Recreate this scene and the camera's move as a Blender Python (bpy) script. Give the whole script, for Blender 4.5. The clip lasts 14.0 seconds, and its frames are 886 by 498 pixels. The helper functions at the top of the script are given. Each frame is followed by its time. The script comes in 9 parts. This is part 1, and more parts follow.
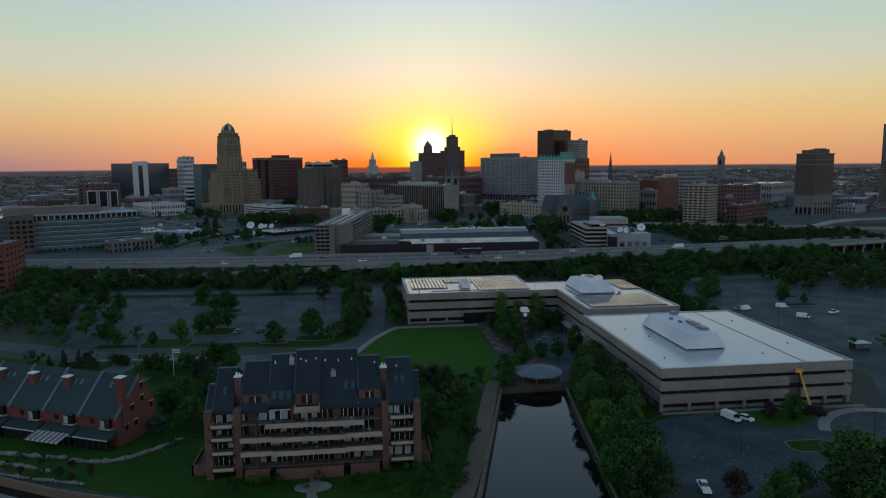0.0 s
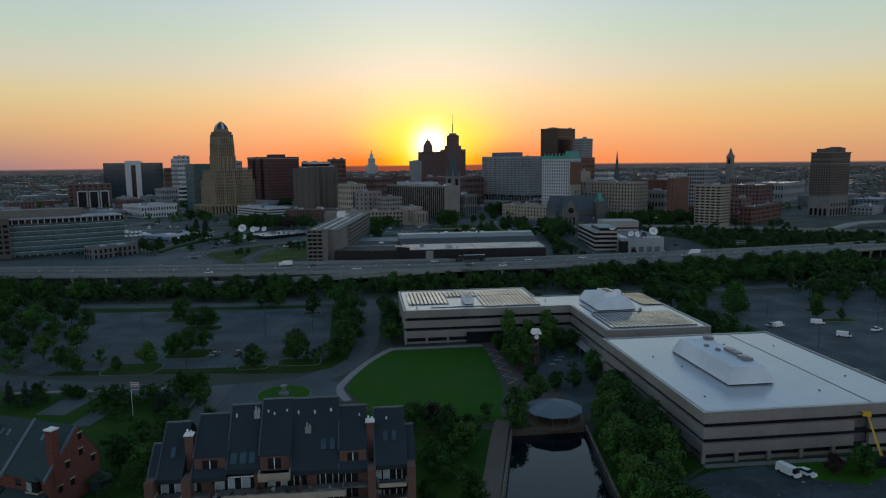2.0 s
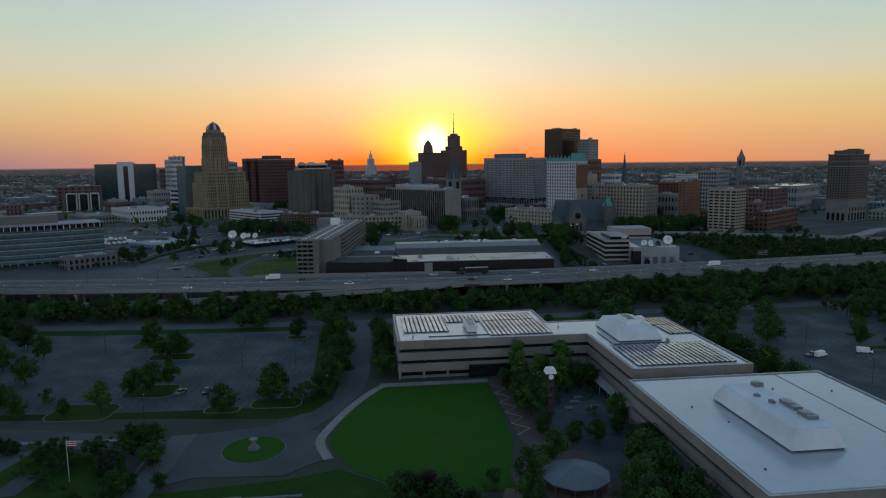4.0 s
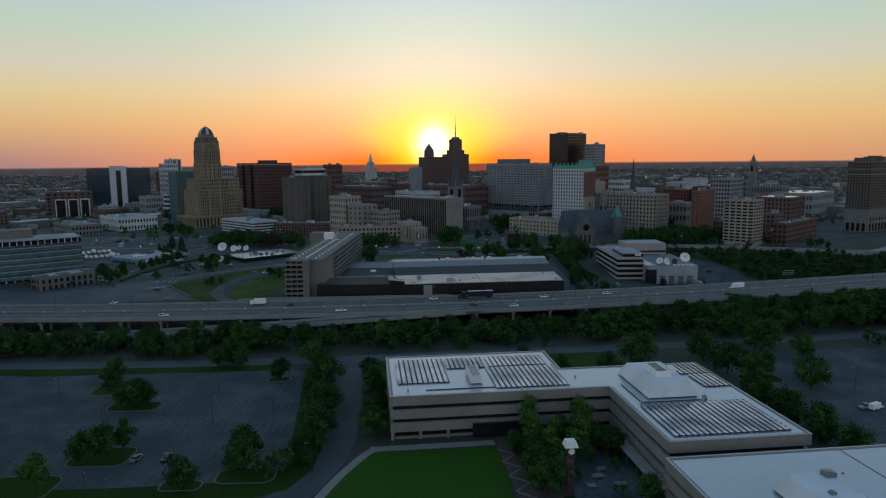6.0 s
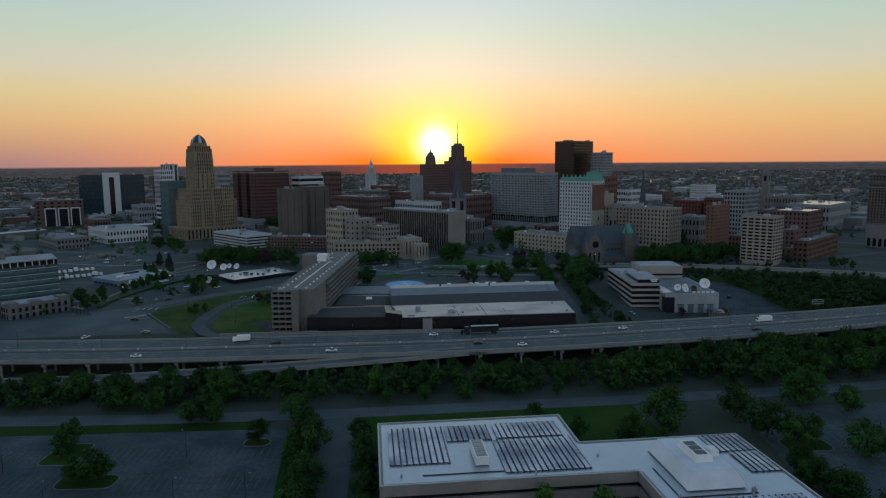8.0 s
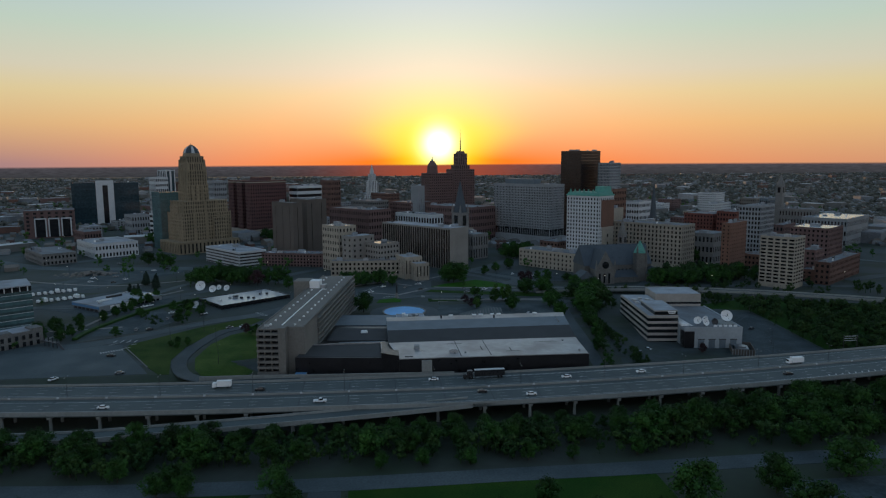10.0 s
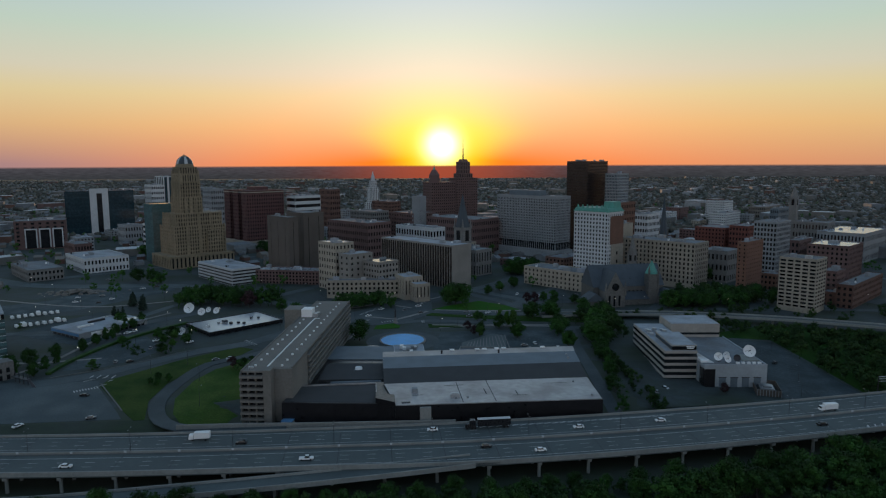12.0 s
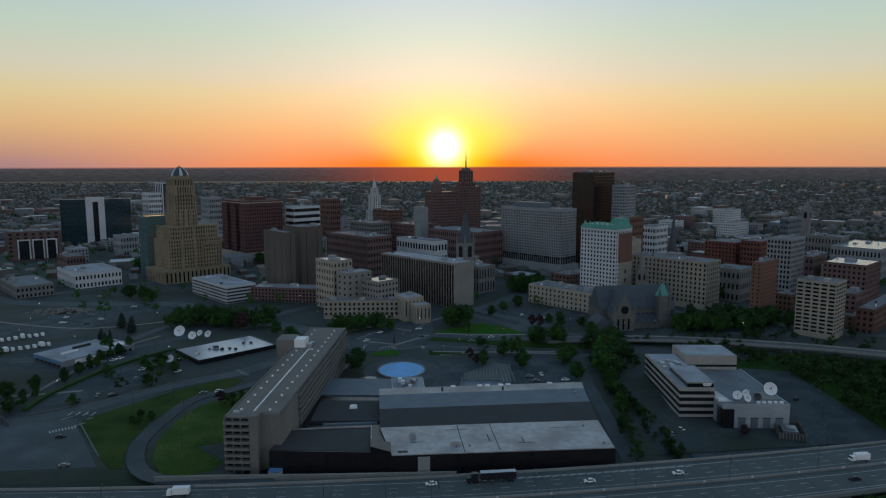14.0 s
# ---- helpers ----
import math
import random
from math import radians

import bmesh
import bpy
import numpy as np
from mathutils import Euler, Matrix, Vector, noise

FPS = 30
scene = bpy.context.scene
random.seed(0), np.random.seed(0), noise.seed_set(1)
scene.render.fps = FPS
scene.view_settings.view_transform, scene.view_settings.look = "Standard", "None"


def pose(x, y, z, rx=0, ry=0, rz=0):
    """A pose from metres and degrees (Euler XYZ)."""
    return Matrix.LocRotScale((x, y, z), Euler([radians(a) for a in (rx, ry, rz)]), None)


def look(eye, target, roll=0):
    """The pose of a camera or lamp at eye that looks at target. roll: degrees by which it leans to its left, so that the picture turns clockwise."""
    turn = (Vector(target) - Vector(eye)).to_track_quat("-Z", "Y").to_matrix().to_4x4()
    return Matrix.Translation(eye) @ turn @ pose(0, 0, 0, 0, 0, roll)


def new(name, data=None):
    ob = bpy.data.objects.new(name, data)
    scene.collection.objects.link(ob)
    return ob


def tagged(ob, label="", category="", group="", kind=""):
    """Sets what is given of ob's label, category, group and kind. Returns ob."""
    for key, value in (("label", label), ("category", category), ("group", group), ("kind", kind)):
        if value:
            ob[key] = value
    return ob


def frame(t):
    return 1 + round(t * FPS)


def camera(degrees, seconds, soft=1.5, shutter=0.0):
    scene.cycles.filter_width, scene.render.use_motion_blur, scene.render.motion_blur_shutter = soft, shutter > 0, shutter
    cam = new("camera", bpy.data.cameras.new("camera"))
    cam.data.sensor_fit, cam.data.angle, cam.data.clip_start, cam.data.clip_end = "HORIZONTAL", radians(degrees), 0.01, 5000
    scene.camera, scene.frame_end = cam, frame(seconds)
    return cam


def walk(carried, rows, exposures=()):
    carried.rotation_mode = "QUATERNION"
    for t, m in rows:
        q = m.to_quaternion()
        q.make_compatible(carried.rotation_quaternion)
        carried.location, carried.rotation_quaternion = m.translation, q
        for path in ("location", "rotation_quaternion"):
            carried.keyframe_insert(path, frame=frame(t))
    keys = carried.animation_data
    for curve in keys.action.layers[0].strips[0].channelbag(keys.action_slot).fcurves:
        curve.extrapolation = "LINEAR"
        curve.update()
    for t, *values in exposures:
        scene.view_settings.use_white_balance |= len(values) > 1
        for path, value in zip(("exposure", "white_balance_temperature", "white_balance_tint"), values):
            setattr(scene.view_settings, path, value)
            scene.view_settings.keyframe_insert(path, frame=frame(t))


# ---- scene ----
cam = camera(66.78, 14.0, soft=1.2)
walk(cam, [
    (0, look((-0.05, -0.26, 72.51), (11.49, 98.27, 59.89), -0.54)),
    (1, look((1.62, 14.99, 73.35), (13.12, 113.51, 60.60), -0.59)),
    (2, look((3.68, 31.23, 74.04), (15.14, 129.74, 61.18), -0.61)),
    (3, look((5.96, 48.06, 75.35), (17.35, 146.56, 62.41), -0.62)),
    (4, look((8.30, 65.20, 77.68), (19.61, 163.70, 64.69), -0.61)),
    (5, look((10.64, 82.44, 81.19), (21.84, 180.95, 68.16), -0.59)),
    (6, look((12.93, 99.66, 85.81), (24.01, 198.19, 72.77), -0.56)),
    (7, look((15.17, 116.76, 91.32), (26.11, 215.30, 78.28), -0.52)),
    (8, look((17.37, 133.65, 97.40), (28.15, 232.21, 84.39), -0.47)),
    (9, look((19.53, 150.22, 103.74), (30.15, 248.80, 90.77), -0.41)),
    (10, look((21.67, 166.31, 110.04), (32.11, 264.92, 97.12), -0.35)),
    (11, look((23.78, 181.72, 116.11), (34.03, 280.35, 103.26), -0.28)),
    (12, look((25.82, 196.10, 121.91), (35.88, 294.77, 109.14), -0.22)),
    (13, look((27.71, 209.03, 127.65), (37.56, 307.73, 114.98), -0.15)),
    (14, look((29.33, 219.90, 133.82), (38.96, 318.64, 121.24), -0.09)),
])

# ---- world: clear dawn sky, the sun just over the skyline ----
SUN_AZ, SUN_EL = 5.75, 1.45
sun_dir = Vector((math.sin(radians(SUN_AZ)) * math.cos(radians(SUN_EL)), math.cos(radians(SUN_AZ)) * math.cos(radians(SUN_EL)), math.sin(radians(SUN_EL))))
world = bpy.data.worlds.new("dawn")
scene.world = world
world.use_nodes = True


def make_world():
    nt = world.node_tree
    nt.nodes.clear()
    n, link = nt.nodes.new, nt.links.new

    def math_node(op, a, b=None):
        q = n("ShaderNodeMath")
        q.operation = op
        for i, v in enumerate((a, b)):
            if v is None:
                continue
            if isinstance(v, (int, float)):
                q.inputs[i].default_value = v
            else:
                link(v, q.inputs[i])
        return q.outputs[0]

    def ramp(fac, stops):
        q = n("ShaderNodeValToRGB")
        el = q.color_ramp.elements
        while len(el) < len(stops):
            el.new(0.5)
        for e, (p, c) in zip(el, stops):
            e.position, e.color = p, (*c, 1)
        link(fac, q.inputs[0])
        return q.outputs[0]

    def mix(kind, fac, a, b):
        q = n("ShaderNodeMix")
        q.data_type, q.blend_type = "RGBA", kind
        if isinstance(fac, (int, float)):
            q.inputs[0].default_value = fac
        else:
            link(fac, q.inputs[0])
        for i, v in ((6, a), (7, b)):
            if isinstance(v, tuple):
                q.inputs[i].default_value = (*v, 1)
            else:
                link(v, q.inputs[i])
        return q.outputs[2]

    way = n("ShaderNodeTexCoord").outputs["Generated"]
    sep = n("ShaderNodeSeparateXYZ")
    link(way, sep.inputs[0])
    up = math_node("ARCSINE", sep.outputs[2])          # elevation, radians
    deg = math_node("MULTIPLY", up, 180 / math.pi)
    dot = n("ShaderNodeVectorMath")
    dot.operation = "DOT_PRODUCT"
    link(way, dot.inputs[0])
    dot.inputs[1].default_value = sun_dir
    off = math_node("MULTIPLY", math_node("ARCCOSINE", math_node("MINIMUM", dot.outputs["Value"], 1.0)), 180 / math.pi)
    # elevation bands of the dawn towards the sun, and the cool sky behind
    e90 = math_node("DIVIDE", math_node("MAXIMUM", deg, 0.0), 90.0)
    dawn = ramp(e90, [(0.0, (0.62, 0.27, 0.115)), (0.033, (0.735, 0.45, 0.16)), (0.060, (0.685, 0.56, 0.27)), (0.079, (0.60, 0.57, 0.42)), (0.113, (0.455, 0.575, 0.475)),
                      (0.148, (0.395, 0.525, 0.58)), (0.22, (0.28, 0.46, 0.62)), (0.5, (0.17, 0.29, 0.44)), (1.0, (0.085, 0.165, 0.28))])
    back = ramp(e90, [(0.0, (0.62, 0.63, 0.68)), (0.1, (0.74, 0.75, 0.80)), (0.25, (0.48, 0.57, 0.69)), (0.5, (0.14, 0.235, 0.35)), (1.0, (0.085, 0.165, 0.28))])
    facing = math_node("MULTIPLY_ADD", dot.outputs["Value"], 0.5)
    facing.node.inputs[2].default_value = 0.5
    sky = mix("MIX", math_node("POWER", facing, 0.8), back, dawn)
    # aureole round the sun, wider than it is high
    flank = n("ShaderNodeVectorMath")
    flank.operation = "DOT_PRODUCT"
    link(way, flank.inputs[0])
    flank.inputs[1].default_value = (math.cos(radians(SUN_AZ)), -math.sin(radians(SUN_AZ)), 0)
    side = math_node("ABSOLUTE", math_node("MULTIPLY", math_node("ARCSINE", flank.outputs["Value"]), 180 / math.pi))
    ahead = math_node("MULTIPLY", math_node("GREATER_THAN", dot.outputs["Value"], 0.0), 0.95)
    def clamped(v):
        q = n("ShaderNodeClamp")
        link(v, q.inputs[0])
        return q.outputs[0]

    def squared(v):
        return math_node("MULTIPLY", v, v)

    aloft = math_node("MAXIMUM", deg, 0.0)
    # mauve haze low down, away from the sun
    away = clamped(math_node("DIVIDE", math_node("SUBTRACT", math_node("MULTIPLY", flank.outputs["Value"], -57.3), 11.0), 20.0))
    haze = math_node("MULTIPLY", math_node("MULTIPLY", away, math_node("EXPONENT", math_node("MULTIPLY", aloft, -0.55))), 0.85)
    sky = mix("MIX", haze, sky, (0.27, 0.185, 0.225))
    wide = math_node("EXPONENT", math_node("MULTIPLY", off, -0.085))
    spread = math_node("ADD", math_node("MULTIPLY", clamped(math_node("DIVIDE", aloft, 2.4)), 2.1), 3.5)
    reach = math_node("ADD", squared(math_node("DIVIDE", side, spread)), squared(math_node("DIVIDE", math_node("SUBTRACT", deg, SUN_EL), 4.3)))
    near = math_node("MULTIPLY", math_node("EXPONENT", math_node("MULTIPLY", math_node("POWER", reach, 1.35), -1.0)), ahead)
    gold = ramp(clamped(math_node("DIVIDE", math_node("SUBTRACT", deg, 0.4), 7.0)), [(0.0, (1.0, 0.90, 0.01)), (0.35, (1.0, 0.95, 0.10)), (1.0, (0.98, 0.94, 0.48))])
    core = math_node("MULTIPLY", math_node("EXPONENT", math_node("MULTIPLY", squared(math_node("DIVIDE", off, 1.3)), -1.0)), 1.6)
    low = math_node("MULTIPLY", math_node("EXPONENT", math_node("MULTIPLY", squared(math_node("DIVIDE", off, 20.0)), -1.0)), math_node("EXPONENT", math_node("MULTIPLY", aloft, -0.30)))
    low = math_node("MULTIPLY", math_node("MINIMUM", math_node("MULTIPLY", low, 1.1), 1.0), math_node("GREATER_THAN", dot.outputs["Value"], 0.0))

    def add_glow(under_it, amount, tint):
        glow = n("ShaderNodeVectorMath")
        glow.operation = "SCALE"
        glow.inputs[0].default_value = tint
        link(amount, glow.inputs["Scale"])
        return mix("ADD", 1.0, under_it, glow.outputs[0])

    sky = add_glow(sky, wide, (0.56, 0.48, 0.41))
    sky = mix("MIX", low, sky, (1.04, 0.21, 0.02))
    sky = mix("MIX", near, sky, gold)
    sky = add_glow(sky, core, (1.0, 0.95, 1.0))
    # the distant land under the horizon: haze painted into its rim, darker and streaked with woods and roofs nearer by
    grain = n("ShaderNodeTexNoise")
    grain.inputs["Scale"].default_value, grain.inputs["Detail"].default_value = 1.0, 5.0
    stretch = n("ShaderNodeVectorMath")
    stretch.operation = "MULTIPLY"
    stretch.inputs[1].default_value = (110, 110, 900)
    link(way, stretch.inputs[0])
    link(stretch.outputs[0], grain.inputs["Vector"])
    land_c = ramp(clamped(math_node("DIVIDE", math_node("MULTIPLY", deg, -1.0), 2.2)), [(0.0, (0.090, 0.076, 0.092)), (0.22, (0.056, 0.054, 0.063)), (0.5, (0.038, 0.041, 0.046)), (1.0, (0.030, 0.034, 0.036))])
    patch = n("ShaderNodeMapRange")
    patch.inputs[1].default_value, patch.inputs[2].default_value, patch.inputs[3].default_value, patch.inputs[4].default_value = 0.3, 0.7, 0.72, 1.28
    link(grain.outputs["Fac"], patch.inputs[0])
    tone = n("ShaderNodeVectorMath")
    tone.operation = "SCALE"
    link(land_c, tone.inputs[0])
    link(patch.outputs[0], tone.inputs["Scale"])
    # red glow of the low sun, painted into the land colour
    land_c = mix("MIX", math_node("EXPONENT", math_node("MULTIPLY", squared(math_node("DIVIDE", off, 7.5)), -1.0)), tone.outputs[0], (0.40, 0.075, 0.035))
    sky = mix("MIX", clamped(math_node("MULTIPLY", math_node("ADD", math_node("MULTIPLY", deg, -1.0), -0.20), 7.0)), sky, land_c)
    nish = n("ShaderNodeTexSky")
    nish.sky_type, nish.sun_disc = "NISHITA", False
    nish.sun_elevation, nish.sun_rotation, nish.dust_density = radians(SUN_EL), radians(SUN_AZ), 2.0
    one, two, both, out = n("ShaderNodeBackground"), n("ShaderNodeBackground"), n("ShaderNodeAddShader"), n("ShaderNodeOutputWorld")
    link(nish.outputs[0], one.inputs[0])
    link(math_node("MULTIPLY", math_node("GREATER_THAN", deg, -0.2), 0.006), one.inputs[1])
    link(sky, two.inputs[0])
    two.inputs[1].default_value = 1.0
    link(one.outputs[0], both.inputs[0])
    link(two.outputs[0], both.inputs[1])
    link(both.outputs[0], out.inputs[0])


make_world()
sun = new("sun", bpy.data.lights.new("sun", "SUN"))
sun.data.energy, sun.data.angle, sun.data.color = 2.0, radians(0.5), (1.0, 0.55, 0.25)
sun.matrix_world = look((0, 0, 300), Vector((0, 0, 300)) - sun_dir)


# ---- materials ----
def mat(name, color, rough=0.8, metal=0.0, var=0.18, big=0.06, fine=1.5, bump=0.0, spec=0.4, second=None, amount=0.5, gloss=0.08):
    """A surface with two scales of variation: broad stains (big per metre) and grain (fine per metre)."""
    m = bpy.data.materials.new(name)
    m.use_nodes = True
    nt = m.node_tree
    n, link = nt.nodes.new, nt.links.new
    sh = nt.nodes["Principled BSDF"]
    sh.inputs["Roughness"].default_value, sh.inputs["Metallic"].default_value = rough, metal
    sh.inputs["Specular IOR Level"].default_value = spec
    co = n("ShaderNodeTexCoord").outputs["Object"]

    def noise_node(scale, detail):
        q = n("ShaderNodeTexNoise")
        q.inputs["Scale"].default_value, q.inputs["Detail"].default_value = scale, detail
        link(co, q.inputs["Vector"])
        return q.outputs["Fac"]

    def ramp(fac, lo, hi, a, b):
        q = n("ShaderNodeMapRange")
        q.inputs[1].default_value, q.inputs[2].default_value, q.inputs[3].default_value, q.inputs[4].default_value = lo, hi, a, b
        link(fac, q.inputs[0])
        return q.outputs[0]

    broad, grain = noise_node(big, 4), noise_node(fine, 3)
    info = n("ShaderNodeObjectInfo")
    base = n("ShaderNodeMix")
    base.data_type = "RGBA"
    base.inputs[6].default_value = (*color, 1)
    base.inputs[7].default_value = (*(second or tuple(c * 0.7 for c in color)), 1)
    link(ramp(broad, 0.4, 0.65, 0.0, amount), base.inputs[0])
    hsv = n("ShaderNodeHueSaturation")
    link(base.outputs[2], hsv.inputs["Color"])
    add = n("ShaderNodeMath")
    add.operation = "MULTIPLY"
    link(ramp(grain, 0.3, 0.7, 1 - var, 1 + var), add.inputs[0])
    link(ramp(info.outputs["Random"], 0, 1, 1 - var * 0.6, 1 + var * 0.6), add.inputs[1])
    link(add.outputs[0], hsv.inputs["Value"])
    link(hsv.outputs[0], sh.inputs["Base Color"])
    link(ramp(grain, 0.3, 0.7, max(rough - gloss, 0.02), min(rough + gloss, 1)), sh.inputs["Roughness"])
    if bump:
        b = n("ShaderNodeBump")
        b.inputs["Strength"].default_value, b.inputs["Distance"].default_value = bump, 0.1
        link(grain, b.inputs["Height"])
        link(b.outputs[0], sh.inputs["Normal"])
    return m


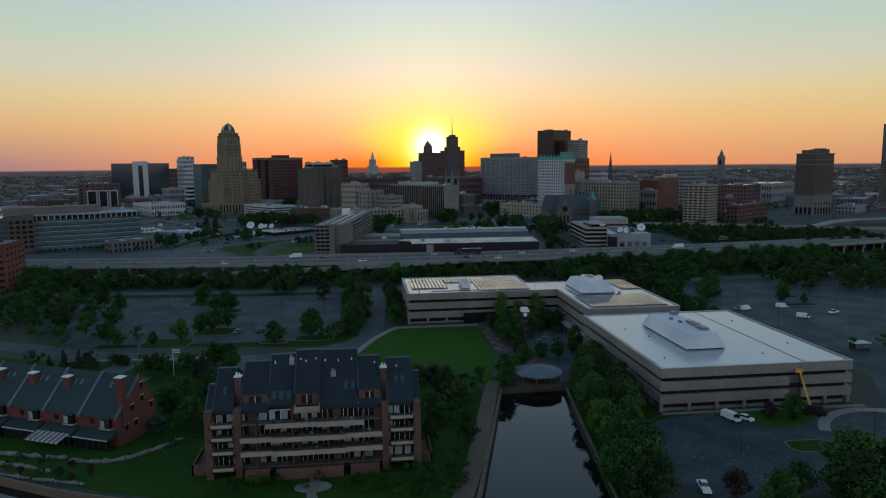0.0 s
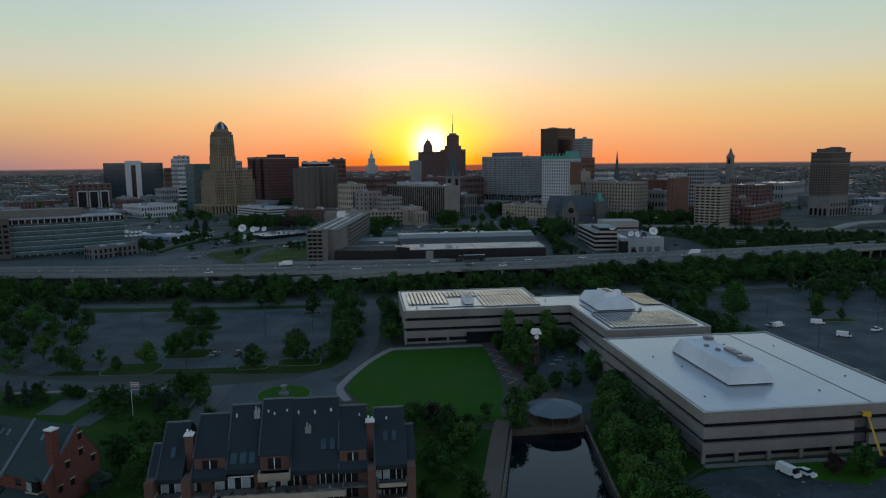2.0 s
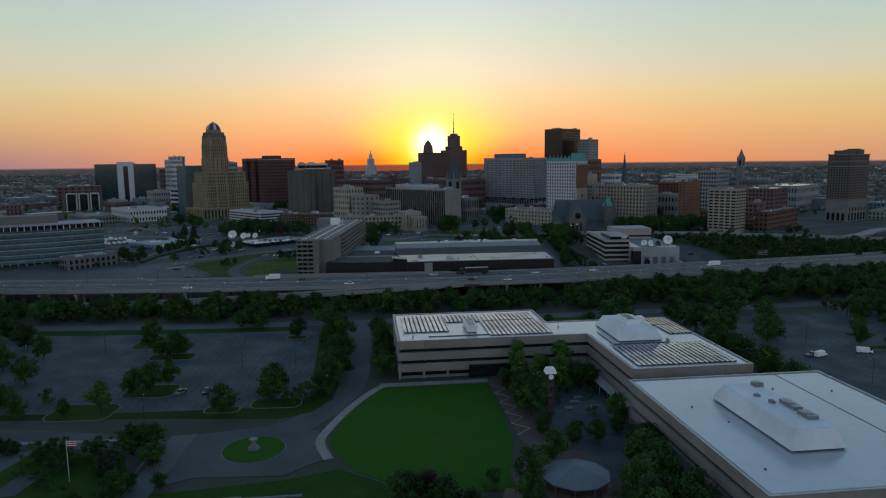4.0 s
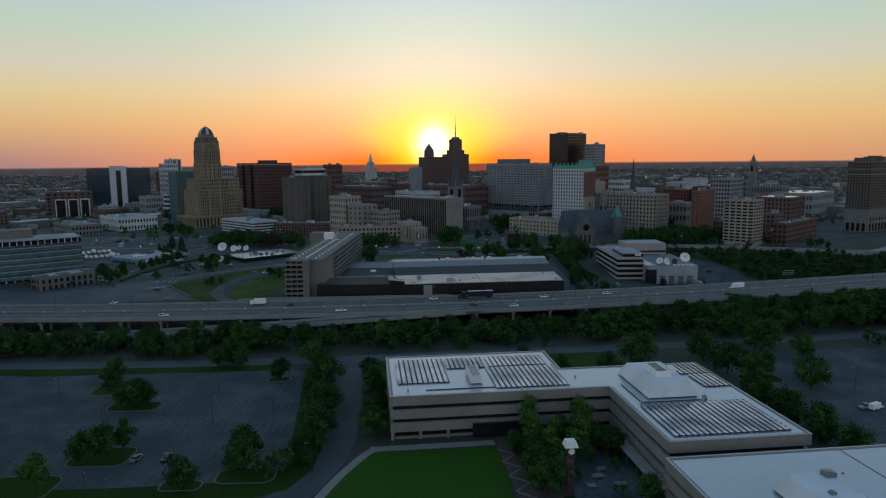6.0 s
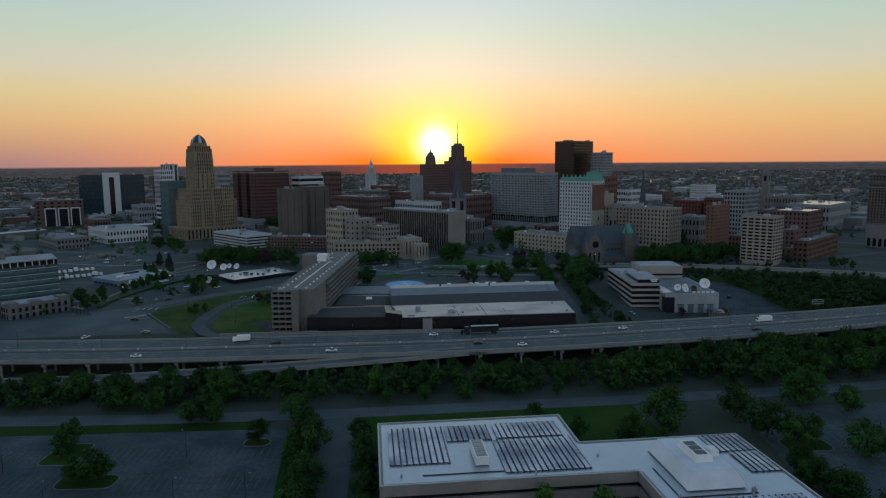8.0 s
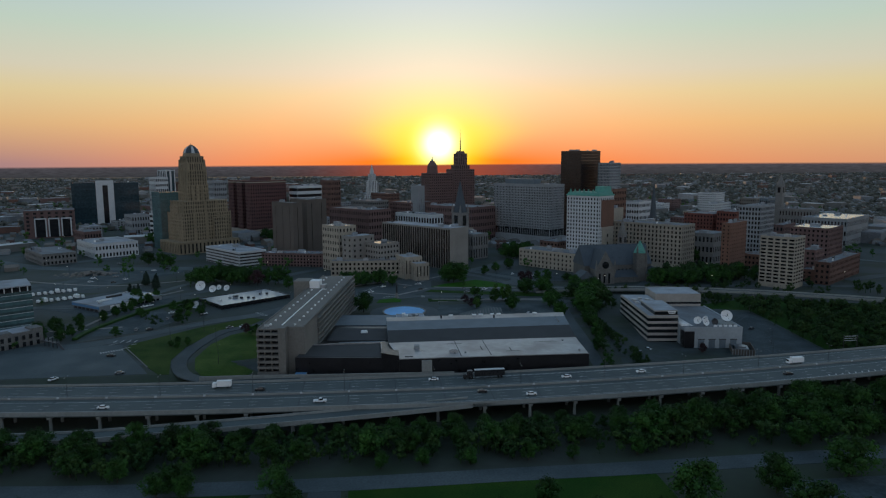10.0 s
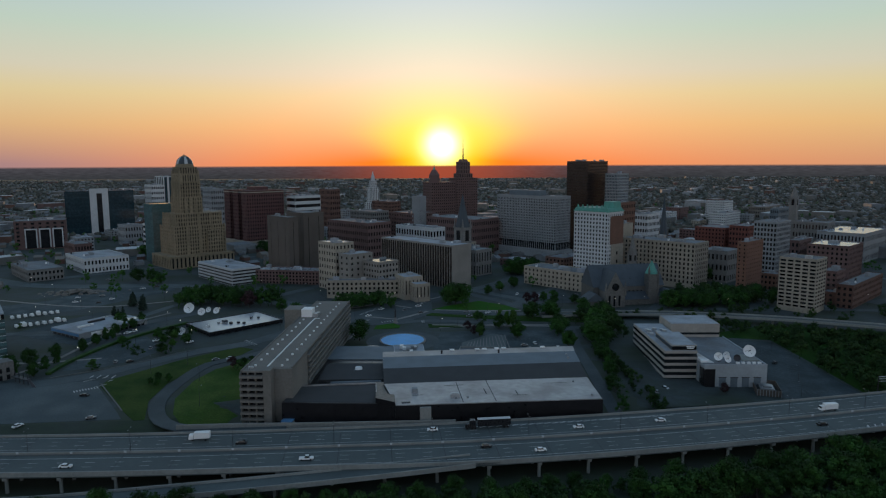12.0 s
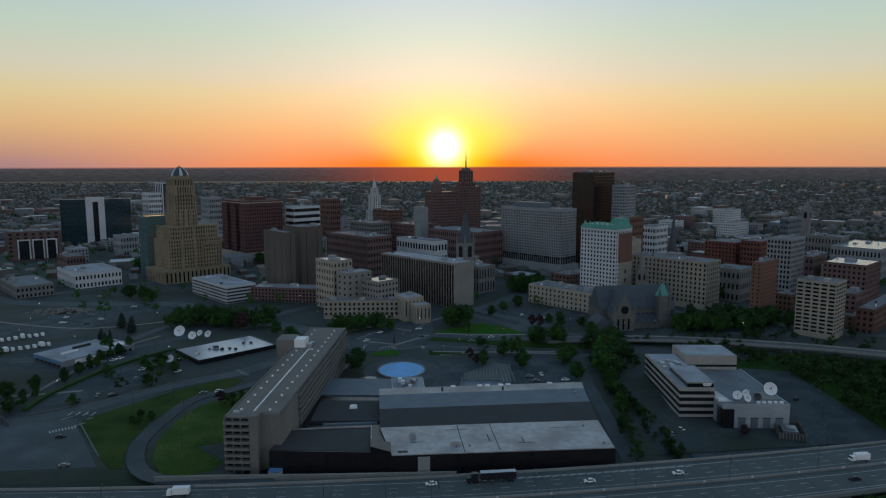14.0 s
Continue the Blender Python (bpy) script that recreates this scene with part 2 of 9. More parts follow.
M = {
    "earth": mat("earth", (0.036, 0.044, 0.036), 0.95, big=0.02, fine=0.3, second=(0.022, 0.036, 0.018), amount=0.9),
    "grass": mat("grass", (0.020, 0.086, 0.006), 0.95, big=0.08, fine=3, var=0.3, bump=0.5, second=(0.034, 0.084, 0.009), amount=0.7, spec=0.1),
    "rough_grass": mat("rough_grass", (0.011, 0.042, 0.004), 0.95, big=0.05, fine=2, var=0.4, bump=0.5, second=(0.026, 0.056, 0.007), amount=0.8, spec=0.1),
    "asphalt": mat("asphalt", (0.045, 0.060, 0.065), 0.8, big=0.05, fine=1.2, var=0.26, second=(0.078, 0.095, 0.100), amount=0.8, spec=0.3),
    "lot": mat("lot", (0.030, 0.044, 0.049), 0.85, big=0.07, fine=0.6, var=0.32, second=(0.063, 0.083, 0.090), amount=0.85, spec=0.25),
    "deck": mat("deck", (0.076, 0.094, 0.095), 0.8, big=0.04, fine=0.8, var=0.16, second=(0.056, 0.070, 0.072), amount=0.7),
    "concrete": mat("concrete", (0.235, 0.245, 0.235), 0.85, big=0.08, fine=1.0, var=0.12, bump=0.2),
    "dark_concrete": mat("dark_concrete", (0.13, 0.13, 0.125), 0.85, big=0.08, fine=1.0, var=0.15),
    "paving": mat("paving", (0.20, 0.19, 0.18), 0.85, big=0.2, fine=2, var=0.2),
    "brick_walk": mat("brick_walk", (0.080, 0.060, 0.054), 0.85, big=0.2, fine=2, var=0.25),
    "white_roof": mat("white_roof", (0.385, 0.415, 0.455), 0.22, metal=0.36, big=0.06, fine=0.3, var=0.03, second=(0.345, 0.370, 0.405), amount=0.45, spec=0.9, gloss=0.01),
    "grey_roof": mat("grey_roof", (0.145, 0.163, 0.18), 0.85, big=0.08, fine=0.6, var=0.2, second=(0.11, 0.11, 0.115), amount=0.8),
    "pale_roof": mat("pale_roof", (0.28, 0.31, 0.345), 0.75, big=0.08, fine=0.6, var=0.12, second=(0.19, 0.19, 0.20), amount=0.8),
    "dark_roof": mat("dark_roof", (0.045, 0.047, 0.05), 0.85, big=0.1, fine=0.8, var=0.2),
    "panel_concrete": mat("panel_concrete", (0.235, 0.22, 0.20), 0.8, big=0.07, fine=0.8, var=0.08, second=(0.185, 0.172, 0.155), amount=0.8),
    "glass": mat("glass", (0.012, 0.014, 0.017), 0.12, var=0.3, big=0.15, fine=0.4, spec=0.6),
    "blue_glass": mat("blue_glass", (0.018, 0.042, 0.056), 0.08, var=0.3, big=0.06, fine=0.3, spec=0.8),
    "green_glass": mat("green_glass", (0.078, 0.150, 0.162), 0.15, var=0.2, big=0.1, fine=0.4, spec=0.7),
    "black_wall": mat("black_wall", (0.010, 0.010, 0.012), 0.35, var=0.3, big=0.1, fine=0.5),
    "limestone": mat("limestone", (0.245, 0.195, 0.128), 0.85, big=0.05, fine=0.5, var=0.18, second=(0.18, 0.145, 0.095), amount=0.8),
    "beige": mat("beige", (0.305, 0.27, 0.22), 0.85, big=0.05, fine=0.5, var=0.14, second=(0.235, 0.21, 0.17), amount=0.7),
    "cream": mat("cream", (0.37, 0.32, 0.255), 0.8, big=0.1, fine=0.8, var=0.08),
    "white_wall": mat("white_wall", (0.47, 0.49, 0.50), 0.75, big=0.06, fine=0.5, var=0.08, second=(0.39, 0.41, 0.425), amount=0.6),
    "grey_wall": mat("grey_wall", (0.235, 0.25, 0.262), 0.8, big=0.05, fine=0.5, var=0.1),
    "taupe": mat("taupe", (0.165, 0.150, 0.132), 0.85, big=0.05, fine=0.4, var=0.12),
    "brown_brick": mat("brown_brick", (0.135, 0.084, 0.078), 0.9, big=0.08, fine=1.2, var=0.18),
    "red_brick": mat("red_brick", (0.145, 0.050, 0.038), 0.9, big=0.1, fine=1.5, var=0.25, second=(0.105, 0.040, 0.032), amount=0.8),
    "dull_brick": mat("dull_brick", (0.125, 0.070, 0.055), 0.9, big=0.1, fine=1.5, var=0.2, second=(0.09, 0.052, 0.043), amount=0.8),
    "orange_brick": mat("orange_brick", (0.155, 0.082, 0.058), 0.9, big=0.08, fine=1.2, var=0.18),
    "stone": mat("stone", (0.175, 0.172, 0.165), 0.9, big=0.15, fine=1.2, var=0.25, bump=0.4),
    "shingle": mat("shingle", (0.015, 0.026, 0.035), 0.85, big=0.15, fine=2.5, var=0.25, bump=0.3),
    "green_shingle": mat("green_shingle", (0.021, 0.041, 0.043), 0.85, big=0.15, fine=2.5, var=0.25, bump=0.3),
    "copper": mat("copper", (0.09, 0.30, 0.25), 0.7, big=0.3, fine=1.5, var=0.2),
    "slate_blue": mat("slate_blue", (0.10, 0.13, 0.155), 0.6, big=0.15, fine=2, var=0.15),
    "metal": mat("metal", (0.40, 0.41, 0.42), 0.45, metal=0.6, var=0.15),
    "dark_metal": mat("dark_metal", (0.045, 0.045, 0.05), 0.5, metal=0.4, var=0.2),
    "white_paint": mat("white_paint", (0.76, 0.76, 0.75), 0.5, var=0.05),
    "black_paint": mat("black_paint", (0.012, 0.012, 0.014), 0.3, var=0.1, spec=0.6),
    "grey_paint": mat("grey_paint", (0.20, 0.21, 0.22), 0.35, metal=0.3, var=0.1, spec=0.6),
    "yellow_paint": mat("yellow_paint", (0.62, 0.36, 0.03), 0.45, var=0.1),
    "red_paint": mat("red_paint", (0.35, 0.03, 0.03), 0.4, var=0.1),
    "blue_paint": mat("blue_paint", (0.10, 0.24, 0.42), 0.5, var=0.1),
    "pool": mat("pool", (0.10, 0.38, 0.72), 0.5, big=0.1, fine=0.8, var=0.08),
    "faint_line": mat("faint_line", (0.105, 0.12, 0.125), 0.8, var=0.3, fine=2),
    # far foliage paled towards grey: distance haze put into the leaf colour
    "far_leaf_haze": mat("far_leaf_haze", (0.094, 0.094, 0.082), 0.9, big=0.02, fine=0.2, var=0.3, spec=0.05),
    "hotel_concrete": mat("hotel_concrete", (0.165, 0.157, 0.142), 0.85, big=0.08, fine=0.8, var=0.12),
    "dark_slate": mat("dark_slate", (0.055, 0.070, 0.085), 0.7, big=0.2, fine=2, var=0.2),
    "line": mat("line", (0.42, 0.42, 0.41), 0.7, var=0.3, fine=2),
    "tyre": mat("tyre", (0.012, 0.012, 0.012), 0.9),
    "bark": mat("bark", (0.05, 0.038, 0.028), 0.95, fine=6, var=0.3),
    "leaf": mat("leaf", (0.020, 0.064, 0.011), 0.75, big=0.35, fine=1.4, var=0.6, second=(0.038, 0.094, 0.015), amount=0.9, spec=0.2),
    "leaf_light": mat("leaf_light", (0.042, 0.115, 0.017), 0.75, big=0.35, fine=1.4, var=0.4, second=(0.056, 0.110, 0.019), amount=0.9, spec=0.25),
    "leaf_red": mat("leaf_red", (0.035, 0.014, 0.016), 0.8, big=0.35, fine=1.4, var=0.4),
    "conifer": mat("conifer", (0.020, 0.040, 0.026), 0.85, big=0.35, fine=1.4, var=0.4),
    "hood": mat("hood", (0.60, 0.645, 0.69), 0.6, big=0.1, fine=0.8, var=0.05),
    "brown_glass": mat("brown_glass", (0.030, 0.020, 0.017), 0.2, var=0.3, big=0.1, fine=0.4, spec=0.6),
    "city_floor": mat("city_floor", (0.036, 0.049, 0.051), 0.85, big=0.025, fine=0.25, var=0.35, second=(0.020, 0.032, 0.018), amount=1.0),
    "solar": mat("solar", (0.37, 0.37, 0.42), 0.13, metal=0.8, var=0.12, big=0.10, fine=0.5, spec=0.8, second=(0.07, 0.09, 0.15), amount=1.0),
    "teal_glass": mat("teal_glass", (0.062, 0.10, 0.106), 0.15, var=0.25, big=0.1, fine=0.4, spec=0.7),
    "church_stone": mat("church_stone", (0.112, 0.110, 0.104), 0.9, big=0.15, fine=1.2, var=0.28, bump=0.4),
    "slope_grass": mat("slope_grass", (0.052, 0.082, 0.017), 0.95, big=0.06, fine=1.5, var=0.35, bump=0.5, second=(0.022, 0.056, 0.009), amount=0.9, spec=0.1),
    "curtain": mat("curtain", (0.30, 0.37, 0.38), 0.8, big=0.5, fine=3, var=0.2),
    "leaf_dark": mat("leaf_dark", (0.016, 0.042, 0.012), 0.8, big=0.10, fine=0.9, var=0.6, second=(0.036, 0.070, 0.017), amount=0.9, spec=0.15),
    "maroon_brick": mat("maroon_brick", (0.098, 0.047, 0.045), 0.9, big=0.08, fine=1.2, var=0.18, second=(0.075, 0.040, 0.038), amount=0.8),
    "umber": mat("umber", (0.105, 0.088, 0.076), 0.85, big=0.05, fine=0.5, var=0.12),
    "band_panel": mat("band_panel", (0.33, 0.305, 0.275), 0.8, big=0.1, fine=0.8, var=0.08),
    "studio_panel": mat("studio_panel", (0.30, 0.335, 0.36), 0.75, big=0.08, fine=0.6, var=0.08),
    "worn_roof": mat("worn_roof", (0.29, 0.285, 0.285), 0.36, big=0.06, fine=0.35, var=0.22, second=(0.15, 0.14, 0.14), amount=0.9),
    "wood": mat("wood", (0.13, 0.10, 0.075), 0.85, fine=3, var=0.3),
}
wm = bpy.data.materials.new("water")
wm.use_nodes = True
ws = wm.node_tree.nodes["Principled BSDF"]
ws.inputs["Base Color"].default_value, ws.inputs["Roughness"].default_value, ws.inputs["IOR"].default_value = (0.005, 0.008, 0.010, 1), 0.02, 1.33
wn, wb = wm.node_tree.nodes.new("ShaderNodeTexNoise"), wm.node_tree.nodes.new("ShaderNodeBump")
wn.inputs["Scale"].default_value, wn.inputs["Detail"].default_value = 25, 3
wb.inputs["Strength"].default_value, wb.inputs["Distance"].default_value = 0.05, 0.02
wm.node_tree.links.new(wn.outputs["Fac"], wb.inputs["Height"])
wm.node_tree.links.new(wb.outputs[0], ws.inputs["Normal"])
M["water"] = wm
lamp_glow = bpy.data.materials.new("lamp_glow")
lamp_glow.use_nodes = True
lg = lamp_glow.node_tree.nodes["Principled BSDF"]
lg.inputs["Emission Color"].default_value, lg.inputs["Emission Strength"].default_value = (1.0, 0.86, 0.62, 1), 2.0
M["lamp_glow"] = lamp_glow


# ---- mesh building ----
class Geo:
    """A growing mesh of vertices and faces."""

    def __init__(self):
        self.v, self.f = [], []

    def add(self, v, f):
        k = len(self.v)
        self.v += v
        self.f += [tuple(i + k for i in q) for q in f]
        return self

    def box(self, x0, y0, z0, x1, y1, z1, top=None):
        """A box; top=(dx, dy) draws its upper face in by that much on each side."""
        a, b = top or (0, 0)
        return self.add([(x0, y0, z0), (x1, y0, z0), (x1, y1, z0), (x0, y1, z0), (x0 + a, y0 + b, z1), (x1 - a, y0 + b, z1), (x1 - a, y1 - b, z1), (x0 + a, y1 - b, z1)],
                        [(0, 3, 2, 1), (4, 5, 6, 7), (0, 1, 5, 4), (1, 2, 6, 5), (2, 3, 7, 6), (3, 0, 4, 7)])

    def prism(self, pts, z0, z1):
        """An upright prism over a counter-clockwise outline; z0, z1 may be functions of x, y."""
        n = len(pts)
        za = z0 if callable(z0) else (lambda x, y: z0)
        zb = z1 if callable(z1) else (lambda x, y: z1)
        v = [(x, y, za(x, y)) for x, y in pts] + [(x, y, zb(x, y)) for x, y in pts]
        return self.add(v, [tuple(range(n - 1, -1, -1)), tuple(range(n, 2 * n))] + [(i, (i + 1) % n, n + (i + 1) % n, n + i) for i in range(n)])

    def frustum(self, cx, cy, z0, r0, z1, r1, n=8, rot=0.0):
        v = []
        for z, r in ((z0, r0), (z1, r1)):
            v += [(cx + r * math.cos(rot + 2 * math.pi * i / n), cy + r * math.sin(rot + 2 * math.pi * i / n), z) for i in range(n)]
        return self.add(v, [tuple(range(n - 1, -1, -1)), tuple(range(n, 2 * n))] + [(i, (i + 1) % n, n + (i + 1) % n, n + i) for i in range(n)])

    def tube(self, a, b, r0, r1=None, n=6):
        """A tapered bar from a to b."""
        a, b = Vector(a), Vector(b)
        q = (b - a).to_track_quat("Z", "Y")
        v = []
        for p, r in ((a, r0), (b, r0 if r1 is None else r1)):
            v += [tuple(p + q @ Vector((r * math.cos(2 * math.pi * i / n), r * math.sin(2 * math.pi * i / n), 0))) for i in range(n)]
        return self.add(v, [tuple(range(n - 1, -1, -1)), tuple(range(n, 2 * n))] + [(i, (i + 1) % n, n + (i + 1) % n, n + i) for i in range(n)])

    def ribbon(self, pts, half, z, thick=0.3):
        """A band along a polyline, with a thickness; z is a number or a function of x, y."""
        zf = z if callable(z) else (lambda x, y: z)
        v, f = [], []
        for i, p in enumerate(pts):
            a, b = pts[max(i - 1, 0)], pts[min(i + 1, len(pts) - 1)]
            d = Vector((b[0] - a[0], b[1] - a[1])).normalized()
            h = half[i] if isinstance(half, (list, tuple)) else half
            zz = p[2] if len(p) > 2 else zf(p[0], p[1])
            l, r = (p[0] - d.y * h, p[1] + d.x * h), (p[0] + d.y * h, p[1] - d.x * h)
            v += [(*l, zz), (*r, zz), (*r, zz - thick), (*l, zz - thick)]
            if i:
                k = 4 * i
                f += [(k - 4, k - 3, k + 1, k), (k - 3, k - 2, k + 2, k + 1), (k - 2, k - 1, k + 3, k + 2), (k - 1, k - 4, k, k + 3)]
        k = len(v) - 4
        return self.add(v, f + [(0, 3, 2, 1), (k, k + 1, k + 2, k + 3)])

    def loft(self, rows):
        """One bar along y through the sections (y, x0, x1, z0 left, z1 left, z0 right, z1 right)."""
        n = len(rows)
        v = [q for y, a, b, la, lb, ra, rb in rows for q in ((a, y, la), (b, y, ra), (b, y, rb), (a, y, lb))]
        f = [(4 * i + k, 4 * i + (k + 1) % 4, 4 * i + 4 + (k + 1) % 4, 4 * i + 4 + k) for i in range(n - 1) for k in range(4)]
        return self.add(v, f + [(3, 2, 1, 0), (4 * n - 4, 4 * n - 3, 4 * n - 2, 4 * n - 1)])

    def data(self, name, material, smooth=False):
        me = bpy.data.meshes.new(name)
        me.from_pydata(self.v, [], self.f)
        me.materials.append(material)
        if smooth:
            me.polygons.foreach_set("use_smooth", [True] * len(me.polygons))
        me.update()
        return me


def part(name, geo, material, parent, label="", m=None, smooth=False, kind=""):
    """One mesh object under a thing or a part. geo: a Geo or mesh data to share."""
    ob = new(name, geo.data(name, M[material], smooth) if isinstance(geo, Geo) else geo)
    ob.parent = parent
    if m is not None:
        ob.matrix_basis = m
    return tagged(ob, label, kind=kind)


def thing(name, label, category, m=None, group="", kind=""):
    ob = new(name)
    if m is not None:
        ob.matrix_basis = m
    return tagged(ob, label, category, group, kind)


def setting(name, geo, material, label, category, kind="structure", smooth=False):
    return tagged(new(name, geo.data(name, M[material], smooth)), label, category, "", kind)


def smooth_step(a, b, x):
    t = min(max((x - a) / (b - a), 0), 1)
    return t * t * (3 - 2 * t)


def land(x, y):
    """Height of the ground: the waterfront at 0, the city 6 m above it."""
    return 5 * smooth_step(478, 560 - 54 * smooth_step(30, 70, -x) + 60 * smooth_step(140, 175, x), y) + smooth_step(600, 720, y)


def bend(pts, step=8.0):
    """A smooth polyline through the points (Catmull-Rom)."""
    out = []
    for i in range(len(pts) - 1):
        p0, p1, p2, p3 = (Vector(pts[max(min(k, len(pts) - 1), 0)]) for k in (i - 1, i, i + 1, i + 2))
        n = max(2, int((p2 - p1).length / step))
        for k in range(n):
            t = k / n
            out.append(tuple(0.5 * (2 * p1 + (p2 - p0) * t + (2 * p0 - 5 * p1 + 4 * p2 - p3) * t * t + (3 * p1 - p0 - 3 * p2 + p3) * t ** 3)))
    return out + [tuple(pts[-1])]


# ---- ground, water, roads ----
def make_ground():
    g = Geo()
    rows = [206, 300, 478, 484, 490, 497, 505, 520, 535, 550, 560, 580, 600, 620, 640, 680, 720, 1000, 1400, 1800, 2400, 3000, 3600, 4200, 4900, 7000, 11000, 18000]
    cols = [-16000, -4900, -1500, -600, -150, -70, -50, -30, 0, 140, 152, 163, 175, 600, 1500, 4900, 16000]
    v = [(x, y, land(x, y)) for y in rows for x in cols]
    n = len(cols)
    g.add(v, [(j * n + i, j * n + i + 1, (j + 1) * n + i + 1, (j + 1) * n + i) for j in range(len(rows) - 1) for i in range(n - 1)])
    left = [(-600, 206), (-600, 230), (-86.4, 160.8), (-72, 153.2), (-59, 147.8), (-20, 134), (18.5, 119.5), (42.6, 206)]
    right = [(63.9, 206), (42.2, 60), (600, 60), (600, 206)]
    g.add([(x, y, 0) for x, y in left], [(0, 2, 3, 4, 5, 6, 7)])
    g.add([(x, y, 0) for x, y in right], [(0, 1, 2, 3)])
    # banks down to the water
    for a, b in zip(left[1:-1], left[2:]):
        g.add([(*a, 0), (*b, 0), (*b, -3), (*a, -3)], [(0, 3, 2, 1)])
    g.add([(42.6, 206, 0), (63.9, 206, 0), (63.9, 206, -3), (42.6, 206, -3)], [(0, 3, 2, 1)])
    g.add([(63.9, 206, 0), (42.2, 60, 0), (42.2, 60, -3), (63.9, 206, -3)], [(0, 3, 2, 1)])
    setting("ground", g, "earth", "dark mixed ground of city blocks and scrub reaching the horizon", "ground")
    w = Geo().add([(-700, -300, -1.5), (700, -300, -1.5), (700, 215, -1.5), (-700, 215, -1.5)], [(0, 1, 2, 3)])
    setting("water", w, "water", "still dark water of the harbour inlet", "water")


FOOT, WAYS = [], []


def free(x, y, r):
    """Whether a spot lies clear of buildings and streets."""
    for cx, cy, th, a, b in FOOT:
        c, q = math.cos(radians(th)), math.sin(radians(th))
        dx, dy = x - cx, y - cy
        u, v = dx * c + dy * q, -dx * q + dy * c
        if -r < u < b + r and -r < v < a + r:
            return False
    return all((x - wx) ** 2 + (y - wy) ** 2 > (r + h) ** 2 for wx, wy, h in WAYS)


from mathutils.geometry import tessellate_polygon


def flat(name, pts, material, label, category, lift=0.06, kind="structure"):
    """A thin sheet lying on the ground, inside an outline."""
    if max(p[1] for p in pts) < 478:
        return setting(name, Geo().prism(pts, -0.25, lift), material, label, category, kind)
    tris = [[Vector(pts[i]) for i in f] for f in tessellate_polygon([[Vector((x, y, 0)) for x, y in pts]])]
    for _ in range(4):
        if max((t[i] - t[i - 1]).length for t in tris for i in range(3)) < 14:
            break
        small = []
        for a, b, c in tris:
            ab, bc, ca = (a + b) / 2, (b + c) / 2, (c + a) / 2
            small += [[a, ab, ca], [ab, b, bc], [ca, bc, c], [ab, bc, ca]]
        tris = small
    g = Geo()
    for t in tris:
        if (t[1] - t[0]).cross(t[2] - t[0]) < 0:
            t = t[::-1]
        g.add([(p.x, p.y, land(p.x, p.y) + lift) for p in t], [(0, 1, 2)])
    for a, b in zip(pts, pts[1:] + pts[:1]):
        g.add([(*a, land(*a) + lift), (*b, land(*b) + lift), (*b, land(*b) - 0.3), (*a, land(*a) - 0.3)], [(0, 3, 2, 1)])
    return setting(name, g, material, label, category, kind)


def road(name, pts, half, material="asphalt", label="grey asphalt road with worn surface", category="road", lift=0.1, step=8.0):
    lift += 0.004 * (len(WAYS) % 17)
    g = Geo().ribbon(bend(pts, step), half, lambda x, y: land(x, y) + lift, 0.4)
    WAYS.extend((p[0], p[1], half) for p in bend(pts, step))
    return setting(name, g, material, label, category)


def kerb(pts, w=0.2, h=0.22, closed=True, name="kerb"):
    g = Geo()
    p = list(pts) + ([pts[0]] if closed else [])
    g.ribbon([(x, y, land(x, y) + h) for x, y in p], w, 0, 0.4)
    return setting(name, g, "dark_concrete", "pale concrete kerb round a planted island", "kerb")


def oval(cx, cy, rx, ry, n=28, rot=0.0):
    c, s = math.cos(rot), math.sin(rot)
    return [(cx + rx * math.cos(a) * c - ry * math.sin(a) * s, cy + rx * math.cos(a) * s + ry * math.sin(a) * c) for a in (2 * math.pi * i / n for i in range(n))]


def rounded(x0, y0, x1, y1, r, rot=0.0):
    pts = []
    for cx, cy, a0 in ((x1 - r, y1 - r, 0), (x0 + r, y1 - r, 90), (x0 + r, y0 + r, 180), (x1 - r, y0 + r, 270)):
        pts += [(cx + r * math.cos(radians(a0 + k * 22.5)), cy + r * math.sin(radians(a0 + k * 22.5))) for k in range(5)]
    mx, my, c, s = (x0 + x1) / 2, (y0 + y1) / 2, math.cos(rot), math.sin(rot)
    return [(mx + (x - mx) * c - (y - my) * s, my + (x - mx) * s + (y - my) * c) for x, y in pts]


make_ground()
flat("lawn", [(-0.5, 238), (-3.5, 246), (-2.2, 256), (2, 270), (7, 281), (13, 290), (50, 290), (49, 262), (47.5, 240), (43, 224), (42, 213), (20, 214), (4, 228)], "grass", "mown bright green lawn beside the office court", "lawn", 0.08)
flat("lawn", [(-130, 205), (-85, 163), (-58, 150), (-20, 137), (18, 123), (41, 206), (20, 213), (0, 230), (-12, 226), (-48, 222), (-58, 246), (-120, 262), (-200, 290), (-240, 240)], "rough_grass", "dark green lawn round the waterfront homes", "lawn", 0.05)
flat("car_park", [(-134, 297), (-110, 277), (-20, 271), (-12, 279), (-11, 372), (-24, 378), (-125, 388), (-160, 392), (-165, 330)], "lot", "worn dark asphalt car park with faded bays", "car park", 0.05)
flat("grass_verge", [(-110, 277.5), (-60, 273), (-20, 267), (-10, 271), (-4, 282), (-2, 300), (-8, 300), (-12, 284), (-20, 277), (-60, 278), (-108, 282)], "rough_grass", "grass verge between road and car park", "verge", 0.12)
flat("grass_verge", [(-165, 392), (-125, 382), (-24, 376), (-20, 384), (-125, 391), (-165, 400)], "rough_grass", "grass verge along the frontage road", "verge", 0.12)
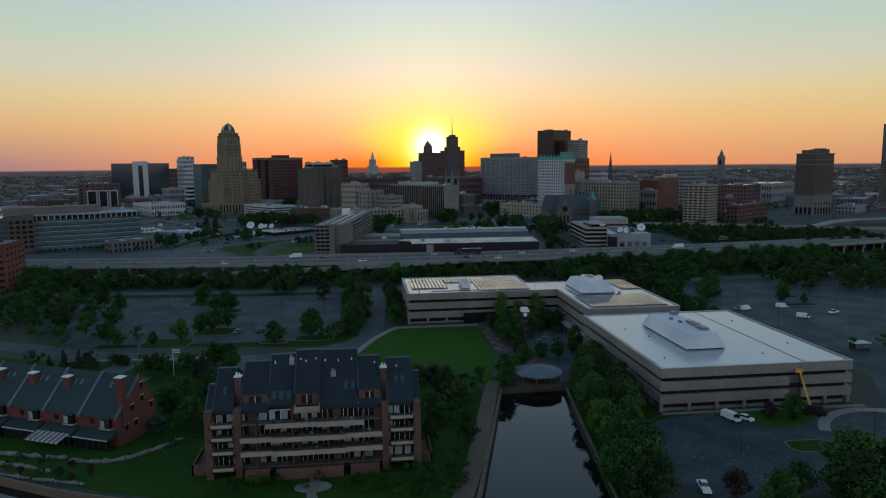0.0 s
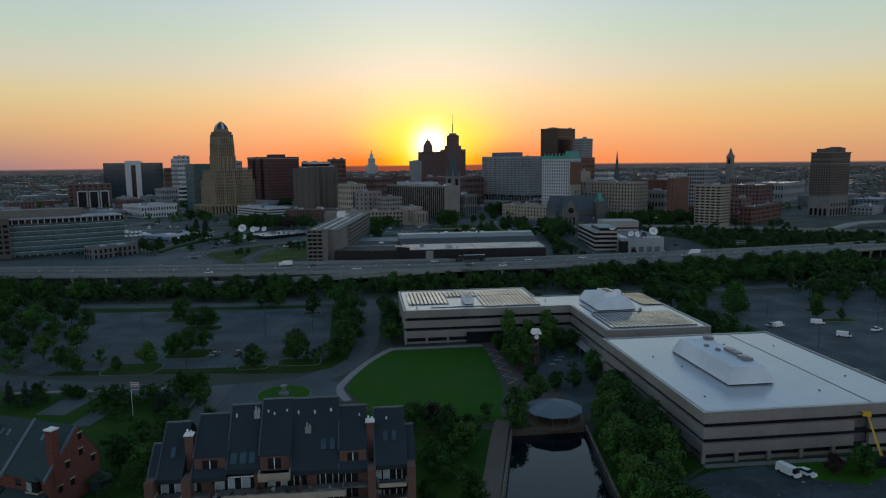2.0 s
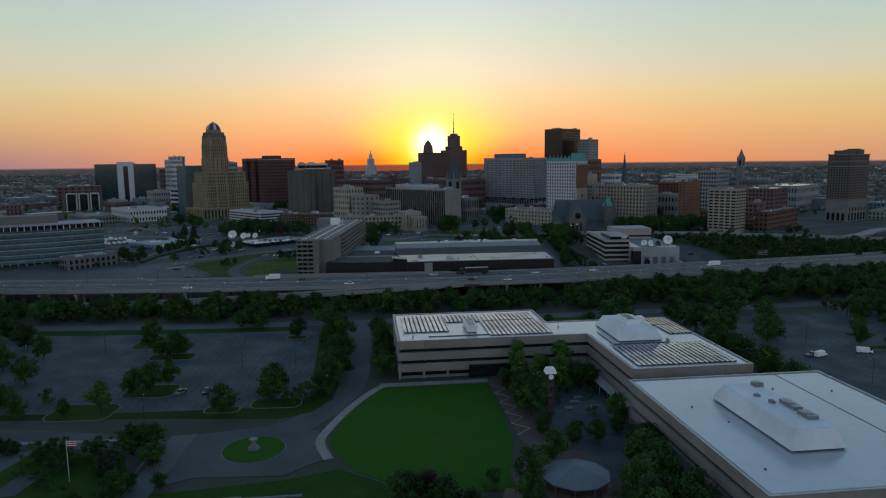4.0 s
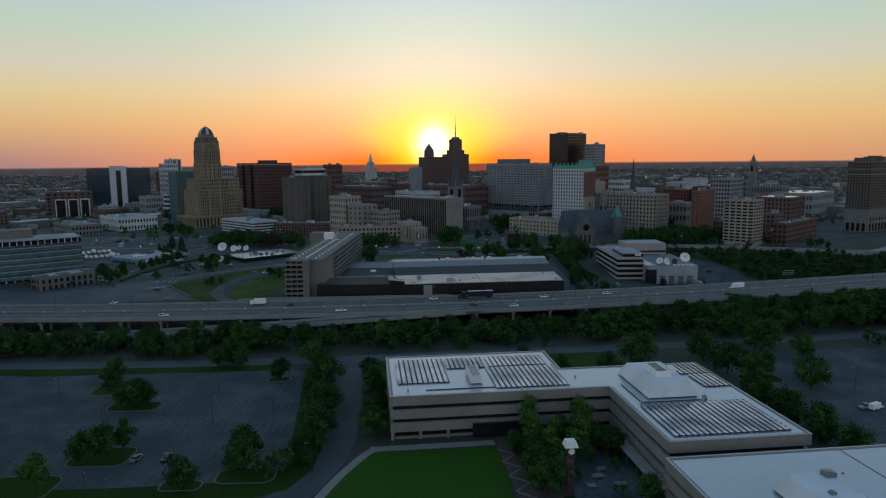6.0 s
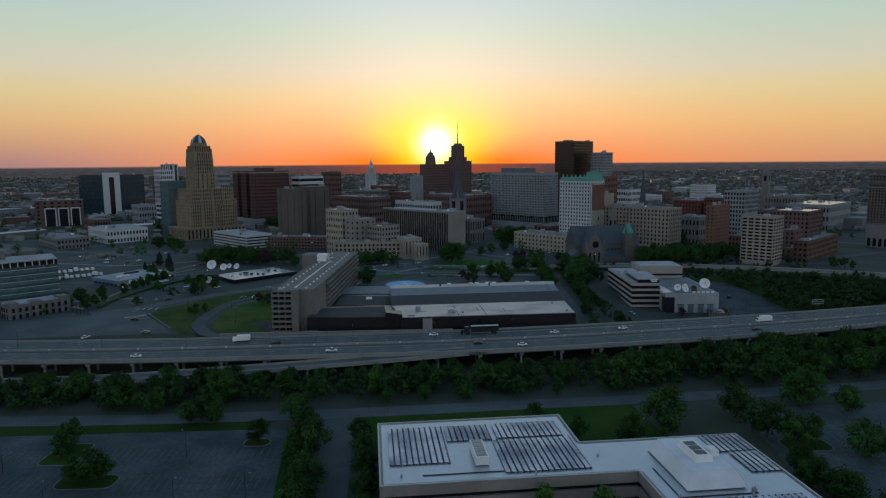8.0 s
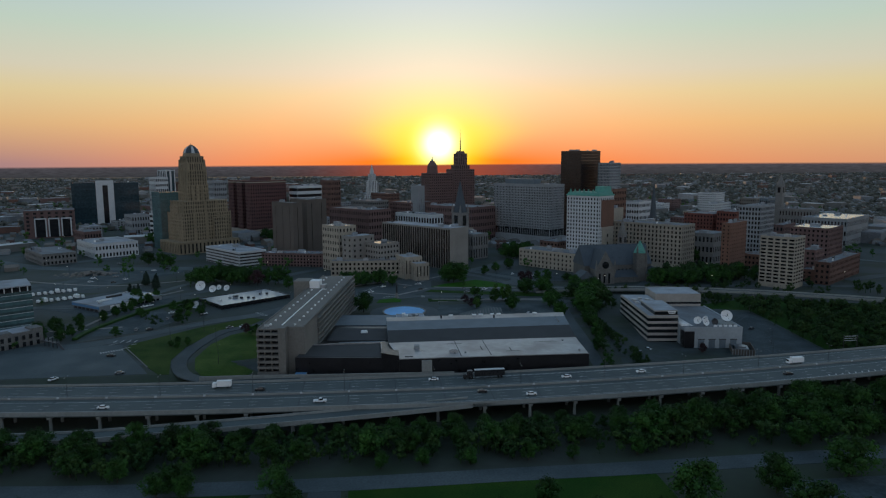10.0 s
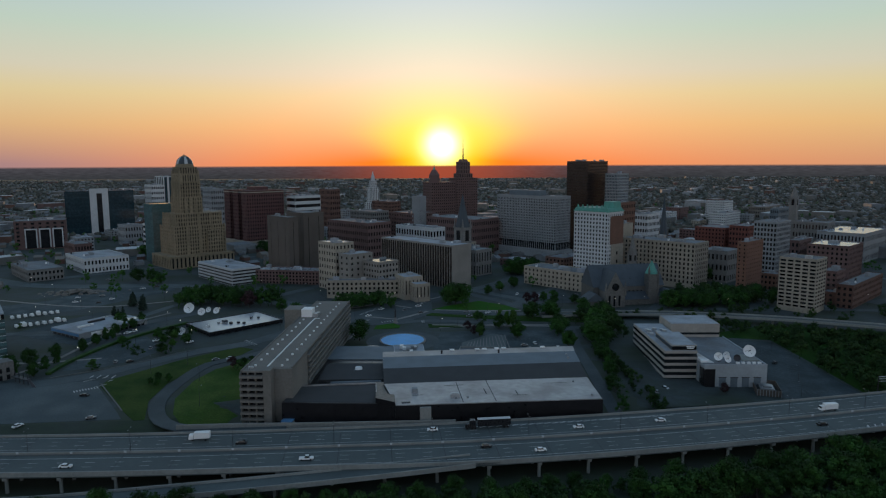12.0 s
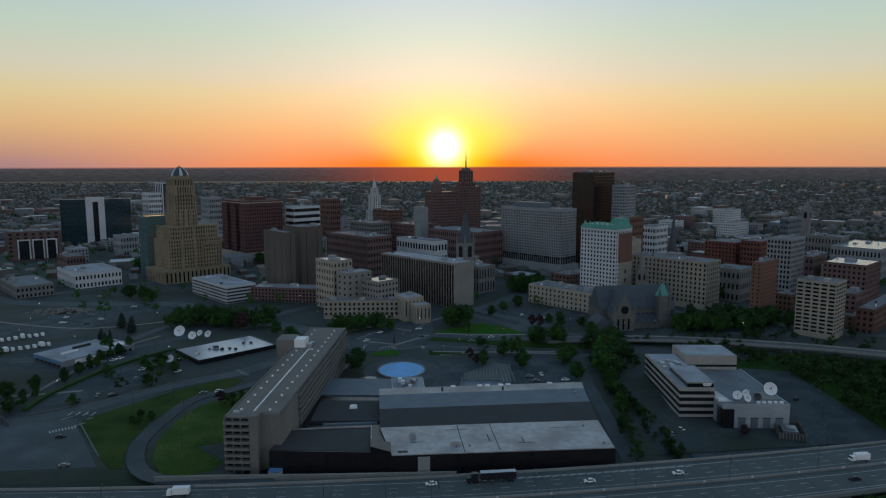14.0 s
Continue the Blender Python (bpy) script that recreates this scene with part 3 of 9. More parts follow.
flat("grass_verge", [(-12, 300), (-4, 300), (-4, 375), (-14, 375)], "rough_grass", "planted strip between car park and drive", "verge", 0.12)
flat("grass_verge", [(12, 345), (120, 345), (120, 384), (12, 384)], "rough_grass", "dark grass behind the office building", "verge", 0.06)
road("road", [(-260, 330), (-151, 288), (-110, 268), (-86, 261), (-52, 252), (-30, 252), (-12, 262), (-3, 280), (2, 300), (4, 340), (4, 392)], 5.5)
road("road", [(-320, 420), (-127, 397), (-62, 391), (4, 388), (72, 388), (143, 388), (250, 392), (420, 410)], 5.0)
flat("forecourt", [(-52, 256), (-48, 224), (-36, 230), (-14, 228), (-2, 238), (-6, 254), (-14, 262), (-40, 258)], "asphalt", "asphalt turning circle before the homes", "forecourt", 0.14)
flat("traffic_island", oval(-23.6, 245, 8.3, 8.5), "grass", "round grass island in the turning circle", "traffic island", 0.3)
kerb(oval(-23.6, 245, 8.4, 8.6))
road("footpath", [(-3, 236), (-6, 247), (-3.5, 258), (2, 273), (8, 285), (12.5, 292), (16, 293)], 1.3, "paving", "pale concrete footpath along the lawn", "path", 0.2, 3)
road("footpath", [(12, 293), (50, 293)], 1.6, "paving", "pale concrete footpath before the offices", "path", 0.2)
flat("car_park", [(150, 232), (150, 330), (158, 372), (330, 372), (330, 236), (230, 226)], "lot", "dark asphalt car park beside the offices", "car park", 0.06)
flat("car_park", [(70, 156), (74, 170), (84, 176), (98, 176.5), (104, 168), (116, 163), (122, 167), (131, 172), (150, 172), (168, 200), (168, 232), (240, 232), (240, 130), (108, 128), (74, 128), (68, 138)], "lot", "dark asphalt car park littered with leaves", "car park", 0.05)
flat("office_court", [(50, 289), (50, 232), (42, 222), (43, 212), (70, 209), (78, 232), (84, 256), (88, 299), (52, 299)], "brick_walk", "brown brick paved court between the offices", "court", 0.05)
flat("court_paving", [(58, 217), (66, 230), (62, 246), (62, 256), (68, 272), (72, 284), (86, 284), (83, 254), (77, 232), (70, 214)], "lot", "worn dark grey paving in the middle of the office court", "paving", 0.10)
zigzag = [(49.8 + 4.6 * (k % 2), 288.5 - 4.4 * k) for k in range(11)]
for p, q in zip(zigzag, zigzag[1:]):
    setting("paving_band", Geo().ribbon([(p[0], p[1], 0.14), (q[0], q[1], 0.14)], 0.22, 0, 0.1), "paving", "pale paving band laid across the brick walk", "paving band")
SEATS = []
for x, y, w in ((73.5, 267, 3.2), (78, 262, 3.6), (76, 271, 2.6), (70, 262, 2.4)):
    seat = Geo()
    for j in range(5):
        seat.box(x - w / 2, y - 1.0 + j * 0.45, 0.42, x + w / 2, y - 0.72 + j * 0.45, 0.50)
    seat.box(x - w / 2 + 0.2, y - 1.0, 0.0, x - w / 2 + 0.4, y + 1.08, 0.43).box(x + w / 2 - 0.4, y - 1.0, 0.0, x + w / 2 - 0.2, y + 1.08, 0.43)
    SEATS.append(seat)
flat("lawn", [(63, 200), (70, 209), (80, 240), (84, 240), (84, 178), (72, 170), (66, 150), (60, 128), (50, 120)], "rough_grass", "dark green planted bank beside the inlet", "lawn", 0.05)
road("boardwalk", [(14.5, 122), (24.2, 150), (32.4, 180), (39.4, 206), (42, 213)], 2.3, "wood", "grey timber boardwalk along the inlet", "boardwalk", 0.25, 6)


def bays(x0, y0, x1, y1, n, depth, name="bay_lines"):
    """A row of painted parking bays: n short lines at right angles to the line from x0, y0 to x1, y1."""
    g = Geo()
    d = Vector((x1 - x0, y1 - y0)).normalized()
    for i in range(n):
        x, y = x0 + (x1 - x0) * i / (n - 1), y0 + (y1 - y0) * i / (n - 1)
        g.ribbon([(x, y), (x - d.y * depth, y + d.x * depth)], 0.06, lambda a, b: land(a, b) + 0.075, 0.02)
    setting(name, g, "faint_line", "faded white parking bay lines", "markings", "stuff")


for y in (284, 303, 322, 341, 360):
    bays(-124 + (y - 284) * 0.2, y + 3, -16, y - 6, 40, 5.2)
    bays(-124 + (y - 284) * 0.2, y + 3, -16, y - 6, 40, -5.2)
for y in (262, 282, 302, 322, 342):
    bays(160, y, 250, y - 8, 32, 5.2)
    bays(160, y, 250, y - 8, 32, -5.2)
bays(-140, 640, -108, 606, 14, 5)
bays(-132, 650, -100, 616, 14, 5)
bays(80, 600, 148, 596, 26, 5)
bays(176, 500, 236, 506, 22, 5)
bays(250, 520, 290, 590, 24, 5)
for k, (x0, y0, x1, y1, r) in enumerate(((-92, 354, -80, 371, 2.5), (-80, 336, -62, 345, 3), (-75, 292, -58, 305, 3), (-28, 361, -19, 367, 2.4), (-30, 276, -14, 285, 3), (156, 333, 172, 343, 3), (206, 307, 226, 313, 2.5), (216, 327, 230, 333, 2.5), (106, 148, 118, 155, 2.5), (138, 148, 150, 156, 3), (-44, 274, -33, 279.5, 2), (-92, 273.5, -72, 288, 4))):
    pts = rounded(x0, y0, x1, y1, r, -0.08)
    flat("planted_island", pts, "rough_grass", "kerbed grass island in the car park", "island", 0.2)
    kerb(pts)
flat("lawn", [(106, 168), (116, 164), (124, 168), (130, 173), (128, 177), (100, 177)], "grass", "small lawn before the office", "lawn", 0.12)
flat("lawn", [(76, 171), (84, 177), (84, 179), (144, 179), (144, 176.6), (98, 176.6), (84, 175)], "rough_grass", "grass strip along the office wall", "lawn", 0.1)
road("footpath", [(84, 177.6), (100, 177.4), (124, 176.8), (146, 176)], 0.9, "paving", "pale concrete path along the office", "path", 0.2, 6)
road("footpath", [(122, 160), (126, 166), (133, 171), (142, 173), (152, 170)], 1.5, "paving", "curved pale forecourt edge", "path", 0.2, 3)


# ---- buildings of storeys ----
def storeys(wall, par, face, length, z0, z1, floors, bays, wf, hf, depth, glass, single=False, off=None):
    """One wall face with real openings and set-back panes: 'x' is the plane x=0 along y, 'y' the plane y=0 along x."""
    fh, bw = (z1 - z0) / floors, length / bays
    pier, spandrel = bw * (1 - wf) / 2, fh * (1 - hf) / 2
    cols, rows = [], []
    for i in range(bays):
        cols += [i * bw, i * bw + pier, (i + 1) * bw - pier]
    for k in range(floors):
        rows += [z0 + k * fh, z0 + k * fh + spandrel, z0 + (k + 1) * fh - spandrel]
    cols.append(length)
    rows.append(z1)
    n, base = len(cols), len(wall.v)

    def at(a, d, z):
        return (d, a, z) if face == "x" else (a, d, z)

    wall.v += [at(a, 0.0, z) for z in rows for a in cols]
    for j in range(len(rows) - 1):
        for i in range(n - 1):
            q = [base + j * n + i, base + j * n + i + 1, base + (j + 1) * n + i + 1, base + (j + 1) * n + i]
            if face == "x":
                q.reverse()
            if i % 3 == 1 and j % 3 == 1:
                k = len(wall.v)
                wall.v += [at(cols[i], depth, rows[j]), at(cols[i + 1], depth, rows[j]), at(cols[i + 1], depth, rows[j + 1]), at(cols[i], depth, rows[j + 1])]
                inner = [k, k + 1, k + 2, k + 3]
                if face == "x":
                    inner.reverse()
                wall.f += [(q[m], q[(m + 1) % 4], inner[(m + 1) % 4], inner[m]) for m in range(4)]
            else:
                wall.f.append(tuple(q))
    for k in range(floors):
        za, zb = rows[3 * k + 1] - 0.05, rows[3 * k + 2] + 0.05
        spans = [(cols[3 * i + 1] - 0.05, cols[3 * i + 2] + 0.05) for i in range(bays)] if single else [(0.1, length - 0.1)]
        for a0, a1 in spans:
            q = Geo()
            q.box(*((depth - 0.1, a0, za, depth + 0.05, a1, zb) if face == "x" else (a0, depth - 0.1, za, a1, depth + 0.05, zb)))
            part("window" if single else "window_band", q, glass, par, m=off)


def block(name, label, near, th, a, b, z1, wall="beige", glass="glass", floors=8, bay=3.6, wf=0.5, hf=0.5, base=0.0, roof="grey_roof", z0=None, depth=0.4,
          units=2, single=False, category="building", attic=1.2, seed=1, plain_y=False, plain_x=False, base_wall=None):
    """A block with its nearest corner at near, a metres long on its left face and b on its right; storeys of windows on both."""
    g0 = land(*near) - 0.5 if z0 is None else z0
    t = thing(name, label, category, pose(near[0], near[1], 0, 0, 0, th))
    FOOT.append((near[0], near[1], th, a, b))
    w = Geo()
    part("core", Geo().box(depth, depth, g0, b, a, z1 - 0.6), wall, t)
    for face, length, skip in (("x", a, plain_x), ("y", b, plain_y)):
        lo, hi = g0 + base, z1 - attic
        if base and not skip:
            part("base_wall", Geo().box(-0.05, -0.05, g0, depth + 0.1 if face == "x" else b, a if face == "x" else depth + 0.1, lo), base_wall or wall, t)
        if skip:
            w.box(0.02, 0.02, g0, depth + 0.1 if face == "x" else b, a if face == "x" else depth + 0.1, hi)
        else:
            storeys(w, t, face, length, lo, hi, floors, max(1, round(length / bay)), wf, hf, depth, glass, single=single)
    ring = Geo()
    for z in (z1 - attic, z1):
        ring.v += [(-0.1, -0.1, z), (b, -0.1, z), (b, a, z), (-0.1, a, z), (0.5, 0.5, z), (b - 0.5, 0.5, z), (b - 0.5, a - 0.5, z), (0.5, a - 0.5, z)]
    for i in range(4):
        j = (i + 1) % 4
        ring.f += [(8 + i, 8 + j, 12 + j, 12 + i), (i, j, 8 + j, 8 + i), (4 + j, 4 + i, 12 + i, 12 + j), (j, i, 4 + i, 4 + j)]
    part("parapet", ring, wall, t)
    part("wall", w, wall, t)
    part("roof", Geo().box(0.6, 0.6, z1 - 0.9, b - 0.5, a - 0.5, z1 - 0.45), roof, t)
    rnd = random.Random(seed + round(near[0] * 7 + near[1]))
    for i in range(units):
        sx, sy, sz = rnd.uniform(2, min(7, b * 0.3)), rnd.uniform(2, min(9, a * 0.3)), rnd.uniform(1.2, 3.2)
        x, y = rnd.uniform(1.5, max(b - sx - 1.5, 1.6)), rnd.uniform(1.5, max(a - sy - 1.5, 1.6))
        q = Geo().box(x, y, z1 - 0.45, x + sx, y + sy, z1 - 0.45 + sz).box(x + 0.3, y + 0.3, z1 - 0.45 + sz, x + sx - 0.3, y + sy - 0.3, z1 - 0.3 + sz)
        part("rooftop_unit", q, ("grey_wall", "pale_roof", "metal")[i % 3], t)
    for i in range(2 if a * b > 900 else 0):
        x, y, sz = rnd.uniform(1.5, b - 3), rnd.uniform(1.5, a - 3), rnd.uniform(0.8, 1.8)
        part("roof_vent", Geo().box(x, y, z1 - 0.5, x + sz, y + sz, z1 + sz).frustum(x + sz * 2, y + sz / 2, z1 - 0.5, 0.3, z1 + 1.6, 0.25, 6), ("white_paint", "dark_metal")[i % 2], t)
    return t


# towers and blocks of the city centre
gry_block = block("grey_office_block", "pale grey stone office block with narrow vertical windows", (242, 983), 38, 93, 30, 81, "grey_wall", floors=17, bay=2.6, wf=0.45, hf=0.62, base=16, units=3, attic=3)
white_tower = block("white_office_tower", "white office tower with punched windows and green copper crown", (238, 790), 38, 37, 26, 76, "white_wall", floors=17, bay=3.3, wf=0.48, hf=0.55, base=7, units=1)
block("black_tower", "tall black slab office tower", (298, 1038), 38, 32, 46, 123, "brown_glass", "black_wall", floors=30, bay=1.8, wf=0.6, hf=0.7, units=4)
block("grey_tower", "slender pale grey office tower", (334, 1028), 38, 18, 27, 107, "grey_wall", "blue_glass", floors=26, bay=2.4, wf=0.55, hf=0.6)
block("striped_office_block", "long office block with brown glass and pale vertical fins", (96, 802), 38, 103, 25, 46.5, "panel_concrete", "brown_glass", floors=1, bay=3.4, wf=0.84, hf=0.97, base=0, roof="pale_roof", plain_y=True, units=2, depth=0.7)
block("courthouse_slab", "windowless brown concrete courthouse slab", (-60, 879), 38, 42, 11, 68, "umber", floors=1, bay=14, wf=0.05, hf=0.9, units=1)
block("courthouse_slab", "windowless brown concrete courthouse slab with pale roof", (-50, 924), 38, 34, 26, 69, "umber", floors=1, bay=12, wf=0.05, hf=0.9, units=1)
block("parking_garage", "white banded parking garage with open decks", (-110, 844), 38, 74, 30, 22, "white_wall", "black_wall", floors=5, bay=37, wf=1.0, hf=0.5, roof="pale_roof", units=2)
block("brick_block", "long brown brick block with white roof", (-22, 838), 74, 71, 22, 19.4, "brown_brick", floors=4, bay=3.4, wf=0.5, hf=0.55, roof="white_roof", units=7)
block("beige_hall", "low beige stone public hall with tall windows", (-16, 773), -4, 12, 62, 21.6, "beige", floors=3, bay=4.0, wf=0.45, hf=0.55, base=3, roof="grey_roof", units=4)
block("beige_tower", "beige stone block with a pale stepped roof", (-9.5, 805), 38, 28, 20, 50, "beige", floors=7, bay=4.2, wf=0.42, hf=0.5, roof="white_roof", units=4)
block("pale_concrete_block", "pale concrete block with few square windows", (3, 786), 38, 15, 26, 42, "panel_concrete", floors=7, bay=6, wf=0.3, hf=0.4, roof="pale_roof", units=2)
block("pale_concrete_block", "pale concrete block with gridded windows", (29, 777), 38, 23, 22, 36, "panel_concrete", floors=6, bay=4, wf=0.5, hf=0.45, roof="blue_glass", units=1)
block("stone_portal_block", "tan stone portal block with tall strips", (50, 756), 20, 22, 17, 26, "beige", floors=1, bay=3.4, wf=0.3, hf=0.75, base=3, roof="pale_roof", units=1)
block("stone_portal_block", "tan stone porch block with tall strips", (59, 746), 20, 14, 13, 21.5, "beige", floors=1, bay=3.2, wf=0.3, hf=0.75, base=3, roof="pale_roof", units=0)
block("tan_hotel", "broad tan stone block with rows of dark windows", (313, 771), 38, 76, 27, 48.7, "beige", floors=9, bay=4.0, wf=0.42, hf=0.58, base=5, units=3)
block("beige_house_block", "low beige apartment block with grey roof", (211, 771), 38, 69, 26, 23.3, "cream", floors=4, bay=4.5, wf=0.35, hf=0.5, units=5)
block("orange_brick_tower", "narrow orange brick office tower", (340, 733), 38, 8, 35, 53.8, "orange_brick", floors=14, bay=4, wf=0.3, hf=0.4, units=2)
block("brown_flat_block", "brown brick block with white flat roof", (465, 775), 38, 36, 45, 43, "brown_brick", floors=8, bay=4, wf=0.45, hf=0.5, roof="white_roof", units=1)
block("red_brick_block", "red brick flat-roofed office block", (428, 931), 38, 36, 40, 45.6, "red_brick", floors=9, bay=4, wf=0.4, hf=0.5, units=2)
block("grey_glass_block", "grey concrete block with gridded windows", (416, 812), 38, 22, 37, 63, "grey_wall", floors=12, bay=3, wf=0.6, hf=0.6, units=2)
block("tan_tower", "tan apartment tower with dark strip windows", (358, 667), 38, 27, 23, 48.0, "beige", floors=13, bay=5.6, wf=0.74, hf=0.52, base=4, units=3, single=True)
stone_tower = block("dark_stone_tower", "dark stone tower with pale arcaded base and cornice bands", (537, 751), 25, 24, 40, 80.5, "umber", floors=17, bay=3.2, wf=0.5, hf=0.55, base=24, units=0, base_wall="stone")
for z, e in ((66.5, 0.25), (72.0, 0.35), (79.6, 0.7), (30.0, 0.5)):
    part("cornice_band", Geo().box(-e, -e, z, 40 + e, 24 + e, z + 0.9), "stone", stone_tower, "pale stone cornice")
part("penthouse", Geo().box(4, 3, 80, 16, 20, 84.6).box(22, 4, 80, 36, 20, 85.6).box(25, 7, 85.6, 34, 17, 86.6), "umber", stone_tower)
for i in range(4):
    part("arch_window", Geo().box(-0.35, 2.4 + i * 5.4, 7, 0.1, 5.6 + i * 5.4, 14).tube((-0.35, 4.0 + i * 5.4, 14), (0.1, 4.0 + i * 5.4, 14), 1.6, 1.6, 12), "glass", stone_tower)
for i in range(6):
    part("arch_window", Geo().box(3.2 + i * 6.2, -0.35, 7, 6.4 + i * 6.2, 0.1, 14).tube((4.8 + i * 6.2, -0.35, 14), (4.8 + i * 6.2, 0.1, 14), 1.6, 1.6, 12), "glass", stone_tower)
    part("base_window", Geo().box(3.8 + i * 6.2, -0.25, 18, 5.8 + i * 6.2, 0.1, 21.5), "glass", stone_tower)
# low blocks and yards east of the wooded square
for name, label, near, a, b, z1, wall, roof in (("grey_corner_block", "low grey concrete block with square windows", (478, 792), 16, 40, 24, "grey_wall", "pale_roof"), ("red_brick_row", "low dark red brick row with patched roof", (396, 690), 14, 60, 17, "dull_brick", "grey_roof"),
                                                ("pale_hall_block", "pale windowless hall block", (500, 850), 22, 70, 30, "beige", "pale_roof"), ("brick_shop_row", "low brown brick shops with pale roof", (440, 716), 20, 36, 15, "brown_brick", "pale_roof"),
                                                ("grey_works", "low grey works building with flat roof", (600, 760), 24, 50, 16, "grey_wall", "grey_roof"), ("slate_works", "low slate-blue works with pale roof", (640, 800), 30, 60, 22, "slate_blue", "pale_roof")):
    block(name, label, near, 38, a, b, z1, wall, floors=max(2, round((z1 - 6) / 4)), bay=4.2, wf=0.45, hf=0.5, roof=roof, units=3)
framed_block = block("brown_framed_block", "brown brick block with white framed windows", (-402, 1178), 112, 62, 40, 45, "brown_brick", floors=6, bay=9, wf=0.4, hf=0.5, base=5, units=4)
glass_block = block("dark_glass_tower", "dark glass office block with white central panel", (-373, 1365), 109, 101, 40, 78.2, "blue_glass", "blue_glass", floors=18, bay=4, wf=0.9, hf=0.85, base=6, units=3)
block("green_glass_court", "pale green glass court building", (-232, 1010), 38, 26, 26, 75, "green_glass", "green_glass", floors=16, bay=3, wf=0.9, hf=0.8, roof="blue_glass", units=0)
block("white_banded_block", "slim white banded office block", (-285, 1148), 38, 12, 12, 40.2, "white_wall", floors=5, bay=20, wf=0.98, hf=0.5)
block("grey_low_block", "low grey stepped city block", (-326, 1185), 38, 30, 26, 35.2, "grey_wall", floors=3)
block("brown_low_block", "low brown brick flat block", (-338, 1049), 38, 44, 20, 24.9, "brown_brick", floors=2)
block("white_low_office", "low white office with dark windows", (-281, 934), 38, 65, 46, 22.4, "white_wall", floors=2, roof="pale_roof")
block("white_low_annex", "low white annex with cluttered roof", (-267, 958), 38, 47, 14, 15.1, "white_wall", floors=1, roof="pale_roof")
block("stone_low_block", "low tan stone city block", (-315, 888), 38, 70, 32, 18, "stone", floors=2)
block("striped_white_block", "white banded mid-rise city block", (-84, 1150), 38, 22, 42, 76.3, "white_wall", floors=8, bay=30, wf=0.98, hf=0.5)
block("red_gabled_block", "red brick block behind the courthouse", (-42, 1260), 38, 31, 18, 81.1, "dull_brick", floors=9)
block("dark_brick_block", "dark red brick block with flat roof", (18, 960), 38, 80, 34, 53.9, "brown_brick", floors=6)
block("grey_brick_block", "grey and brown stone office block", (23, 1120), 38, 51, 29, 55.5, "stone", floors=8)
block("brown_mid_block", "brown brick mid-rise city block", (80, 1130), 38, 52, 42, 51.7, "brown_brick", floors=8)
block("white_grid_block", "low white block with dark window bands", (94, 980), 38, 68, 20, 45.6, "white_wall", floors=3, bay=5, wf=0.6)
block("white_slab", "blank white concrete slab tower", (88, 1120), 38, 16, 12, 76, "grey_wall", floors=1, wf=0.1)
block("purple_brick_block", "long purple-brown brick block", (149, 1020), 38, 86, 46, 51.3, "brown_brick", floors=5)
block("red_far_block", "red brick block far off", (52, 1450), 38, 50, 30, 50.2, "dull_brick", floors=7)
block("brick_office", "red brick flat-roofed office block", (288, 900), 38, 12, 36, 77.9, "orange_brick", floors=10)
block("white_grid_office", "pale grid-windowed office block", (372, 1020), 38, 25, 31, 55.7, "white_wall", floors=6, wf=0.65)
block("white_far_block", "white apartment block far off", (724, 1480), 38, 38, 42, 42.7, "white_wall", floors=8)
block("white_far_block", "low white apartment block far off", (630, 1300), 38, 30, 60, 32.7, "white_wall", floors=6)
block("brown_far_block", "long brown brick far hall", (824, 1500), 38, 34, 80, 29.1, "taupe", floors=3)
block("pale_blue_hall", "pale blue-grey flat hall", (694, 1250), 38, 13, 69, 43.8, "slate_blue", floors=4)
block("classical_block", "pale block with columned front", (360, 800), 38, 28, 32, 36.8, "stone", floors=3, bay=4, wf=0.5)
block("small_orange_block", "small orange brick corner block", (385, 760), 38, 14, 14, 20.9, "orange_brick", floors=3)
block("brown_corner_block", "brown brick six-storey corner block", (402, 704), 38, 12, 24, 32.1, "brown_brick", floors=6)
block("red_corner_block", "red brick four-storey corner block", (399, 680), 38, 12, 85, 24.9, "dull_brick", floors=4)
block("grey_round_block", "grey block with pale roof", (475, 790), 38, 30, 50, 27, "grey_wall", floors=5, roof="pale_roof")
block("pale_arena", "pale low arena with metal roof", (578, 900), 38, 50, 90, 40, "grey_wall", floors=3, roof="white_roof")
block("gothic_office", "gothic grey stone public office", (575, 960), 38, 40, 28, 47.1, "stone", floors=4, wf=0.4)
block("brick_twin", "red brick city office block", (438, 900), 38, 21, 52, 50.4, "red_brick", floors=8)
block("glass_tower_far", "blue and white glass tower far off", (-424, 1700), 38, 47, 20, 95, "white_wall", "blue_glass", floors=1, bay=9, wf=0.6, hf=0.98)
block("white_grid_tower", "white grid-fronted tower far off", (-355, 1400), 38, 31, 22, 85.6, "white_wall", floors=9, wf=0.6)
block("brick_far_hall", "red brick hall far off", (-470, 1800), 38, 60, 50, 66, "dull_brick", floors=5)
block("grey_side_block", "grey mid-rise city block", (-244, 1350), 38, 32, 22, 79.7, "grey_wall", floors=8)
block("pale_side_block", "pale low block beside the tower", (-179, 1050), 38, 24, 18, 63.6, "beige", floors=5)
block("brick_right_low", "low brown brick city block", (479, 870), 38, 12, 38, 37.3, "brown_brick", floors=4)
block("beige_low_hall", "cream low windowless annex", (258, 830), 38, 12, 36, 60.7, "beige", floors=2, wf=0.1)
block("slab_skyscraper", "very tall dark concrete slab skyscraper", (726, 815), 38, 40, 40, 120, "taupe", floors=28, bay=2.2, wf=0.5, hf=0.6, base=10, units=2)


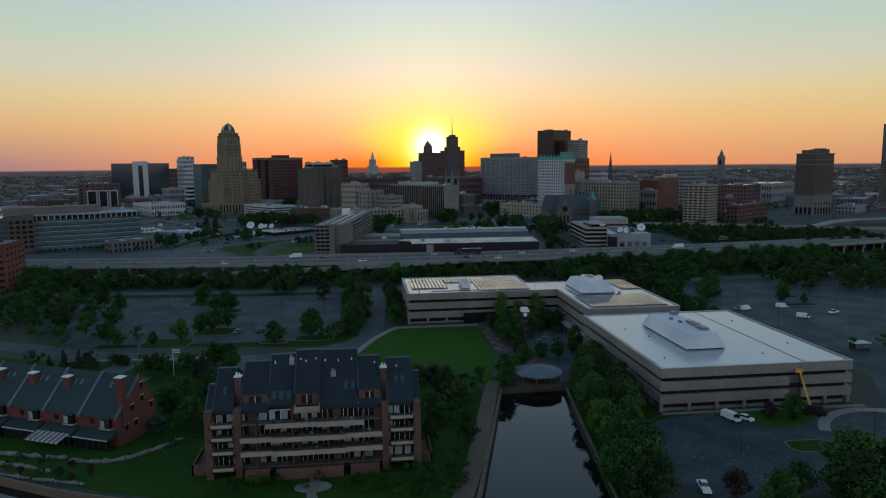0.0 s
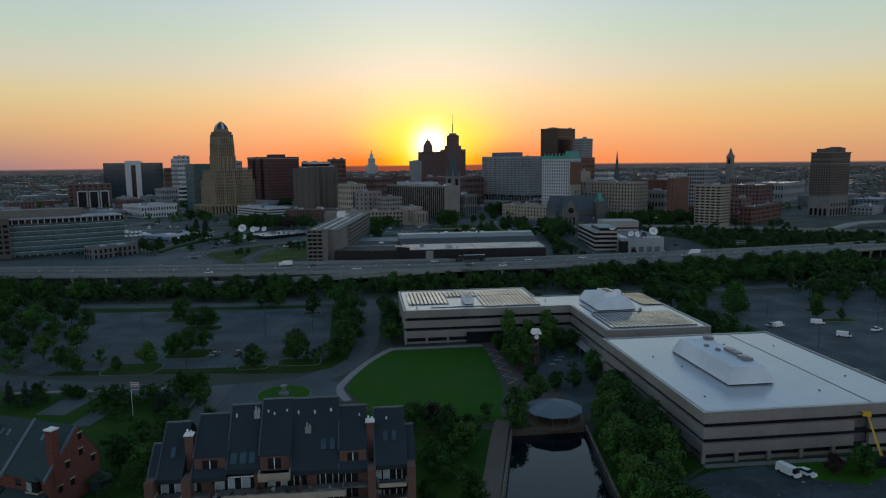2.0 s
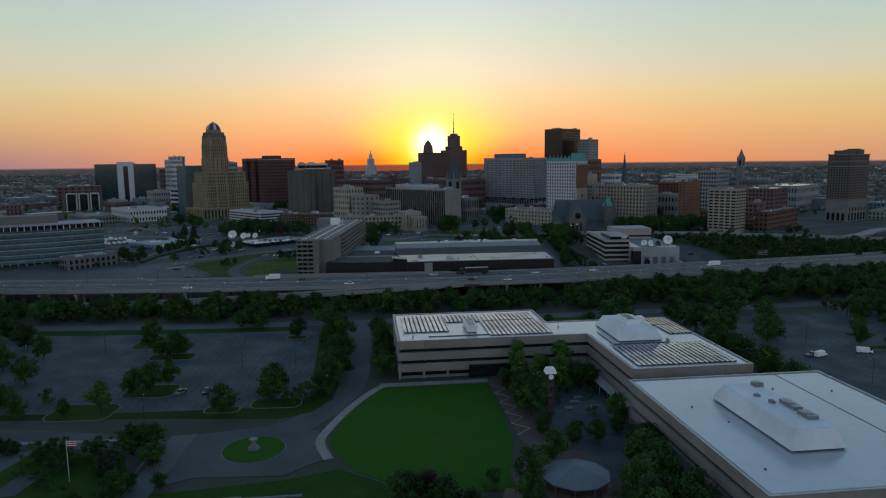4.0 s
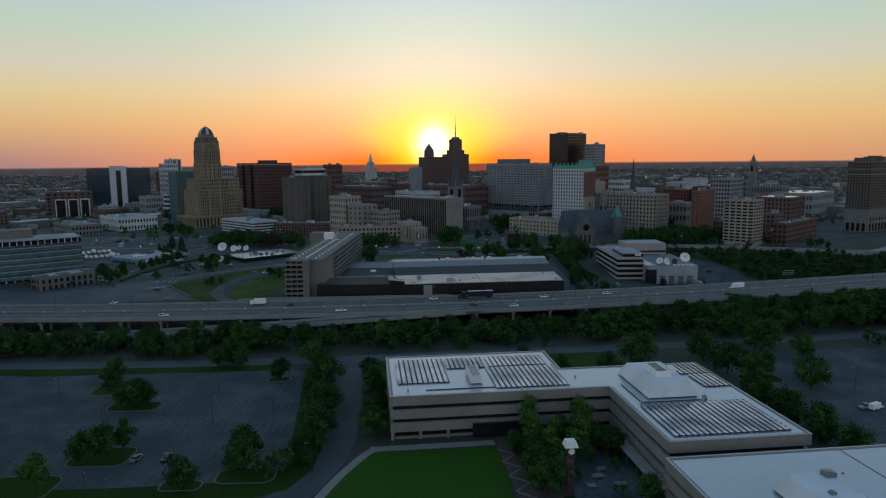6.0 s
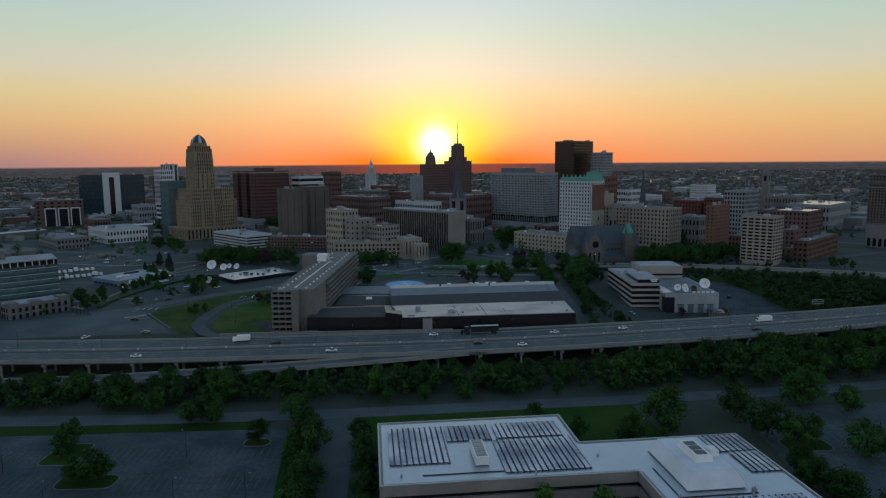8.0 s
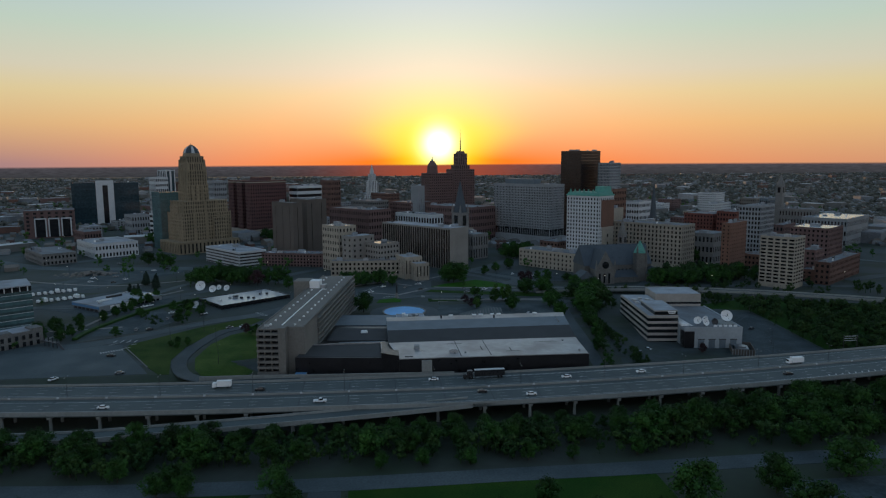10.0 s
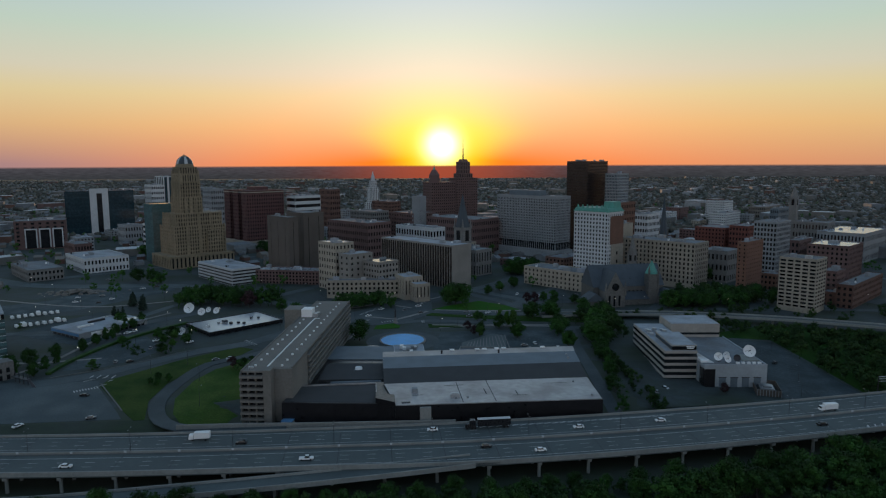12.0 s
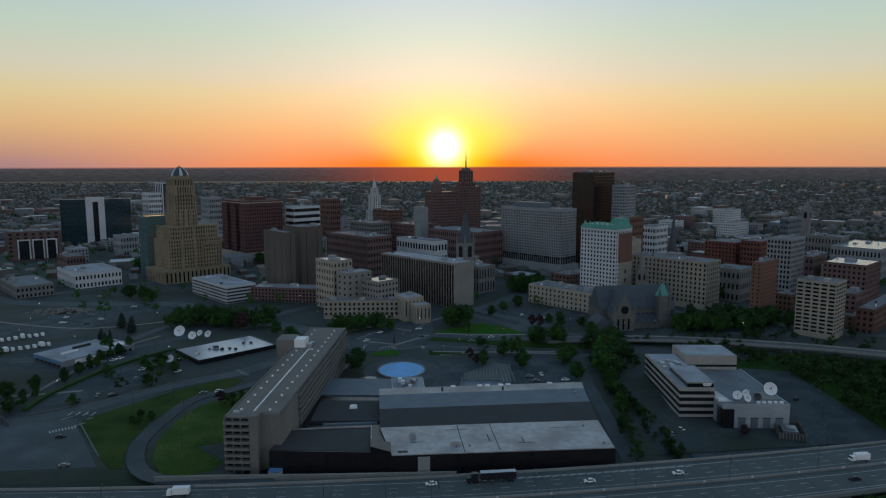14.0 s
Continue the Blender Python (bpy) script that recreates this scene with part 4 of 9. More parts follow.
# ---- waterfront offices ----
def inset(pts, d):
    """A counter-clockwise outline drawn in by d."""
    out = []
    n = len(pts)
    for i in range(n):
        a, b, c = Vector(pts[i - 1]), Vector(pts[i]), Vector(pts[(i + 1) % n])
        u, v = (b - a).normalized(), (c - b).normalized()
        nu, nv = Vector((-u.y, u.x)), Vector((-v.y, v.x))
        k = (nu + nv) / max(1e-6, 1 + nu.dot(nv))
        out.append(tuple(b + k * d))
    return out


def edge_wall(geo, a, b, n_in, z0, z1, s0=0.0, s1=1.0):
    """A wall piece along an edge, n_in metres thick to the inner side."""
    a, b = Vector(a), Vector(b)
    u = (b - a).normalized()
    nrm = Vector((-u.y, u.x)) * n_in
    p, q = a.lerp(b, s0), a.lerp(b, s1)
    geo.prism([tuple(p), tuple(q), tuple(q + nrm), tuple(p + nrm)], z0, z1)


def turn_left(a, b, c):
    return (b[0] - a[0]) * (c[1] - b[1]) - (b[1] - a[1]) * (c[0] - b[0]) > 0


def banded_office(name, label, pts, z1, gaps=()):
    """Concrete bands and recessed dark window strips over an open ground floor on short columns."""
    t = thing(name, label, "office building")
    f = z1 / 13.1
    bands = [(2.5 * f, 5.2 * f), (6.4 * f, 9.1 * f), (10.3 * f, z1)]
    part("core", Geo().prism(inset(pts, 1.6), -0.3, z1 - 1.2), "dark_concrete", t)
    n = len(pts)
    for k, (za, zb) in enumerate(bands):
        for i in range(n):
            a, b = pts[i], pts[(i + 1) % n]
            first = turn_left(pts[i - 1], a, b)
            start = 1.0 / (Vector(b) - Vector(a)).length if first else 0.0
            cuts = [(start, 1.0)]
            for gi, gk, s0, s1 in gaps:
                if gi == i and gk == k:
                    cuts = [(start, s0), (s1, 1.0)]
            for s0, s1 in cuts:
                # panels with fine joints
                length = (Vector(b) - Vector(a)).length
                m = max(1, round(length * (s1 - s0) / 9.0))
                for j in range(m):
                    g = Geo()
                    u0, u1 = s0 + (s1 - s0) * j / m, s0 + (s1 - s0) * (j + 1) / m
                    e = 0.02 / length
                    edge_wall(g, a, b, 1.0, za, zb, u0 + (e if j else 0), u1 - (e if j < m - 1 else 0))
                    part("concrete_panel", g, "panel_concrete", t)
    ring = inset(pts, 1.3)
    for za, zb in ((5.2 * f, 6.4 * f), (9.1 * f, 10.3 * f)):
        for i in range(n):
            g = Geo()
            edge_wall(g, ring[i], ring[(i + 1) % n], 0.2, za - 0.1, zb + 0.1)
            part("window_strip", g, "glass", t)
    inner = inset(pts, 1.5)
    for i in range(n):
        g = Geo()
        edge_wall(g, inner[i], inner[(i + 1) % n], 0.1, 0.9, 2.6 * f)
        part("ground_window", g, "glass", t)
        a, b = Vector(pts[i]), Vector(pts[(i + 1) % n])
        u = (b - a).normalized()
        nr = Vector((-u.y, u.x))
        m = max(1, round((b - a).length / 8.6))
        for j in range(m):
            c = a + u * ((b - a).length * j / m + 0.6) + nr * 0.75
            g = Geo()
            g.box(c.x - 0.45, c.y - 0.45, -0.2, c.x + 0.45, c.y + 0.45, 2.55 * f)
            part("column", g, "panel_concrete", t)
        g = Geo()
        edge_wall(g, inset(pts, 1.2)[i], inset(pts, 1.2)[(i + 1) % n], 0.3, -0.2, 0.9)
        part("sill_wall", g, "panel_concrete", t)
    rf = Geo().prism(inset(pts, 0.35), z1 - 0.6, z1 - 0.12)
    part("roof", rf, "white_roof", t, "pale membrane roof")
    cap = Geo()
    o, q = inset(pts, -0.08), inset(pts, 0.42)
    for z in (z1 - 0.05, z1 + 0.12):
        cap.v += [(x, y, z) for x, y in o] + [(x, y, z) for x, y in q]
    for i in range(n):
        j = (i + 1) % n
        cap.f += [(2 * n + i, 2 * n + j, 3 * n + j, 3 * n + i), (i, j, 2 * n + j, 2 * n + i), (n + j, n + i, 3 * n + i, 3 * n + j), (j, i, n + i, n + j)]
    part("coping", cap, "metal", t)
    return t


def mansard(parent, x0, y0, x1, y1, z0, z1, d):
    q = part("mechanical_hood", Geo().box(x0, y0, z0 + 0.4, x1, y1, z1, (d, d)), "hood", parent, "pale sloped mechanical hood")
    # black base added as the shadow line under the hood
    part("hood_base", Geo().box(x0 + 0.45, y0 + 0.45, z0, x1 - 0.45, y1 - 0.45, z0 + 0.45), "black_wall", q)
    part("hood_rim", Geo().box(x0 + d, y0 + d, z1, x1 - d, y0 + d + 0.2, z1 + 0.12).box(x0 + d, y0 + d, z1, x0 + d + 0.2, y1 - d, z1 + 0.12), "hood", q)
    return q


def solar_rows(parent, x0, x1, y0, y1, z, pitch=1.7):
    """Rows of slightly tilted panels along y, with a dark clamp at each joint and a dark strip for the shade between
    rows.
    """
    n = int((x1 - x0) / pitch)
    m = max(1, round((y1 - y0) / 2.0))
    step = (y1 - y0) / m
    for i in range(n):
        x, w = x0 + i * pitch, 1.22
        rail, strip = [], []
        for j in range(m + 1):
            y = y0 + j * step
            if j:
                strip.append((y - 0.05, x, x + w, z + 0.36, z + 0.42, z + 0.28, z + 0.34))
            rail += [(y - 0.16, x + w + 0.04, x + pitch - 0.26, z, z + 0.28, z, z + 0.28), (y - 0.15, x + w - 0.02, x + pitch - 0.08, z, z + 0.44, z, z + 0.44),
                     (y + 0.15, x + w - 0.02, x + pitch - 0.08, z, z + 0.44, z, z + 0.44), (y + 0.16, x + w + 0.04, x + pitch - 0.26, z, z + 0.28, z, z + 0.28)]
            if j < m:
                strip += [(y - 0.049, x, x + w, z + 0.30, z + 0.36, z + 0.22, z + 0.28), (y + 0.049, x, x + w, z + 0.30, z + 0.36, z + 0.22, z + 0.28), (y + 0.05, x, x + w, z + 0.36, z + 0.42, z + 0.28, z + 0.34)] if j else [(y, x, x + w, z + 0.36, z + 0.42, z + 0.28, z + 0.34)]
        strip, rail = Geo().loft(strip), Geo().loft(rail)
        part("solar_strip", strip, "solar", parent, "row of tilted glossy solar panels")
        # dark strip put in for the shade between rows, with the clamps
        part("row_rail", rail, "dark_metal", parent)


white = banded_office("white_roofed_office", "low concrete-banded office with a wide white roof beside the inlet", [(84, 179), (144, 179), (144, 249), (84, 249)], 13.1,
                      [(0, 1, 0.665, 0.735), (0, 0, 0.665, 0.735)])
mansard(white, 100.3, 196.6, 113.6, 231, 12.98, 17.5, 1.9)
part("roof_seam", Geo().box(129, 179.6, 12.95, 129.25, 248.5, 13.06), "dark_concrete", white)
for x, y, sx, sy, sz in ((109.4, 226, 2.4, 2.2, 1.0), (109.0, 209, 2.3, 6.0, 0.9), (108.6, 203.2, 2.6, 4.2, 0.9), (105.4, 219, 1.2, 1.2, 0.6), (106.5, 214, 1.0, 1.6, 0.7)):
    g = Geo().box(x, y, 17.45, x + sx, y + sy, 17.5 + sz)
    g.frustum(x + sx / 2, y + sy / 2, 17.5 + sz, min(sx, sy) * 0.42, 17.65 + sz, min(sx, sy) * 0.42, 12)
    part("roof_fan", g, "grey_paint", white)
for x, y in ((92, 226), (122, 190), (137, 200), (136, 232), (121, 236), (90, 190), (96, 215)):
    part("roof_drain", Geo().frustum(x, y, 12.9, 0.3, 13.25, 0.22, 8), "dark_metal", white)
solar_b = banded_office("solar_roofed_office", "concrete-banded office wing with solar panels on its white roof",
                        [(18.5, 298.5), (88, 298.5), (88, 255.5), (127, 255.5), (127, 319), (78, 319), (78, 341), (18.5, 341)], 14.1)
mansard(solar_b, 95.6, 286, 111.5, 311, 13.98, 18.3, 2.1)
part("hood_skylight", Geo().box(101, 293, 18.25, 106, 304, 19.9, (0.3, 0.4)), "white_paint", solar_b)
part("hood_machine", Geo().box(106.6, 296, 18.2, 109.0, 299, 20.0).box(106.9, 296.3, 20.0, 108.7, 298.7, 20.25), "white_paint", solar_b)
part("skylight_glass", Geo().box(102.0, 294.4, 19.85, 105.0, 296.9, 19.97).box(102.0, 297.3, 19.85, 105.0, 299.8, 19.97).box(102.0, 300.2, 19.85, 105.0, 302.6, 19.97), "black_wall", solar_b)
unit = part("air_handler", Geo().box(44.9, 307, 14.3, 48.7, 319, 16.6), "white_paint", solar_b, "white rooftop air handler")
part("unit_base", Geo().box(45.2, 307.3, 13.9, 48.4, 318.7, 14.3), "dark_metal", unit)
for k in range(4):
    part("unit_louvre", Geo().box(45.4, 308 + k * 2.8, 16.6, 48.2, 310.2 + k * 2.8, 16.75), "grey_paint", unit)
part("roof_pipe", Geo().box(30, 303.2, 14.0, 66, 303.4, 14.25).box(92.4, 283.6, 14.0, 92.6, 300, 14.25).box(92.4, 283.4, 14.0, 113, 283.6, 14.25), "dark_metal", solar_b)
for bank in ((21.4, 38.8, 310.0, 335.2), (39.0, 52.6, 324.0, 335.0), (54.2, 76.2, 324.6, 335.3), (52.4, 77.6, 302.0, 323.2), (91.0, 124.8, 258.7, 281.5), (114.4, 126.4, 307.2, 318.0), (117.8, 126.3, 294.2, 306.4)):
    solar_rows(solar_b, *bank, 14.0)
for x, y, s in ((92, 283, 0.8), (112, 284, 1.0), (80, 309, 0.5), (24, 303, 0.6), (60, 300.6, 0.5), (110.5, 281.6, 0.7)):
    part("roof_vent", Geo().box(x, y, 13.95, x + s, y + s, 14.0 + s).frustum(x + s / 2, y + s / 2, 14 + s, s * 0.3, 14.5 + s, s * 0.2, 8), "metal", solar_b)
part("entrance_glazing", Geo().box(44, 297.2, 0.2, 62, 298.3, 4.6), "glass", solar_b)
canopy = Geo()
for i in range(15):
    canopy.box(83.6, 251.5 + i * 2, 3.6, 87.2, 253.3 + i * 2, 3.75)
for i in range(5):
    canopy.tube((84, 252 + i * 7, 0), (84, 252 + i * 7, 3.6), 0.1)
part("entrance_canopy", canopy, "metal", solar_b, "glazed white-framed canopy")


# ---- elevated highway ----
def hw_near(x):
    return 437 + 0.00033 * (x - 30) ** 2 + 3.2 * smooth_step(-70, 10, -x)


def hw_far(x):
    return 477 + 0.00027 * (x - 30) ** 2


HWY = 8.0
hx = [i * 12.0 for i in range(-45, 56)]
highway = thing("highway_viaduct", "grey concrete elevated highway on paired columns", "highway", kind="structure")
g = Geo().prism([(x, hw_near(x)) for x in hx] + [(x, hw_far(x)) for x in reversed(hx)], HWY - 1.3, HWY)
part("deck", g, "deck", highway)


def edge_line(fn, off, half, h, z, material, name, x0=-540, x1=640, step=12.0, gap=0.0, parent=highway, thick=0.1):
    g = Geo()
    x = x0
    while x < x1:
        if gap:
            g.ribbon([(x, fn(x) + off), (x + gap, fn(x + gap) + off)], half, z + h, thick)
            x += gap * 3
        else:
            g.ribbon([(xx, fn(xx) + off) for xx in hx], half, z + h, thick)
            break
    return part(name, g, material, parent, kind="stuff" if gap else "")


def hw_mid(x):
    return (hw_near(x) + hw_far(x)) / 2


edge_line(hw_near, 0.25, 0.25, 1.0, HWY, "concrete", "parapet", thick=1.9)
edge_line(hw_far, -0.25, 0.25, 1.0, HWY, "concrete", "parapet", thick=1.9)
edge_line(hw_mid, 0, 0.9, 0.10, HWY, "dark_concrete", "median", thick=0.15)
edge_line(hw_mid, 0, 0.3, 0.95, HWY, "concrete", "median_barrier", thick=0.95)
for off in (-15.6, -4.2, 4.2, 15.6):
    edge_line(hw_mid, off, 0.11, 0.012, HWY, "line", "edge_line", thick=0.01)
for off in (-11.8, -8.0, 8.0, 11.8):
    edge_line(hw_mid, off, 0.10, 0.012, HWY, "line", "lane_dashes", gap=3.6, thick=0.01)
g = Geo()
for i in range(26):
    x = 66 + i * 3.6
    g.ribbon([(x, hw_far(x) - 5.6 + i * 0.03), (x + 3.0, hw_far(x) - 4.2 - i * 0.02)], 0.22, HWY + 0.014, 0.01)
part("gore_stripes", g, "line", highway)
g = Geo()
for i in range(22):
    x = 236 + i * 3.8
    g.ribbon([(x, hw_near(x) + 2.2), (x + 1.6, hw_near(x) + 5.0)], 0.3, HWY + 0.014, 0.01)
part("gore_stripes", g, "line", highway)
for i in range(-25, 31):
    x = 28.0 + i * 20.05
    cap = Geo().box(x - 0.8, hw_near(x) + 0.6, HWY - 2.7, x + 0.8, hw_far(x) - 0.6, HWY - 1.25)
    part("pier_cap", cap, "concrete", highway)
    for f in (0.06, 0.35, 0.65, 0.94):
        y = hw_near(x) + (hw_far(x) - hw_near(x)) * f
        part("pier_column", Geo().frustum(x, y, -0.4, 0.7, HWY - 2.6, 0.6, 10), "concrete", highway)

for i in range(26):
    x = -200 + i * 21.0
    part("barrier_plate", Geo().box(x - 0.5, hw_mid(x) - 0.42, HWY + 0.3, x + 0.5, hw_mid(x) - 0.34, HWY + 1.15), "white_wall", highway)
    part("deck_joint", Geo().ribbon([(x, hw_near(x) + 0.6), (x, hw_far(x) - 0.6)], 0.14, HWY + 0.013, 0.01), "dark_roof", highway)
ramp = thing("highway_ramp", "narrow concrete slip ramp rising to the highway", "ramp", kind="structure")
rp = bend([(-330, 455, 1.5), (-220, 440.5, 3.0), (-115, 430.6, 4.2), (-56, 431.8, 5.2), (9, 435.4, 6.7), (62, 440.4, 7.8)], 10)
part("deck", Geo().ribbon(rp, 4.4, 0, 1.0), "deck", ramp)
for s in (-4.3, 4.3):
    g = Geo()
    q = []
    for i, p in enumerate(rp):
        a, b = Vector(rp[max(i - 1, 0)]), Vector(rp[min(i + 1, len(rp) - 1)])
        d = (b - a).normalized()
        q.append((p[0] - d.y * s, p[1] + d.x * s, p[2] + 0.95))
    part("parapet", g.ribbon(q, 0.22, 0, 1.9), "concrete", ramp)
for i in range(4, len(rp) - 6, 2):
    x, y, z = rp[i]
    part("pier_column", Geo().box(x - 0.6, y - 2.2, -0.4, x + 0.6, y + 2.2, z - 0.9), "concrete", ramp)


# ---- trees ----
def clump_points(rnd, kind):
    """Centres and radii of the leaf masses of one crown, for a tree of height 1."""
    out = []
    if kind == "conifer":
        for i in range(11):
            h = 0.16 + 0.78 * i / 10
            r = 0.20 * (1 - h) + 0.03
            for k in range(3 if h < 0.75 else 1):
                a = rnd.uniform(0, 6.283)
                out.append((Vector((math.cos(a) * r * 0.6, math.sin(a) * r * 0.6, h)), r * rnd.uniform(0.75, 1.0)))
        return out
    wide = {"round": 0.38, "broad": 0.48, "upright": 0.15, "bush": 0.60}[kind]
    low = {"round": 0.19, "broad": 0.20, "upright": 0.15, "bush": 0.16}[kind]
    for i in range({"round": 28, "broad": 32, "upright": 22, "bush": 16}[kind]):
        a, h = rnd.uniform(0, 6.283), rnd.random() ** 0.85
        lean = math.sin(math.pi * (0.12 + 0.80 * h)) * wide
        q = math.sqrt(rnd.random()) * lean
        out.append((Vector((math.cos(a) * q, math.sin(a) * q, low + (0.90 - low) * h)), rnd.uniform(0.10, 0.18) * (0.75 if kind == "upright" else 1.15 if kind == "broad" else 1.0)))
    return out


ICO_V = [(0, 0, 1)] + [(0.894 * math.cos(1.2566 * i), 0.894 * math.sin(1.2566 * i), 0.447) for i in range(5)] + \
        [(0.894 * math.cos(1.2566 * i + 0.628), 0.894 * math.sin(1.2566 * i + 0.628), -0.447) for i in range(5)] + [(0, 0, -1)]
ICO_F = [(0, 1 + i, 1 + (i + 1) % 5) for i in range(5)] + [(1 + i, 6 + i, 1 + (i + 1) % 5) for i in range(5)] + \
        [(6 + i, 6 + (i + 1) % 5, 1 + (i + 1) % 5) for i in range(5)] + [(11, 6 + (i + 1) % 5, 6 + i) for i in range(5)]


def make_tree_meshes(kind, seed, leaf, leaves=70):
    """Trunk with limbs, and a crown of uneven leaf masses covered with single leaf sprays; height 1."""
    rnd = random.Random(seed)
    cl = clump_points(rnd, kind)
    tr = Geo()
    if kind != "bush":
        tr.tube((0, 0, -0.02), (0.01, 0, 0.30), 0.022, 0.016, 7)
        tr.tube((0.01, 0, 0.29), (0.0, 0.01, 0.72), 0.016, 0.006, 6)
    for c, r in cl[:9]:
        tr.tube((0.005, 0, max(c.z - 0.22, 0.05)), tuple(c), 0.009, 0.003, 5)
    cr = Geo()
    for c, r in cl:
        v = []
        for p in ICO_V:
            k = r * 0.50 * rnd.uniform(0.7, 1.1)
            v.append((c.x + p[0] * k, c.y + p[1] * k, c.z + p[2] * k * 0.85))
        cr.add(v, ICO_F)
        for _ in range(leaves):
            d = Vector((rnd.gauss(0, 1), rnd.gauss(0, 1), rnd.gauss(0, 1))).normalized()
            p = c + d * r * rnd.uniform(0.45, 1.18)
            s = rnd.uniform(0.016, 0.034)
            u = d.orthogonal().normalized()
            u.rotate(Matrix.Rotation(rnd.uniform(0, 6.28), 3, d))
            w = (d.cross(u) + d * rnd.uniform(-0.6, 0.6)).normalized()
            cr.add([tuple(p - u * s - w * s * 0.6), tuple(p + u * s * 0.2 - w * s + d * s * 0.5), tuple(p + u * s + w * s * 0.3), tuple(p - u * s * 0.3 + w * s)], [(0, 1, 2, 3)])
    return tr.data("trunk", M["bark"]), cr.data("crown", M[leaf])


TREES = {}
for kind, leaf, count, leaves in (("round", "leaf", 4, 70), ("broad", "leaf", 3, 70), ("upright", "leaf_light", 2, 60), ("bush", "leaf", 2, 60), ("conifer", "conifer", 2, 45)):
    TREES[kind] = [make_tree_meshes(kind, 100 + 7 * i + len(kind), leaf, leaves) for i in range(count)]
TREES["pale"] = [make_tree_meshes("round", 300 + i, "leaf_light", 75) for i in range(2)]
TREES["red"] = [make_tree_meshes("round", 400, "leaf_red", 60)]
WORDS = {"round": ("street_tree", "rounded dark green street tree in full leaf"), "broad": ("broad_tree", "broad dark green tree in full leaf"), "upright": ("upright_tree", "slim upright light green tree"),
         "bush": ("shrub", "dense dark green rounded shrub"), "conifer": ("conifer", "dark green pointed garden conifer"), "pale": ("pale_tree", "pale yellow-green tree in full leaf"), "red": ("red_leaved_tree", "dark red-leaved ornamental tree")}
tree_rnd = random.Random(5)


def plant(kind, x, y, h, z=None, group=""):
    name, label = WORDS[kind]
    tr, cr = tree_rnd.choice(TREES[kind])
    s, h = tree_rnd.uniform(0.88, 1.18), h * 1.15
    m = Matrix.LocRotScale((x, y, (land(x, y) if z is None else z)), Euler((0, 0, tree_rnd.uniform(0, 6.28))), (h * s, h * s * tree_rnd.uniform(0.92, 1.08), h))
    t = thing(name, label, "shrub" if kind == "bush" else "tree", m, group)
    part("trunk", tr, "bark", t)
    part("crown", cr, "leaf", t)
    return t


def grove(kind, x0, y0, x1, y1, n, h0, h1, group="", avoid=None):
    """Trees strewn along a line with some scatter."""
    for i in range(n):
        f = (i + tree_rnd.uniform(-0.3, 0.3)) / max(n - 1, 1)
        x, y = x0 + (x1 - x0) * f + tree_rnd.uniform(-3, 3), y0 + (y1 - y0) * f + tree_rnd.uniform(-3, 3)
        plant(kind if tree_rnd.random() < 0.8 else "round", x, y, tree_rnd.uniform(h0, h1), group=group)


# belt between frontage road and highway
grove("broad", -330, 432, -150, 412, 16, 9, 13, "trees along the highway")
grove("round", -150, 418, -10, 408, 15, 8, 12, "trees along the highway")
grove("broad", -140, 425, 30, 424, 15, 6, 10, "trees along the highway")
grove("broad", 20, 412, 130, 414, 11, 8, 11, "trees along the highway")
grove("round", 40, 424, 150, 426, 10, 6, 9, "trees along the highway")
grove("broad", 130, 412, 320, 436, 18, 10, 14, "trees along the highway")
grove("broad", 150, 424, 330, 448, 14, 9, 12, "trees along the highway")
grove("broad", 180, 398, 360, 420, 14, 9, 13, "trees along the highway")
grove("round", 20, 399, 120, 399, 6, 5, 7, "trees along the highway")
# car park islands
for x, y, h, k in ((-87, 368, 9, "broad"), (-86, 359, 7.5, "round"), (-70.5, 341, 9, "broad"), (-75.5, 341, 7.5, "round"), (-67, 343, 6.5, "round"), (-46, 389, 9, "broad"), (-72, 296, 8, "broad"), (-67, 299, 9, "broad"), (-61.8, 303, 8.5, "round"), (-75.2, 277.5, 9.5, "pale"),
                   (-86.5, 277.5, 5.5, "round"), (-37.5, 274.5, 8.5, "round"), (-23, 364, 8, "round"), (-23.7, 280.5, 10, "round"), (-24, 292.5, 9, "round"), (-9.5, 289, 6, "round"), (-3, 304.5, 9, "broad"), (-2.8, 316, 8, "round"), (-2.5, 326, 9, "broad"), (-5, 337, 7, "round"), (-9, 346, 8, "round"), (-7, 364, 10, "broad"), (-11, 381, 10, "broad"), (-6, 374, 8, "round"), (-3.4, 295, 5, "bush"), (-14, 283.5, 5, "bush"), (-7, 285, 4.5, "bush"), (-19, 284, 4, "bush"), (-12, 281, 6, "bush"), (-17, 279, 4, "bush"), (-86, 404, 9, "round"), (-68, 398, 8, "round"), (-51, 385, 8, "broad"), (-41.5, 384, 8, "round"),
                   (-4.5, 297, 9, "round"), (-6, 311, 9, "round"), (-6.5, 323, 8, "round"), (-4, 349, 12, "broad"), (-7, 356, 9, "round"), (-8, 288, 6, "bush"),
                   (13.5, 303, 8.5, "broad"), (14.5, 318, 8, "round"), (14.5, 331, 9, "round"), (14, 345, 9, "round"), (12.8, 359, 8, "round"), (22, 352, 7, "pale"), (34, 356, 7.5, "pale"), (47, 357, 7, "round"), (60, 360, 6, "round"), (88, 352, 8, "round"), (76, 366, 8, "round"), (104, 345, 10, "broad"), (120, 350, 9, "round")):
    plant(k, x, y, h, group="car park trees")
